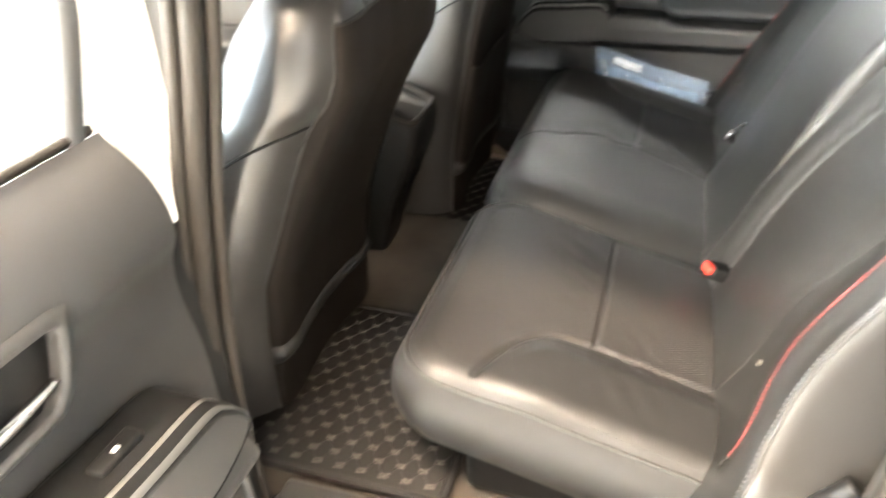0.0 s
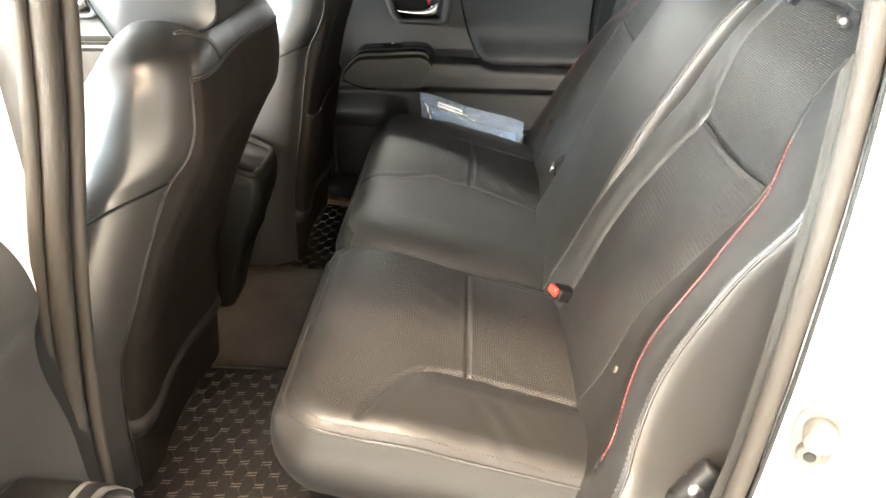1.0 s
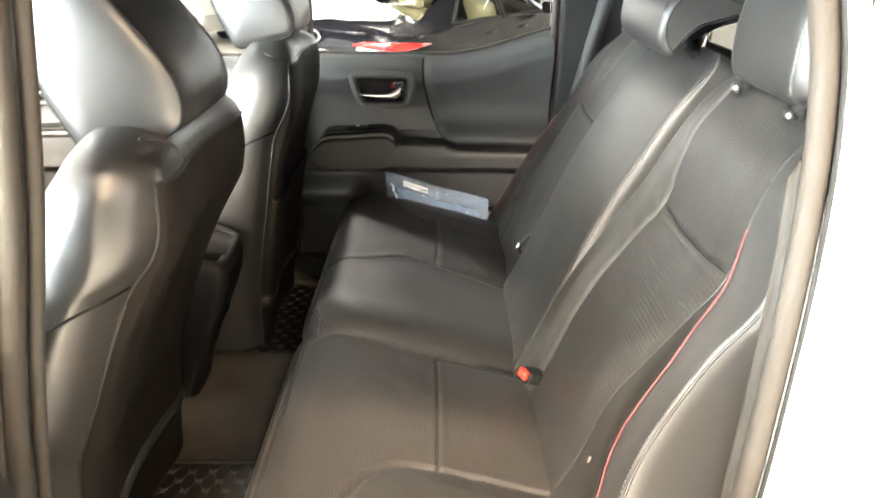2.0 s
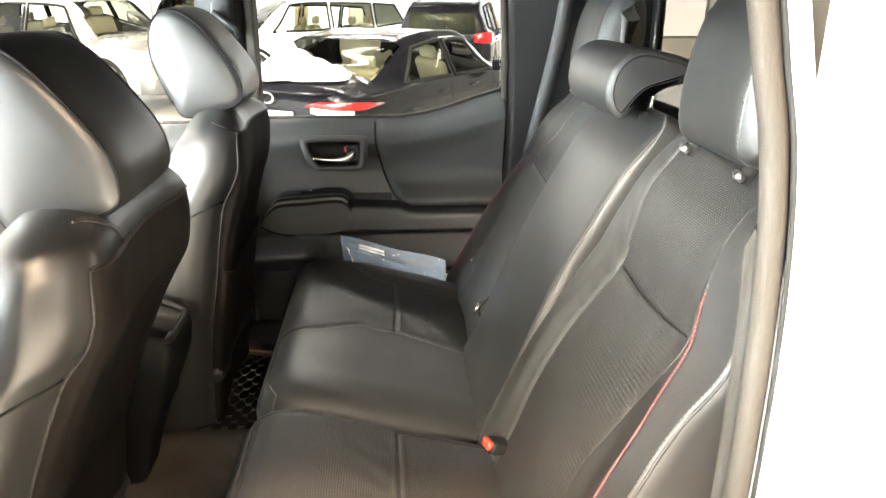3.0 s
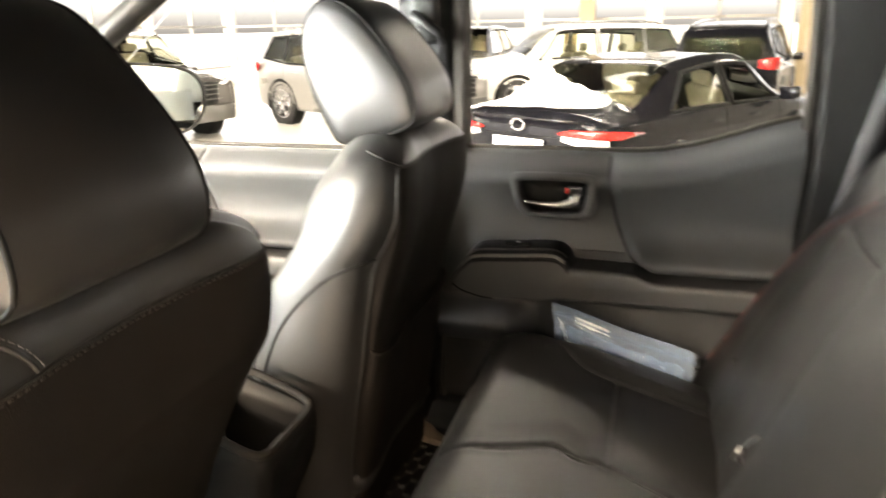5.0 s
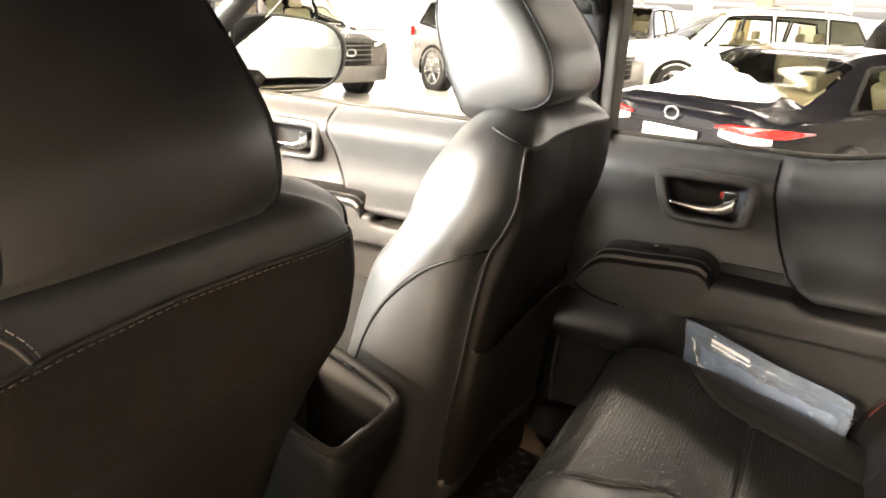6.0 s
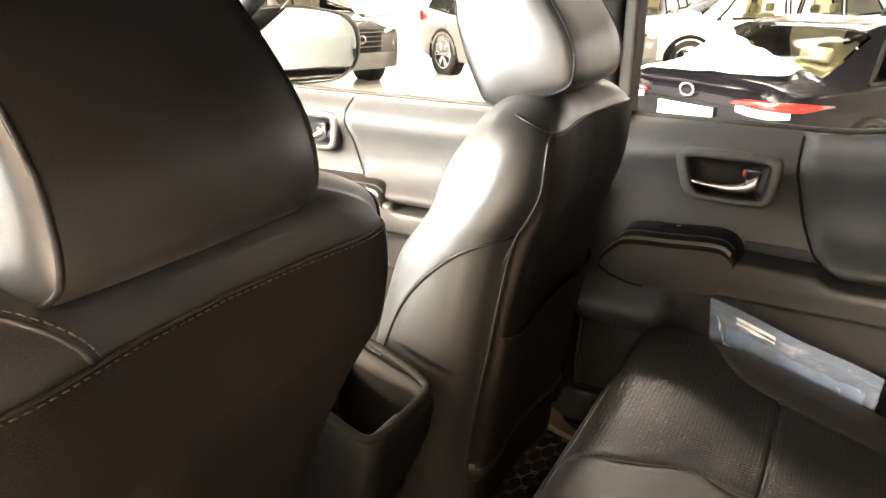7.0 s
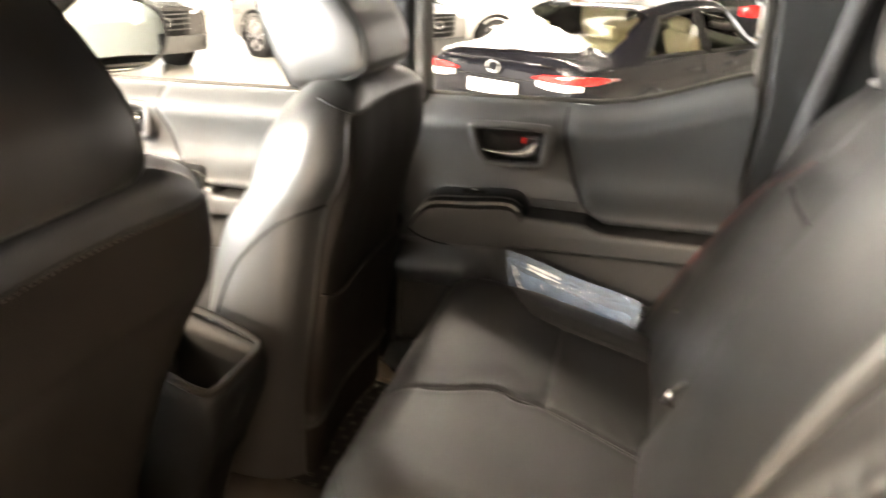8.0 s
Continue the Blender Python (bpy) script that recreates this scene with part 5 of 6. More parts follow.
front_seat(-0.395, -1, "black leather driver's seat seen from behind", ahead=0.014, lean=0.24, yoke=0.718, shift=-0.019, pocket=False, rest=(0.93, -0.018), corner=((-0.503, 0.721), (-0.509, 0.732), (-0.519, 0.744), (-0.529, 0.753), (-0.542, 0.761), (-0.558, 0.764)))

# ---------------------------------------------------------------- centre console with an open bin at its tail
con = thing("centre_console", "charcoal centre console with an open rear bin", "console", at=Matrix.Translation((-0.8, -0.018, 0.0)))
def console_ring(back, half, z, inset=0.0, slope=0.0):
    """A rounded oblong section of the bin; the rim climbs towards the front by slope."""
    x0, x1, y0, y1, r = -0.875 + inset, back - inset, -0.018 - half + inset, -0.018 + half - inset, 0.020
    ring = []
    for cx, cy, a0 in ((x1 - r, y1 - r, 0), (x0 + r, y1 - r, 90), (x0 + r, y0 + r, 180), (x1 - r, y0 + r, 270)):
        for a in np.radians(np.linspace(a0, a0 + 90, 7)):
            x = cx + r * math.cos(a)
            ring.append((x, cy + r * math.sin(a), z + slope * (back - x)))
    return ring


shell = [console_ring(b_, h_, z_) for z_, b_, h_ in ((0.0, -0.790, 0.056), (0.05, -0.778, 0.057), (0.10, -0.765, 0.059), (0.17, -0.742, 0.063), (0.22, -0.722, 0.069), (0.27, -0.700, 0.077), (0.31, -0.686, 0.082))]
shell += [console_ring(-0.681, 0.084, 0.350, 0, 0.22), console_ring(-0.682, 0.084, 0.366, 0, 0.30), console_ring(-0.682, 0.084, 0.371, 0.004, 0.31), console_ring(-0.682, 0.084, 0.370, 0.011, 0.31),
          console_ring(-0.684, 0.083, 0.345, 0.014, 0.25), console_ring(-0.70, 0.080, 0.215, 0.018)]
part("bin_shell", loft(shell), PLASTIC_DARK, con, "black moulded bin")
rimp = spline([(-0.85, -0.101, 0.426), (-0.78, -0.101, 0.412), (-0.71, -0.099, 0.384), (-0.690, -0.080, 0.376), (-0.688, -0.018, 0.375), (-0.690, 0.044, 0.376), (-0.71, 0.063, 0.384), (-0.78, 0.065, 0.412), (-0.85, 0.065, 0.426)], 6)
part("bin_rim", tube(rimp, 0.0065, 8), JAMBTRIM, con, "smooth rounded rim")
part("divider", rbox(-0.842, -0.832, -0.075, 0.030, 0.25, 0.395, 0.006), PLASTIC, con)
part("catch", rbox(-0.716, -0.697, -0.062, 0.004, 0.325, 0.358, 0.005), PLASTIC, con)
part("console_body", rbox(-1.5, -0.88, -0.100, 0.064, 0.0, 0.36, 0.025, 3), PLASTIC_DARK, con)
part("armrest_lid", rbox(-1.22, -0.875, -0.11, 0.075, 0.36, 0.43, 0.025, 3), LEATHER, con)

# ---------------------------------------------------------------- rubber mats with raised bars


def floor_mat(y0, y1, x0, x1, label):
    t = thing("floor_mat", label, "floor mat", at=Matrix.Translation(((x0 + x1) / 2, (y0 + y1) / 2, 0.0)), group="rubber floor mats")
    part("mat_body", rbox(x0, x1, y0, y1, -0.004, 0.010, 0.004), RUBBER, t)
    part("mat_rim", tube([(x0 + 0.008, y0 + 0.008, 0.011), (x1 - 0.008, y0 + 0.008, 0.011), (x1 - 0.008, y1 - 0.008, 0.011), (x0 + 0.008, y1 - 0.008, 0.011)], 0.006, 6, closed=True), RUBBER, t)
    links = []
    px, py = 0.040, 0.026
    # paired bars in the pale rib colour, which carries their highlight
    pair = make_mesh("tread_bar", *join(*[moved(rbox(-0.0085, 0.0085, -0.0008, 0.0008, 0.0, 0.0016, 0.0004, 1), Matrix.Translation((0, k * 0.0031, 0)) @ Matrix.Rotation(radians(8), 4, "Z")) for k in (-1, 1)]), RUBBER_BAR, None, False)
    nx, ny = int((x1 - x0 - 0.05) / px), int((y1 - y0 - 0.05) / py)
    for j in range(ny + 1):
        for i in range(nx + 1):
            cx = x0 + 0.028 + i * px + (px / 2 if j % 2 else 0)
            cy = y0 + 0.028 + j * py
            if cx > x1 - 0.022 or cy > y1 - 0.022:
                continue
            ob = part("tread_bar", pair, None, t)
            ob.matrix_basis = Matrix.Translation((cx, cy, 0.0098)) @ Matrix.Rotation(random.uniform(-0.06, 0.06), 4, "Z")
            links.append(moved(rbox(-0.0105, 0.0105, -0.0014, 0.0014, 0.0, 0.0020, 0.0006, 1), Matrix.Translation((cx + px / 4, cy + py / 2, 0.0098)) @ Matrix.Rotation(radians(58), 4, "Z")))
            links.append(moved(rbox(-0.0105, 0.0105, -0.0014, 0.0014, 0.0, 0.0020, 0.0006, 1), Matrix.Translation((cx - px / 4, cy + py / 2, 0.0098)) @ Matrix.Rotation(radians(-58), 4, "Z")))
    tagged(part("ridge_pattern", join(*links), RUBBER, t, "low rubber ridges"), kind="stuff")
    return t


floor_mat(-0.70, -0.245, -0.86, -0.44, "dark brown rubber mat with raised paired bars behind the driver")
floor_mat(0.09, 0.60, -0.86, -0.44, "dark rubber mat with raised paired bars behind the passenger")

sp = thing("scuff_plate", "grey scuff plate on the far door sill", "scuff plate", at=Matrix.Translation((-0.62, 0.66, 0.0)))
part("plate", slab(np.array([(0.62, 0.0), (0.628, 0.012), (0.665, 0.022), (0.70, 0.034), (0.745, 0.036), (0.745, -0.01)]), -0.70, 0.05, 0.002, axis="x"), PLASTIC_DARK, sp)
part("sill_trim", slab(np.array([(-0.700, 0.560), (-0.602, 0.534), (-0.608, 0.550), (-0.655, 0.588), (-0.675, 0.612), (-0.700, 0.622)]), 0.006, 0.026, 0.004, axis="z"), TANTRIM, sp, "tan sill end trim")

# ---------------------------------------------------------------- belts and buckles
bk = thing("seat_belt_buckle", "black seat belt buckle with red release button", "seat belt buckle", at=Matrix.Translation((-0.06, -0.255, 0.18)))
BM = frame_of((-0.055, -0.245, 0.218), Vector((-0.045, -0.018, 0.020)), Vector((0.018, -0.05, 0)))
part("housing", moved(rbox(-0.055, 0.030, -0.017, 0.017, -0.013, 0.013, 0.006, 3), BM), PLASTIC_DARK, bk)
part("release_button", moved(rbox(0.0295, 0.040, -0.013, 0.013, -0.006, 0.011, 0.003), BM), BUCKLERED, bk, "red release button")
part("mouth", moved(rbox(0.029, 0.036, -0.013, 0.013, -0.0125, -0.0075, 0.001), BM), PLASTIC_DARK, bk)
part("stalk", moved(rbox(-0.12, -0.05, -0.012, 0.012, -0.008, 0.004, 0.003), BM), PLASTIC_DARK, bk)

lb = thing("belt_anchor", "black belt anchor loop at the foot of the backrest", "belt anchor", at=Matrix.Translation((0.03, -0.76, 0.17)))
part("loop", tube(spline([(0.020, -0.745, 0.20), (0.035, -0.75, 0.235), (0.052, -0.752, 0.262), (0.068, -0.75, 0.285)], 6), 0.014, 8), PLASTIC_DARK, lb)
part("bolt", tube([(0.048, -0.74, 0.255), (0.048, -0.768, 0.255)], 0.010, 8), STEEL, lb, "bare steel bolt")

sb = thing("seat_belt", "grey webbing seat belt hanging by the far pillar", "seat belt", at=Matrix.Translation((0.2, 0.70, 0.5)))
bl = spline([(0.245, 0.700, 1.02), (0.232, 0.698, 0.93), (0.205, 0.694, 0.80), (0.178, 0.69, 0.68), (0.150, 0.685, 0.55)], 6)
sv = []
for x, y, z in bl:
    sv.append([(x - 0.022, y - 0.002, z - 0.008), (x + 0.022, y - 0.004, z + 0.008), (x + 0.022, y - 0.001, z + 0.008), (x - 0.022, y + 0.001, z - 0.008)])
part("webbing", loft(sv), BELT, sb)
part("guide", moved(rbox(-0.026, 0.026, -0.008, 0.008, -0.008, 0.008, 0.004), Matrix.Translation((0.242, 0.700, 1.02)) @ Matrix.Rotation(radians(25), 4, "Y")), PLASTIC_DARK, sb)
sb2 = thing("belt_adjuster", "black seat belt height adjuster on the passenger pillar", "belt adjuster", at=Matrix.Translation((-0.70, 0.74, 0.95)))
part("slider", rbox(-0.735, -0.675, 0.715, 0.748, 0.90, 1.02, 0.012), PLASTIC_DARK, sb2)
part("guide_loop", tube([(-0.725, 0.70, 0.965), (-0.665, 0.70, 0.925), (-0.66, 0.705, 0.90)], 0.010, 8), PLASTIC_DARK, sb2)

# door striker on the white jamb
stk = thing("door_striker", "steel door striker bolted to the white jamb", "door striker", at=Matrix.Translation((0.115, -0.86, 0.42)))
SM = Matrix.Translation((0.112, -0.8545, 0.438)) @ Matrix.Rotation(radians(-22), 4, "Z") @ Matrix.Scale(1.05, 4)
part("plate", moved(slab(ring2d([(-0.017, -0.028), (0.0, -0.034), (0.017, -0.028), (0.021, 0.0), (0.017, 0.028), (0.0, 0.034), (-0.017, 0.028), (-0.021, 0)], 4), -0.004, 0.004, 0.002), SM), STRIKER, stk)
disc = lambda rr: np.array([(rr * math.cos(q), rr * math.sin(q)) for q in np.linspace(0, 2 * math.pi, 21)[:-1]])
part("pin", moved(moved(slab(disc(0.015), -0.026, 0.0, 0.004), Matrix.Translation((0.002, 0, 0.013))), SM), STRIKER, stk, "round steel latch pin")
part("bolt", moved(moved(slab(disc(0.013), -0.012, 0.0, 0.003), Matrix.Translation((0, 0, -0.017))), SM), STRIKER, stk)
part("bolt_socket", moved(moved(slab(disc(0.006), -0.0135, -0.002, 0.001), Matrix.Translation((0, 0, -0.017))), SM), PLASTIC_DARK, stk)

# ---------------------------------------------------------------- plastic bag behind the far cushion
bag = thing("plastic_bag", "clear zip bag with papers tucked beside the far seat", "plastic bag", at=Matrix.Translation((-0.25, 0.70, 0.2)))
n1, n2 = 46, 22
bv, bw = [], []
for i in range(n1 + 1):
    for j in range(n2 + 1):
        u, v = i / n1, j / n2
        top = Vector((-0.412, 0.728, 0.318)).lerp(Vector((-0.090, 0.668, 0.250)), u)
        dn = Vector((0.015 - 0.02 * u, 0.010, -0.165))
        p = top + dn * v
        puff = 0.013 * math.sin(math.pi * u) * math.sin(math.pi * min(1, v * 1.1)) if v > 0.12 else 0.0
        crease = (0.006 * math.sin(u * 17 + v * 9) * math.sin(v * 11 + u * 5) + 0.003 * math.sin(u * 41 - v * 23)) * (v > 0.14)
        bv.append(p + Vector((0, -puff - crease, 0.002 * math.sin(u * 9))))
        bw.append(p + Vector((0, puff + 0.004, 0.002 * math.sin(u * 9))))
bf = [(i * (n2 + 1) + j, i * (n2 + 1) + j + 1, (i + 1) * (n2 + 1) + j + 1, (i + 1) * (n2 + 1) + j) for i in range(n1) for j in range(n2)]
part("film", (bv, bf), FILM, bag, "creased clear film")
part("back_film", (bw, bf), FILM, bag)
part("zip_strip", tube([bv[i * (n2 + 1) + 3] + Vector((0, -0.003, 0)) for i in range(n1 + 1)], 0.0025, 5), FILM, bag)
lab = [bv[i * (n2 + 1) + j] + Vector((0, -0.004, 0)) for i in range(8, 20) for j in (2, 4)]
part("label_strip", (lab, [(2 * k, 2 * k + 1, 2 * k + 3, 2 * k + 2) for k in range(11)]), PAPER, bag, "white printed label")
inn = []
for i in range(5, n1 - 2):
    for j in (6, n2 - 1):
        inn.append((bv[i * (n2 + 1) + j] + bw[i * (n2 + 1) + j]) / 2 + Vector((0, -0.002, 0)))
DOCS = surface("blue_grey_papers", (0.20, 0.29, 0.40), 0.4, 0.4, 60, 0.1, 300)
part("papers", (inn, [(2 * k, 2 * k + 1, 2 * k + 3, 2 * k + 2) for k in range(len(inn) // 2 - 1)]), DOCS, bag, "folded blue-grey papers")

# white slip folded inside the bag
fold = [(0.05, 0.16), (0.07, 0.34), (0.12, 0.50), (0.22, 0.52), (0.34, 0.56), (0.46, 0.60), (0.50, 0.68)]
fv = []
for k, (u, v) in enumerate(spline(fold, 5)):
    i, j = int(round(u * n1)), int(round(v * n2))
    w = 2 if 6 < k < 26 else 1
    fv += [bv[i * (n2 + 1) + j] + Vector((0.0, -0.005, 0.0)), bv[i * (n2 + 1) + min(n2, j + w)] + Vector((0.004, -0.006, 0.0))]
part("white_slip", (fv, [(2 * k, 2 * k + 1, 2 * k + 3, 2 * k + 2) for k in range(len(fv) // 2 - 1)]), PAPER, bag, "folded white slip")

# ---------------------------------------------------------------- parked cars in the showroom
SEDAN = [(-2.46, 0.48, 0.83, 0.915, 0.7, 0.58), (-2.43, 0.36, 0.891, 0.986, 0.8, 0.66), (-2.34, 0.28, 0.931, 1.042, 0.86, 0.7), (-2.1, 0.22, 0.956, 1.063, 0.895, 0.7), (-1.86, 0.2, 0.961, 1.086, 0.91, 0.69),
         (-1.66, 0.2, 0.961, 1.164, 0.915, 0.69), (-1.15, 0.2, 0.946, 1.368, 0.92, 0.655), (-0.7, 0.2, 0.941, 1.429, 0.92, 0.655), (-0.2, 0.2, 0.931, 1.444, 0.92, 0.655), (0.4, 0.2, 0.926, 1.409, 0.92, 0.655),
         (0.8, 0.2, 0.926, 1.241, 0.915, 0.67), (1.2, 0.2, 0.911, 1.048, 0.91, 0.68), (1.9, 0.22, 0.85, 0.946, 0.88, 0.66), (2.32, 0.3, 0.749, 0.814, 0.78, 0.55), (2.44, 0.45, 0.668, 0.702, 0.6, 0.42)]
SUV = [(-2.40, .52, 1.00, 1.28, .74, .60), (-2.37, .38, 1.08, 1.46, .85, .64), (-2.25, .32, 1.10, 1.62, .91, .67), (-1.9, .28, 1.10, 1.70, .935, .69), (-1.0, .26, 1.09, 1.745, .94, .69),
       (0.1, .26, 1.07, 1.745, .94, .69), (0.6, .26, 1.07, 1.68, .94, .67), (0.95, .26, 1.06, 1.42, .935, .69), (1.25, .26, 1.05, 1.17, .93, .74), (2.0, .30, 1.01, 1.08, .91, .74), (2.33, .36, .94, 1.01, .84, .68), (2.40, .46, .88, .92, .72, .58)]


class Body:
    """A car's skin: stations along its length, seven nodes from sill to roof centre on each half section."""

    def __init__(self, table, scale=1.0):
        tb = np.array(table)
        self.s = tb[:, 0]
        nodes = []
        for x, zl, zb, zt, wb, wt in table:
            nodes.append([(0.80 * wb, zl), (0.96 * wb, zl + 0.06), (1.0 * wb, zl + 0.55 * (zb - zl)), (0.955 * wb, zb), (wt, zt - 0.055), (0.72 * wt, zt - 0.012), (0.0, zt)])
        self.n = np.array(nodes)

    def at(self, s, a):
        s = min(max(s, self.s[0]), self.s[-1])
        i = int(min(max(np.searchsorted(self.s, s) - 1, 0), len(self.s) - 2))
        f = (s - self.s[i]) / (self.s[i + 1] - self.s[i])
        g = lambda k: self.n[min(max(k, 0), len(self.s) - 1)]
        p = 0.5 * (2 * g(i) + (g(i + 1) - g(i - 1)) * f + (2 * g(i - 1) - 5 * g(i) + 4 * g(i + 1) - g(i + 2)) * f * f + (3 * g(i) - g(i - 1) - 3 * g(i + 1) + g(i + 2)) * f ** 3) if 0 < i < len(self.s) - 2 else g(i) * (1 - f) + g(i + 1) * f
        j = int(min(a, 5.999)); u = a - j
        h = lambda k: p[k] if 0 <= k <= 6 else (p[0] * 2 - p[1] if k < 0 else np.array([-p[5][0], p[5][1]]))
        if j in (3,):
            q = p[j] * (1 - u) + p[j + 1] * u
        else:
            q = 0.5 * (2 * h(j) + (h(j + 1) - h(j - 1)) * u + (2 * h(j - 1) - 5 * h(j) + 4 * h(j + 1) - h(j + 2)) * u * u + (3 * h(j) - h(j - 1) - 3 * h(j + 1) + h(j + 2)) * u ** 3)
        return np.array([s, max(q[0], 0.0), q[1]])

    def skin(self, holes=()):
        """The shell, left open over each hole: low-back, low-front, top-front, top-back as (s, a)."""
        ss = np.unique(np.concatenate([np.linspace(self.s[i], self.s[i + 1], 15) for i in range(len(self.s) - 1)]))
        aa = np.linspace(0, 6, 61)
        rings = []
        for s in ss:
            h = [self.at(s, a) for a in aa]
            rings.append([(p[0], p[1], p[2]) for p in h] + [(p[0], -p[1], p[2]) for p in reversed(h[:-1])])
        vs, fs = loft(rings)
        n = len(rings[0])
        keep = []
        for f in fs:
            if len(f) == 4:
                i, j = min(f) // n, sorted(q % n for q in f)
                if j[3] - j[0] < 3:
                    s = (ss[i] + ss[i + 1]) / 2
                    c = (j[0] + j[3]) / 2
                    a = c / 10 if c <= 60 else (120 - c) / 10
                    if any(q[0][1] - 0.02 < a < max(q[2][1], q[0][1] + 0.1) + 0.02 and np.interp(a, (q[0][1], q[3][1]), (q[0][0], q[3][0])) < s < np.interp(a, (q[1][1], q[2][1]), (q[1][0], q[2][0])) for q in holes):
                        continue
            keep.append(f)
        return vs, keep

    def patch(self, corners, lift=0.006, n=10, side=1):
        """A panel laid on the skin; corners: (s, a) at low-back, low-front, top-front, top-back."""
        (s0, a0), (s1, a1), (s2, a2), (s3, a3) = corners
        vs, fs = [], []
        for i in range(n + 1):
            for j in range(n + 1):
                u, v = i / n, j / n
                s = (s0 * (1 - u) + s1 * u) * (1 - v) + (s3 * (1 - u) + s2 * u) * v
                a = (a0 * (1 - u) + a1 * u) * (1 - v) + (a3 * (1 - u) + a2 * u) * v
                p = self.at(s, a)
                e = 0.01
                du = self.at(s + e, a) - self.at(s - e, a)
                dv = self.at(s, min(a + 0.02, 6)) - self.at(s, a - 0.02)
                nr = np.cross(du, dv)
                nr /= np.linalg.norm(nr) + 1e-9
                if nr[1] < 0 or (abs(nr[1]) < 0.02 and nr[2] < 0):
                    nr = -nr
                p = p + nr * lift
                vs.append((p[0], p[1] * side, p[2]))
        fs = [(i * (n + 1) + j, (i + 1) * (n + 1) + j, (i + 1) * (n + 1) + j + 1, i * (n + 1) + j + 1) for i in range(n) for j in range(n)]
        return vs, fs

    def across(self, s0, s1, a0, lift=0.006, n=10):
        """A full-width screen from one side over the centre line to the other."""
        vs, fs = [], []
        m_ = 2 * n
        for i in range(n + 1):
            s = s0 + (s1 - s0) * i / n
            for j in range(m_ + 1):
                w = j / n - 1
                a = 6 - abs(w) * (6 - a0)
                p = self.at(s, a)
                vs.append((p[0] - lift * 0.6 * (1 if s < 0 else -1), p[1] * (1 if w >= 0 else -1) * 0.99, p[2] + lift))
        fs = [(i * (m_ + 1) + j, (i + 1) * (m_ + 1) + j, (i + 1) * (m_ + 1) + j + 1, i * (m_ + 1) + j + 1) for i in range(n) for j in range(m_)]
        return vs, fs


def ribbon(pts, thick=0.02):
    """A lamp or strip following (x, y, z0, z1) along the body."""
    p = np.array(pts, float)
    rings = []
    for i in range(len(p)):
        t = p[min(i + 1, len(p) - 1), :2] - p[max(i - 1, 0), :2]
        t /= np.linalg.norm(t) + 1e-9
        nr = np.array([t[1], -t[0]])
        if nr @ p[i, :2] < 0:
            nr = -nr
        x, y, z0, z1 = p[i]
        o = nr * thick
        r = min(0.3 * (z1 - z0), 0.012)
        rings.append([(x, y, z0), (x + o[0] * .8, y + o[1] * .8, z0), (x + o[0], y + o[1], z0 + r), (x + o[0], y + o[1], z1 - r), (x + o[0] * .8, y + o[1] * .8, z1), (x, y, z1)])
    return loft(rings)


def wheel_shape(r):
    prof = [(r * 0.66, -0.10), (r * 0.93, -0.105), (r * 0.99, -0.085), (r, -0.04), (r, 0.04), (r * 0.99, 0.085), (r * 0.93, 0.105), (r * 0.66, 0.10)]
    rings = [[(q * math.cos(t), w, q * math.sin(t)) for q, w in prof] for t in np.linspace(0, 2 * math.pi, 41)[:-1]]
    n = len(prof)
    vs = [p for ring in rings for p in ring]
    fs = [(i * n + j, ((i + 1) % 40) * n + j, ((i + 1) % 40) * n + j + 1, i * n + j + 1) for i in range(40) for j in range(n - 1)]
    tyre = (vs, fs)
    sp = [tube([(r * 0.68 * math.cos(t), -0.092, r * 0.68 * math.sin(t)) for t in np.linspace(0, 2 * math.pi, 41)[:-1]], 0.018, 6, closed=True)]
    hub = slab(np.array([(0.07 * math.cos(t), 0.07 * math.sin(t)) for t in np.linspace(0, 2 * math.pi, 17)[:-1]]), -0.095, -0.02, 0.01)
    sp.append(hub)
    for k in range(6):
        for d in (-0.13, 0.13):
            t = k * math.pi / 3 + d
            a = math.pi / 3 * k + d * 0.7
            sp.append(tube([(0.05 * math.cos(a), -0.088, 0.05 * math.sin(a)), (r * 0.4 * math.cos(t), -0.094, r * 0.4 * math.sin(t)), (r * 0.67 * math.cos(t), -0.088, r * 0.67 * math.sin(t))], 0.018, 6))
    back = slab(np.array([(r * 0.66 * math.cos(t), r * 0.66 * math.sin(t)) for t in np.linspace(0, 2 * math.pi, 33)[:-1]]), -0.03, 0.09, 0.005)
    return tyre, join(*sp), back


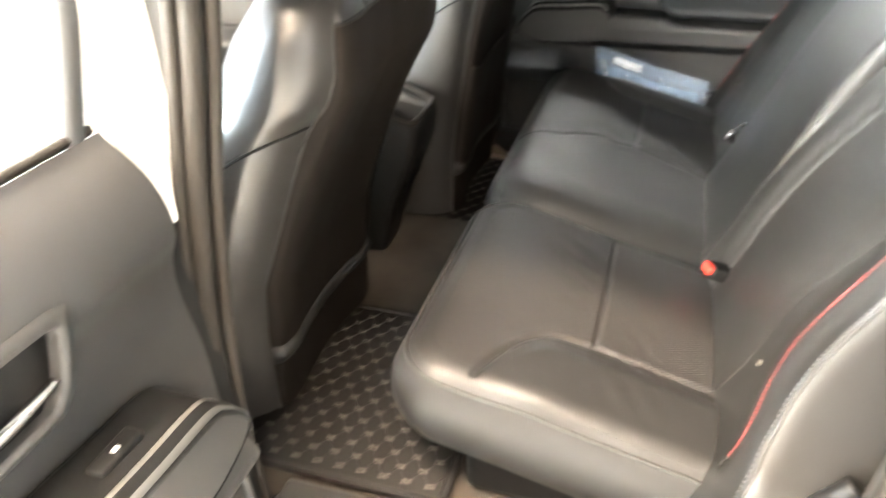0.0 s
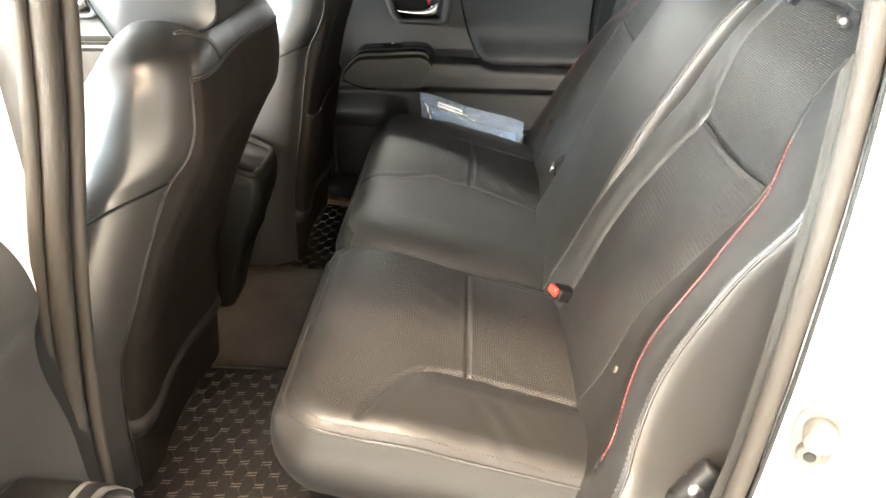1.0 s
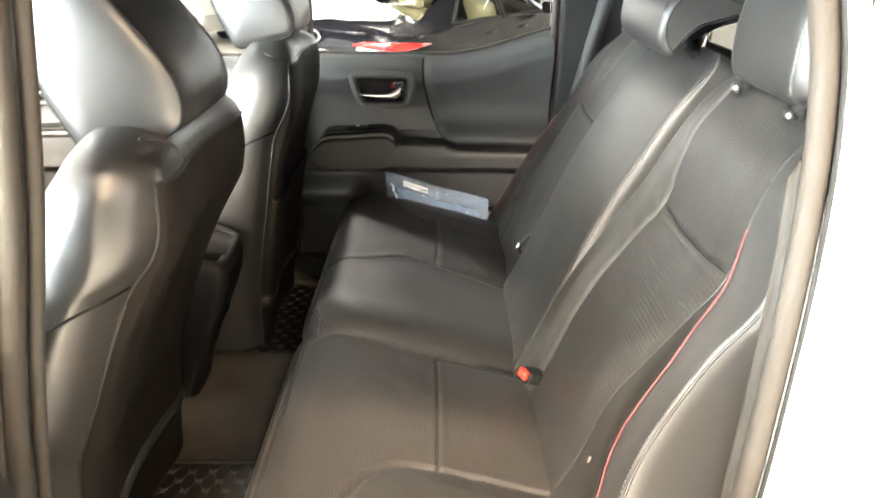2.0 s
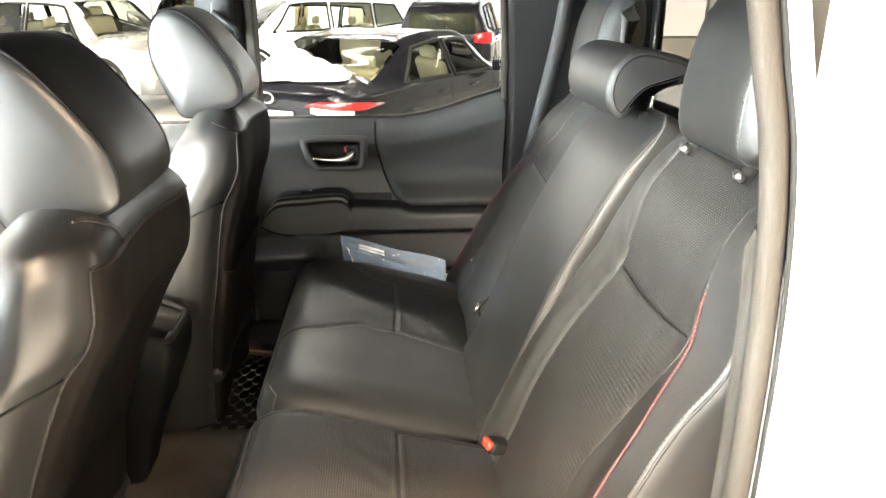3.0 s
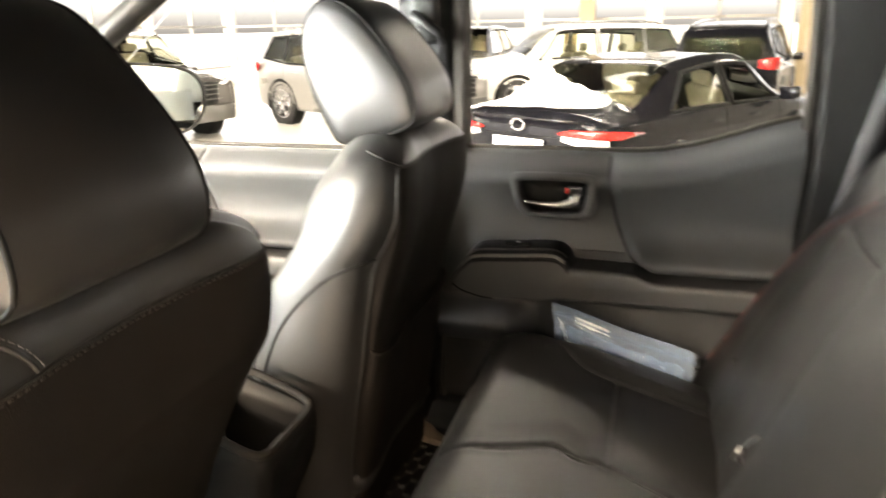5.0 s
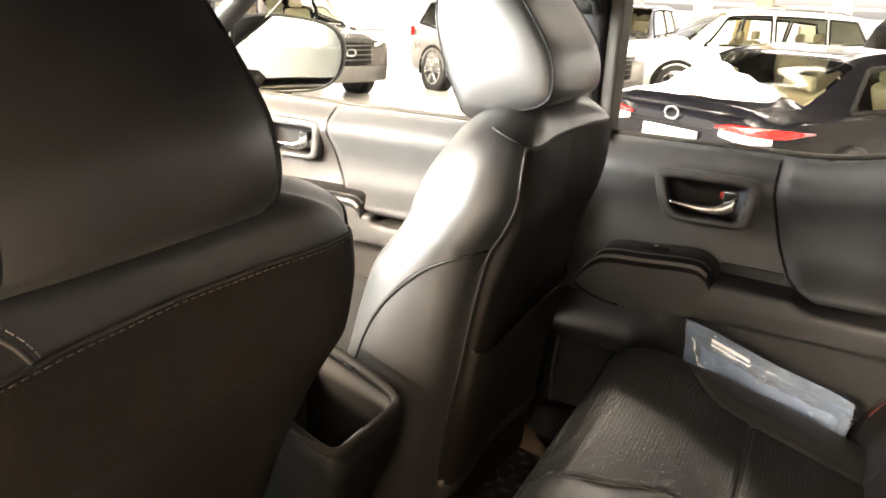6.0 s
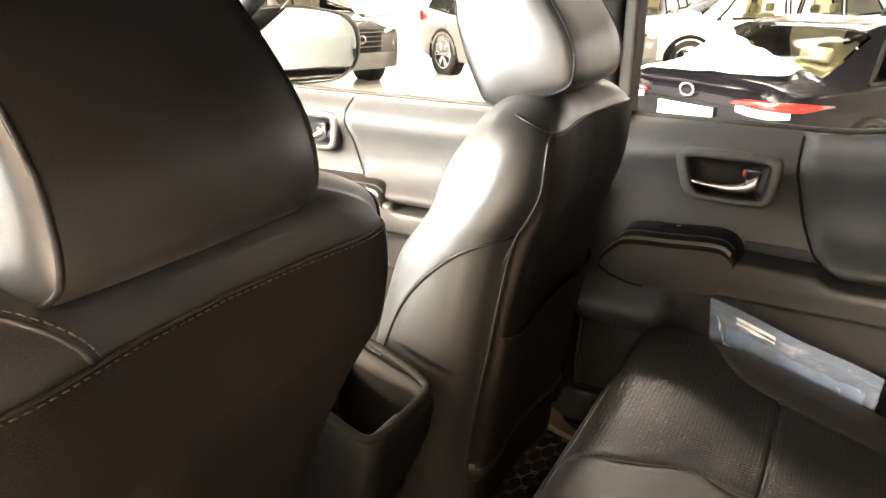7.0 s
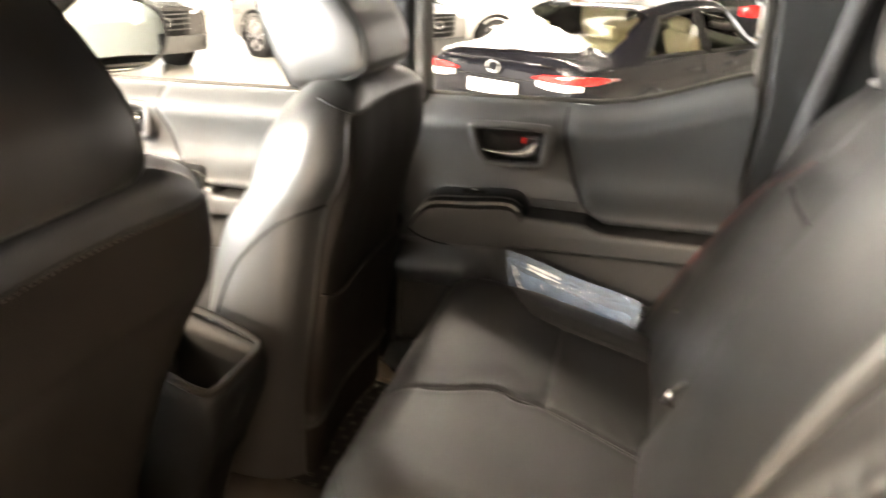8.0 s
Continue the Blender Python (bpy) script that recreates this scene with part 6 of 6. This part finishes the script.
def car(name, label, table, paint, at, wheel_r=0.36, axle=(-1.38, 1.42), rails=False, kind="suv"):
    c = thing(name, label, "car", at=at, group="parked cars")
    b = Body(table)
    if kind == "suv":
        wins = [((-2.05, 3.25), (-1.35, 3.10), (-1.35, 3.92), (-1.85, 3.92)), ((-1.28, 3.08), (-0.35, 3.06), (-0.35, 3.92), (-1.28, 3.92)), ((-0.27, 3.06), (0.98, 3.06), (0.52, 3.92), (-0.27, 3.92))]
        screens = [(0.55, 1.20)]
    else:
        wins = [((-1.42, 3.12), (-0.30, 3.08), (-0.30, 3.90), (-0.98, 3.86)), ((-0.20, 3.08), (0.95, 3.06), (0.40, 3.90), (-0.20, 3.90))]
        screens = [(-1.80, -1.16), (0.44, 1.14)]
    holes = wins + [((s0, 4.05), (s1, 4.05), (s1, 6.0), (s0, 6.0)) for s0, s1 in screens]
    body = part("body", b.skin(holes), paint, c, "", local=True)
    P = lambda nm, sh, mt, lab="", par=None: part(nm, sh, mt, par or c, lab, local=True)
    tyre, rim, back = wheel_shape(wheel_r)
    for x in axle:
        for s in (-1, 1):
            w = part("wheel", (moved(([(p[0], p[1], p[2]) for p in back[0]], back[1]), Matrix.Translation((x, s * 0.80, wheel_r)) @ Matrix.Rotation(0 if s < 0 else math.pi, 4, "Z"))), PLASTIC_DARK, c, "", local=True)
            m = Matrix.Translation((x, s * 0.835, wheel_r)) @ Matrix.Rotation(0 if s < 0 else math.pi, 4, "Z")
            part("tyre", moved(tyre, m), TYRE, w, "black tyre", local=True)
            part("rim", moved(rim, m), ALLOY, w, "silver alloy rim", local=True)
            arch = [(x + (wheel_r + 0.07) * math.cos(t), s * 0.905, wheel_r + (wheel_r + 0.05) * math.sin(t)) for t in np.linspace(-0.25, math.pi + 0.25, 24)]
            P("wheel_arch", tube(arch, 0.045, 8), PLASTIC_DARK if kind == "suv" else paint)
            liner = [(x + (wheel_r + 0.06) * math.cos(t), wheel_r + (wheel_r + 0.05) * math.sin(t)) for t in np.linspace(0, 2 * math.pi, 29)[:-1]]
            P("arch_liner", slab(np.array(liner), min(s * 0.70, s * 0.922), max(s * 0.70, s * 0.922), 0.004), PLASTIC_DARK)
    for s in (-1, 1):
        for w in wins:
            P("side_window", b.patch(w, 0.006, 8, s), CARGLASS, "tinted side window")
            edge = []
            for (sa, aa_), (sb, ab) in zip(w, w[1:] + w[:1]):
                edge += [b.at(sa + (sb - sa) * k / 8, aa_ + (ab - aa_) * k / 8) for k in range(8)]
            P("window_surround", tube([(q[0], s * (q[1] + 0.002), q[2]) for q in edge], 0.022, 6, closed=True), MATTBLACK)
        mx = 0.85
        P("wing_mirror", rbox(mx - 0.09, mx + 0.06, s * 1.02 - 0.10, s * 1.02 + 0.10, 0.98 if kind == "suv" else 0.93, 1.13 if kind == "suv" else 1.07, 0.035, 3), paint)
        for hx_ in ((-0.95, 0.2) if kind == "suv" else (-0.62, 0.25)):
            q = b.at(hx_, 2.72)
            P("door_handle", rbox(hx_ - 0.1, hx_ + 0.1, s * q[1] - 0.022, s * q[1] + 0.022, q[2] - 0.012, q[2] + 0.014, 0.008), paint)
        for xx in ((-1.31, -0.31, 0.95) if kind == "suv" else (-0.38, 0.93)):
            ln_ = [b.at(xx, a) for a in np.linspace(0.9, 3.0, 12)]
            P("door_gap", tube([(p[0], s * (p[1] + 0.001), p[2]) for p in ln_], 0.005, 5), PLASTIC_DARK)
        if rails:
            P("roof_rail", tube([(x, s * 0.60, z) for x, z in ((-1.75, 1.70), (-1.6, 1.76), (0.0, 1.785), (0.30, 1.70))], 0.018, 6), ALLOY)
    P("windscreen", b.across(*screens[-1], 4.05), CARGLASS, "raked windscreen")
    # cabin: dark tub with four seats and a dashboard
    zs = 0.62 if kind == "sedan" else 0.80
    P("cabin_floor", rbox(-1.75, 1.15, -0.82, 0.82, zs - 0.20, zs - 0.10, 0.0), MATTBLACK)
    P("dashboard", rbox(0.62, 1.10, -0.72, 0.72, zs - 0.1, zs + 0.30, 0.06), PLASTIC_DARK)
    P("parcel_shelf", rbox(-1.80, -1.30, -0.66, 0.66, zs + 0.22, zs + 0.30, 0.02), CABINCLOTH)
    for sx in (-1.22, 0.0):
        for sy in (-0.37, 0.37):
            seat = P("seat", moved(rbox(-0.09, 0.09, -0.24, 0.24, 0.0, 0.56, 0.06, 3), Matrix.Translation((sx, sy, zs - 0.12)) @ Matrix.Rotation(radians(-14), 4, "Y")), CABINCLOTH, "grey cloth seat")
            P("headrest", rbox(sx - 0.22, sx - 0.12, sy - 0.13, sy + 0.13, zs + 0.44, zs + 0.60, 0.04, 3), CABINCLOTH, "", seat)
    if kind == "suv":
        P("rear_window", ribbon([(-2.41, -0.62, 1.12, 1.50), (-2.43, -0.3, 1.12, 1.52), (-2.43, 0.3, 1.12, 1.52), (-2.41, 0.62, 1.12, 1.50)], 0.01), CARGLASS, "dark rear window")
        P("grille", ribbon([(2.36, -0.52, 0.62, 0.94), (2.42, -0.3, 0.60, 0.96), (2.44, 0.0, 0.60, 0.97), (2.42, 0.3, 0.60, 0.96), (2.36, 0.52, 0.62, 0.94)], 0.02), PLASTIC_DARK, "black grille")
        for z in (0.67, 0.75, 0.83, 0.90):
            P("grille_bar", ribbon([(2.38, -0.50, z, z + 0.018), (2.445, -0.28, z, z + 0.018), (2.462, 0.0, z, z + 0.018), (2.445, 0.28, z, z + 0.018), (2.38, 0.50, z, z + 0.018)], 0.012), SILVER)
        P("emblem", tube([(2.49, 0.085 * math.cos(t), 0.80 + 0.06 * math.sin(t)) for t in np.linspace(0, 2 * math.pi, 25)[:-1]], 0.012, 6, closed=True), CHROME, "plain chrome ring")
        P("bumper", ribbon([(2.15, -0.90, 0.34, 0.56), (2.36, -0.72, 0.33, 0.58), (2.44, -0.3, 0.32, 0.58), (2.44, 0.3, 0.32, 0.58), (2.36, 0.72, 0.33, 0.58), (2.15, 0.90, 0.34, 0.56)], 0.05), SILVER)
        for s in (-1, 1):
            P("headlight", ribbon([(2.37, s * 0.54, 0.82, 0.94), (2.33, s * 0.70, 0.82, 0.965), (2.20, s * 0.84, 0.85, 0.985), (2.02, s * 0.90, 0.92, 0.99)], 0.02), CLEARLENS, "clear headlight")
            P("tail_light", ribbon([(-2.41, s * 0.60, 0.98, 1.12), (-2.39, s * 0.78, 0.96, 1.16), (-2.30, s * 0.90, 0.96, 1.16), (-2.10, s * 0.935, 1.02, 1.13)], 0.02), REDLENS, "red tail light")
        P("plate", rbox(-2.445, -2.42, -0.16, 0.16, 0.72, 0.83, 0.004), PLATE)
    else:
        P("rear_window", b.across(-1.80, -1.16, 4.05), CARGLASS, "raked rear window")
        P("boot_gap", ribbon([(-2.455, -0.62, 0.842, 0.850), (-2.475, -0.3, 0.838, 0.846), (-2.48, 0.0, 0.838, 0.846), (-2.475, 0.3, 0.838, 0.846), (-2.455, 0.62, 0.842, 0.850)], 0.006), PLASTIC_DARK)
        P("boot_lip", ribbon([(-2.44, -0.62, 0.960, 0.99), (-2.47, -0.3, 0.970, 1.005), (-2.475, 0, 0.975, 1.01), (-2.47, 0.3, 0.970, 1.005), (-2.44, 0.62, 0.960, 0.99)], 0.03), paint)
        P("emblem", tube([(-2.492, 0.068 * math.cos(t), 0.928 + 0.048 * math.sin(t)) for t in np.linspace(0, 2 * math.pi, 25)[:-1]], 0.010, 6, closed=True), CHROME, "plain chrome ring")
        P("plate", rbox(-2.505, -2.48, -0.27, 0.27, 0.70, 0.815, 0.006), PLATE, "white plate without writing")
        P("bumper", ribbon([(-2.10, -0.93, 0.40, 0.72), (-2.34, -0.84, 0.40, 0.70), (-2.46, -0.5, 0.40, 0.68), (-2.47, 0.5, 0.40, 0.68), (-2.34, 0.84, 0.40, 0.70), (-2.10, 0.93, 0.40, 0.72)], 0.03), paint)
        for s in (-1, 1):
            P("tail_light", ribbon([(-2.462, s * 0.42, 0.868, 0.890), (-2.462, s * 0.55, 0.860, 0.918), (-2.452, s * 0.70, 0.852, 0.922), (-2.41, s * 0.82, 0.850, 0.922), (-2.30, s * 0.895, 0.852, 0.916), (-2.02, s * 0.93, 0.872, 0.890)], 0.03), REDLENS, "red tail light")
            P("reverse_light", ribbon([(-2.46, s * 0.46, 0.815, 0.862), (-2.462, s * 0.58, 0.795, 0.858), (-2.445, s * 0.73, 0.790, 0.850), (-2.38, s * 0.85, 0.805, 0.846)], 0.026), CLEARLENS, "clear lower lamp")
            P("headlight", ribbon([(2.36, s * 0.45, 0.66, 0.74), (2.30, s * 0.66, 0.68, 0.77), (2.10, s * 0.80, 0.72, 0.80)], 0.02), CLEARLENS)
    return c


def parked(x, y, heading):
    return Matrix.Translation((x, y, GROUND)) @ Matrix.Rotation(radians(heading), 4, "Z")


car("sedan", "shiny black saloon car with red tail lights, parked in the showroom", SEDAN, BLACKPAINT, parked(-0.163, 7.5, 61.2), 0.335, (-1.42, 1.40), kind="sedan")
car("suv", "grey off-road car parked sideways in the showroom", SUV, GREYPAINT, parked(-5.52, 11.95, -28.4), 0.39, (-1.40, 1.42), rails=True)
car("suv", "white sport utility car parked behind the black saloon", SUV, WHITEPAINT, parked(-2.1, 15.2, 206), 0.36, (-1.38, 1.42), rails=True)
car("suv", "dark grey sport utility car facing the truck", SUV, DARKPAINT, parked(-5.1, 18.1, -90), 0.38, (-1.38, 1.42))
car("suv", "black sport utility car seen from behind", SUV, BLACKPAINT, parked(1.25, 15.0, 78), 0.38, (-1.38, 1.42), rails=True)
car("suv", "dark grey sport utility car with chrome grille by the windows", SUV, DARKPAINT, parked(-9.63, 10.22, -22), 0.38, (-1.38, 1.42))

# white protective sheet over the saloon's boot and rear window
b_ = Body(SEDAN)
sh = thing("protective_sheet", "white plastic protective sheet draped over the car boot", "sheet", at=parked(-0.163, 7.5, 61.2) @ Matrix.Translation((-1.9, 0, 1.05)))
sv_, sf_ = [], []
ns, na = 30, 44
for i in range(ns + 1):
    for j in range(na + 1):
        w = -0.56 + 1.54 * j / na                      # +1 is the car's left flank
        reach = np.interp(w, [-0.56, -0.46, -0.2, 0.1, 0.5, 0.98], [0.36, 0.54, 0.66, 0.82, 1.06, 1.25])
        reach *= 1 + 0.010 * math.sin(j * 0.9) + 0.006 * math.sin(j * 2.1)
        start = np.interp(w, [-0.56, -0.4, 0.0, 0.98], [-2.12, -2.28, -2.36, -2.38])
        s = start + (i / ns) * (-2.38 + reach - start)
        p = b_.at(s, 6 - abs(w) * 2.25)
        lift = 0.028 + 0.003 * math.sin(i * 0.9 + j * 0.5) + 0.003 * math.sin(i * 1.7 - j * 0.8)
        sv_.append(tuple(parked(-0.163, 7.5, 61.2) @ Vector((p[0], p[1] * (1 if w >= 0 else -1), p[2] + lift))))
sf_ = [(i * (na + 1) + j, (i + 1) * (na + 1) + j, (i + 1) * (na + 1) + j + 1, i * (na + 1) + j + 1) for i in range(ns) for j in range(na)]
part("film", (sv_, sf_), SHEET, sh)

# ---------------------------------------------------------------- the showroom
RX0, RX1, RY0, RY1, RZ = -14.0, 13.0, -8.0, 21.0, 4.2
tagged(part("floor", ([(RX0 - 1, RY0 - 1, GROUND), (RX1 + 1, RY0 - 1, GROUND), (RX1 + 1, RY1 + 1, GROUND), (RX0 - 1, RY1 + 1, GROUND)], [(0, 1, 2, 3)]), TILE, None, smooth=False), "pale polished showroom floor", "floor", kind=STRUCT)
tagged(part("ceiling", rbox(RX0 - 0.2, RX1 + 0.2, RY0 - 0.2, RY1 + 0.2, RZ, RZ + 0.2, 0), CEILINGPAINT, None, smooth=False), "dark painted showroom ceiling", "ceiling", kind=STRUCT)


def window_wall(name, along, at, lo, hi, n, z0=-0.2, z1=3.6, glazed=True):
    """A wall with n tall openings; along 'x' or 'y'."""
    def box(a0, a1, b0, b1, z0_, z1_):
        return rbox(a0, a1, b0, b1, z0_, z1_, 0) if along == "x" else rbox(b0, b1, a0, a1, z0_, z1_, 0)
    w = (hi - lo) / n
    shapes = [box(lo, hi, at - 0.1, at + 0.1, GROUND, z0), box(lo, hi, at - 0.1, at + 0.1, z1, RZ)]
    for i in range(n + 1):
        c = lo + i * w
        shapes.append(box(max(lo, c - 0.18), min(hi, c + 0.18), at - 0.1, at + 0.1, z0, z1))
    tagged(part(name, join(*shapes), WALLPAINT, None, smooth=False), "white showroom wall with tall windows", "wall", kind=STRUCT)
    for i in range(n):
        a, b = lo + i * w + 0.18, lo + (i + 1) * w - 0.18
        wd = thing("window_%d" % (len([o for o in scene.objects if o.name.startswith("window_")]) + 1), "tall showroom window with metal frame", "window", kind=STRUCT)
        part("window_frame", join(box(a, a + 0.06, at - 0.05, at + 0.05, z0, z1), box(b - 0.06, b, at - 0.05, at + 0.05, z0, z1), box(a, b, at - 0.05, at + 0.05, z0, z0 + 0.06), box(a, b, at - 0.05, at + 0.05, z1 - 0.06, z1)), FRAMEMETAL, wd, smooth=False)
        part("mullion", box((a + b) / 2 - 0.04, (a + b) / 2 + 0.04, at - 0.04, at + 0.04, z0, z1), FRAMEMETAL, wd, smooth=False)
        part("transom", box(a, b, at - 0.04, at + 0.04, 1.05, 1.12), FRAMEMETAL, wd, smooth=False)


window_wall("wall_north", "x", RY1, RX0, RX1, 8)
window_wall("wall_west", "y", RX0, RY0, RY1, 7)
# two unseen closing walls, coloured darker to weaken bounce and reflections in the cab
tagged(part("wall_south", rbox(RX0, RX1, RY0 - 0.1, RY0 + 0.1, GROUND, RZ, 0), LOWBOUNCE, None, smooth=False), "unseen back wall of the showroom, darkened to cut bounced light", "wall", kind=STRUCT)
tagged(part("wall_east", rbox(RX1 - 0.1, RX1 + 0.1, RY0, RY1, GROUND, RZ, 0), LOWBOUNCE, None, smooth=False), "unseen showroom side wall, darkened to cut bounced light", "wall", kind=STRUCT)
# the shop front ahead of the truck's nose, with one wide window
tagged(part("wall_front", join(rbox(-5.75, -5.55, RY0, 0.6, GROUND, 0.5, 0), rbox(-5.75, -5.55, RY0, 0.6, 2.45, RZ, 0), rbox(-5.75, -5.55, RY0, -7.6, 0.5, 2.45, 0), rbox(-5.75, -5.55, 0.15, 0.6, 0.5, 2.45, 0)), WALLPAINT, None, smooth=False),
       "white shop front wall ahead of the truck", "wall", kind=STRUCT)
fw = thing("window_front", "wide shop front window with metal frame", "window", kind=STRUCT)
part("window_frame", join(rbox(-5.70, -5.60, -7.6, -7.53, 0.5, 2.45, 0), rbox(-5.70, -5.60, 0.08, 0.15, 0.5, 2.45, 0), rbox(-5.70, -5.60, -7.53, 0.08, 0.5, 0.57, 0), rbox(-5.70, -5.60, -7.53, 0.08, 2.38, 2.45, 0)), FRAMEMETAL, fw, smooth=False)
for x, y in ((-2.2, 19.6), (3.2, 19.6), (-8.5, 17.5)):
    tagged(part("column", rbox(x - 0.2, x + 0.2, y - 0.2, y + 0.2, GROUND, RZ, 0.02), COLUMNPAINT, None, smooth=False), "tan painted square showroom column", "column", group="columns", kind=STRUCT)
for x in (-12.2, -7.5, -0.9, 8.5):
    for y in (-6.4, -2.2, 4.4, 9.6, 15.0):
        cl = thing("ceiling_light", "long lit white ceiling light", "ceiling light", at=Matrix.Translation((x, y, RZ)), group="ceiling lights")
        part("housing", rbox(x - 1.3, x + 1.3, y - 0.22, y + 0.22, RZ - 0.07, RZ - 0.002, 0.01), FRAMEMETAL, cl, smooth=False)
        part("diffuser", rbox(x - 1.26, x + 1.26, y - 0.19, y + 0.19, RZ - 0.085, RZ - 0.071, 0), LAMPWHITE, cl, "lit white diffuser", smooth=False)
# paving outside, to the horizon
tagged(part("ground", ([(-600, -600, GROUND - 0.03), (600, -600, GROUND - 0.03), (600, 600, GROUND - 0.03), (-600, 600, GROUND - 0.03)], [(0, 1, 2, 3)]), surface("outside_paving", (0.62, 0.61, 0.59), 0.8, 0.1, 0.5, 0.2, 20), None, smooth=False), "pale paving outside the showroom", "ground", kind=STRUCT)
# truck bed behind the cab, seen through the rear window
tagged(part("truck_bed", join(rbox(0.62, 2.4, -0.94, -0.80, -0.45, 0.52, 0.04), rbox(0.62, 2.4, 0.80, 0.94, -0.45, 0.52, 0.04), rbox(0.62, 2.4, -0.8, 0.8, -0.15, -0.05, 0.0)), WHITEPAINT, None, smooth=True), "white truck bed behind the cab", "truck bed", kind=STRUCT)
for x in (-1.9, 1.6):
    for s in (-1, 1):
        tw = thing("truck_wheel", "black truck tyre on alloy wheel", "wheel", at=Matrix.Translation((x, s * 0.82, GROUND)), group="truck wheels")
        ty, rm_, bk_ = wheel_shape(0.39)
        mw = Matrix.Translation((x, s * 0.80, GROUND + 0.39)) @ Matrix.Rotation(0 if s < 0 else math.pi, 4, "Z")
        part("tyre", moved(ty, mw), TYRE, tw)
        part("rim", moved(join(rm_, bk_), mw), ALLOY, tw)
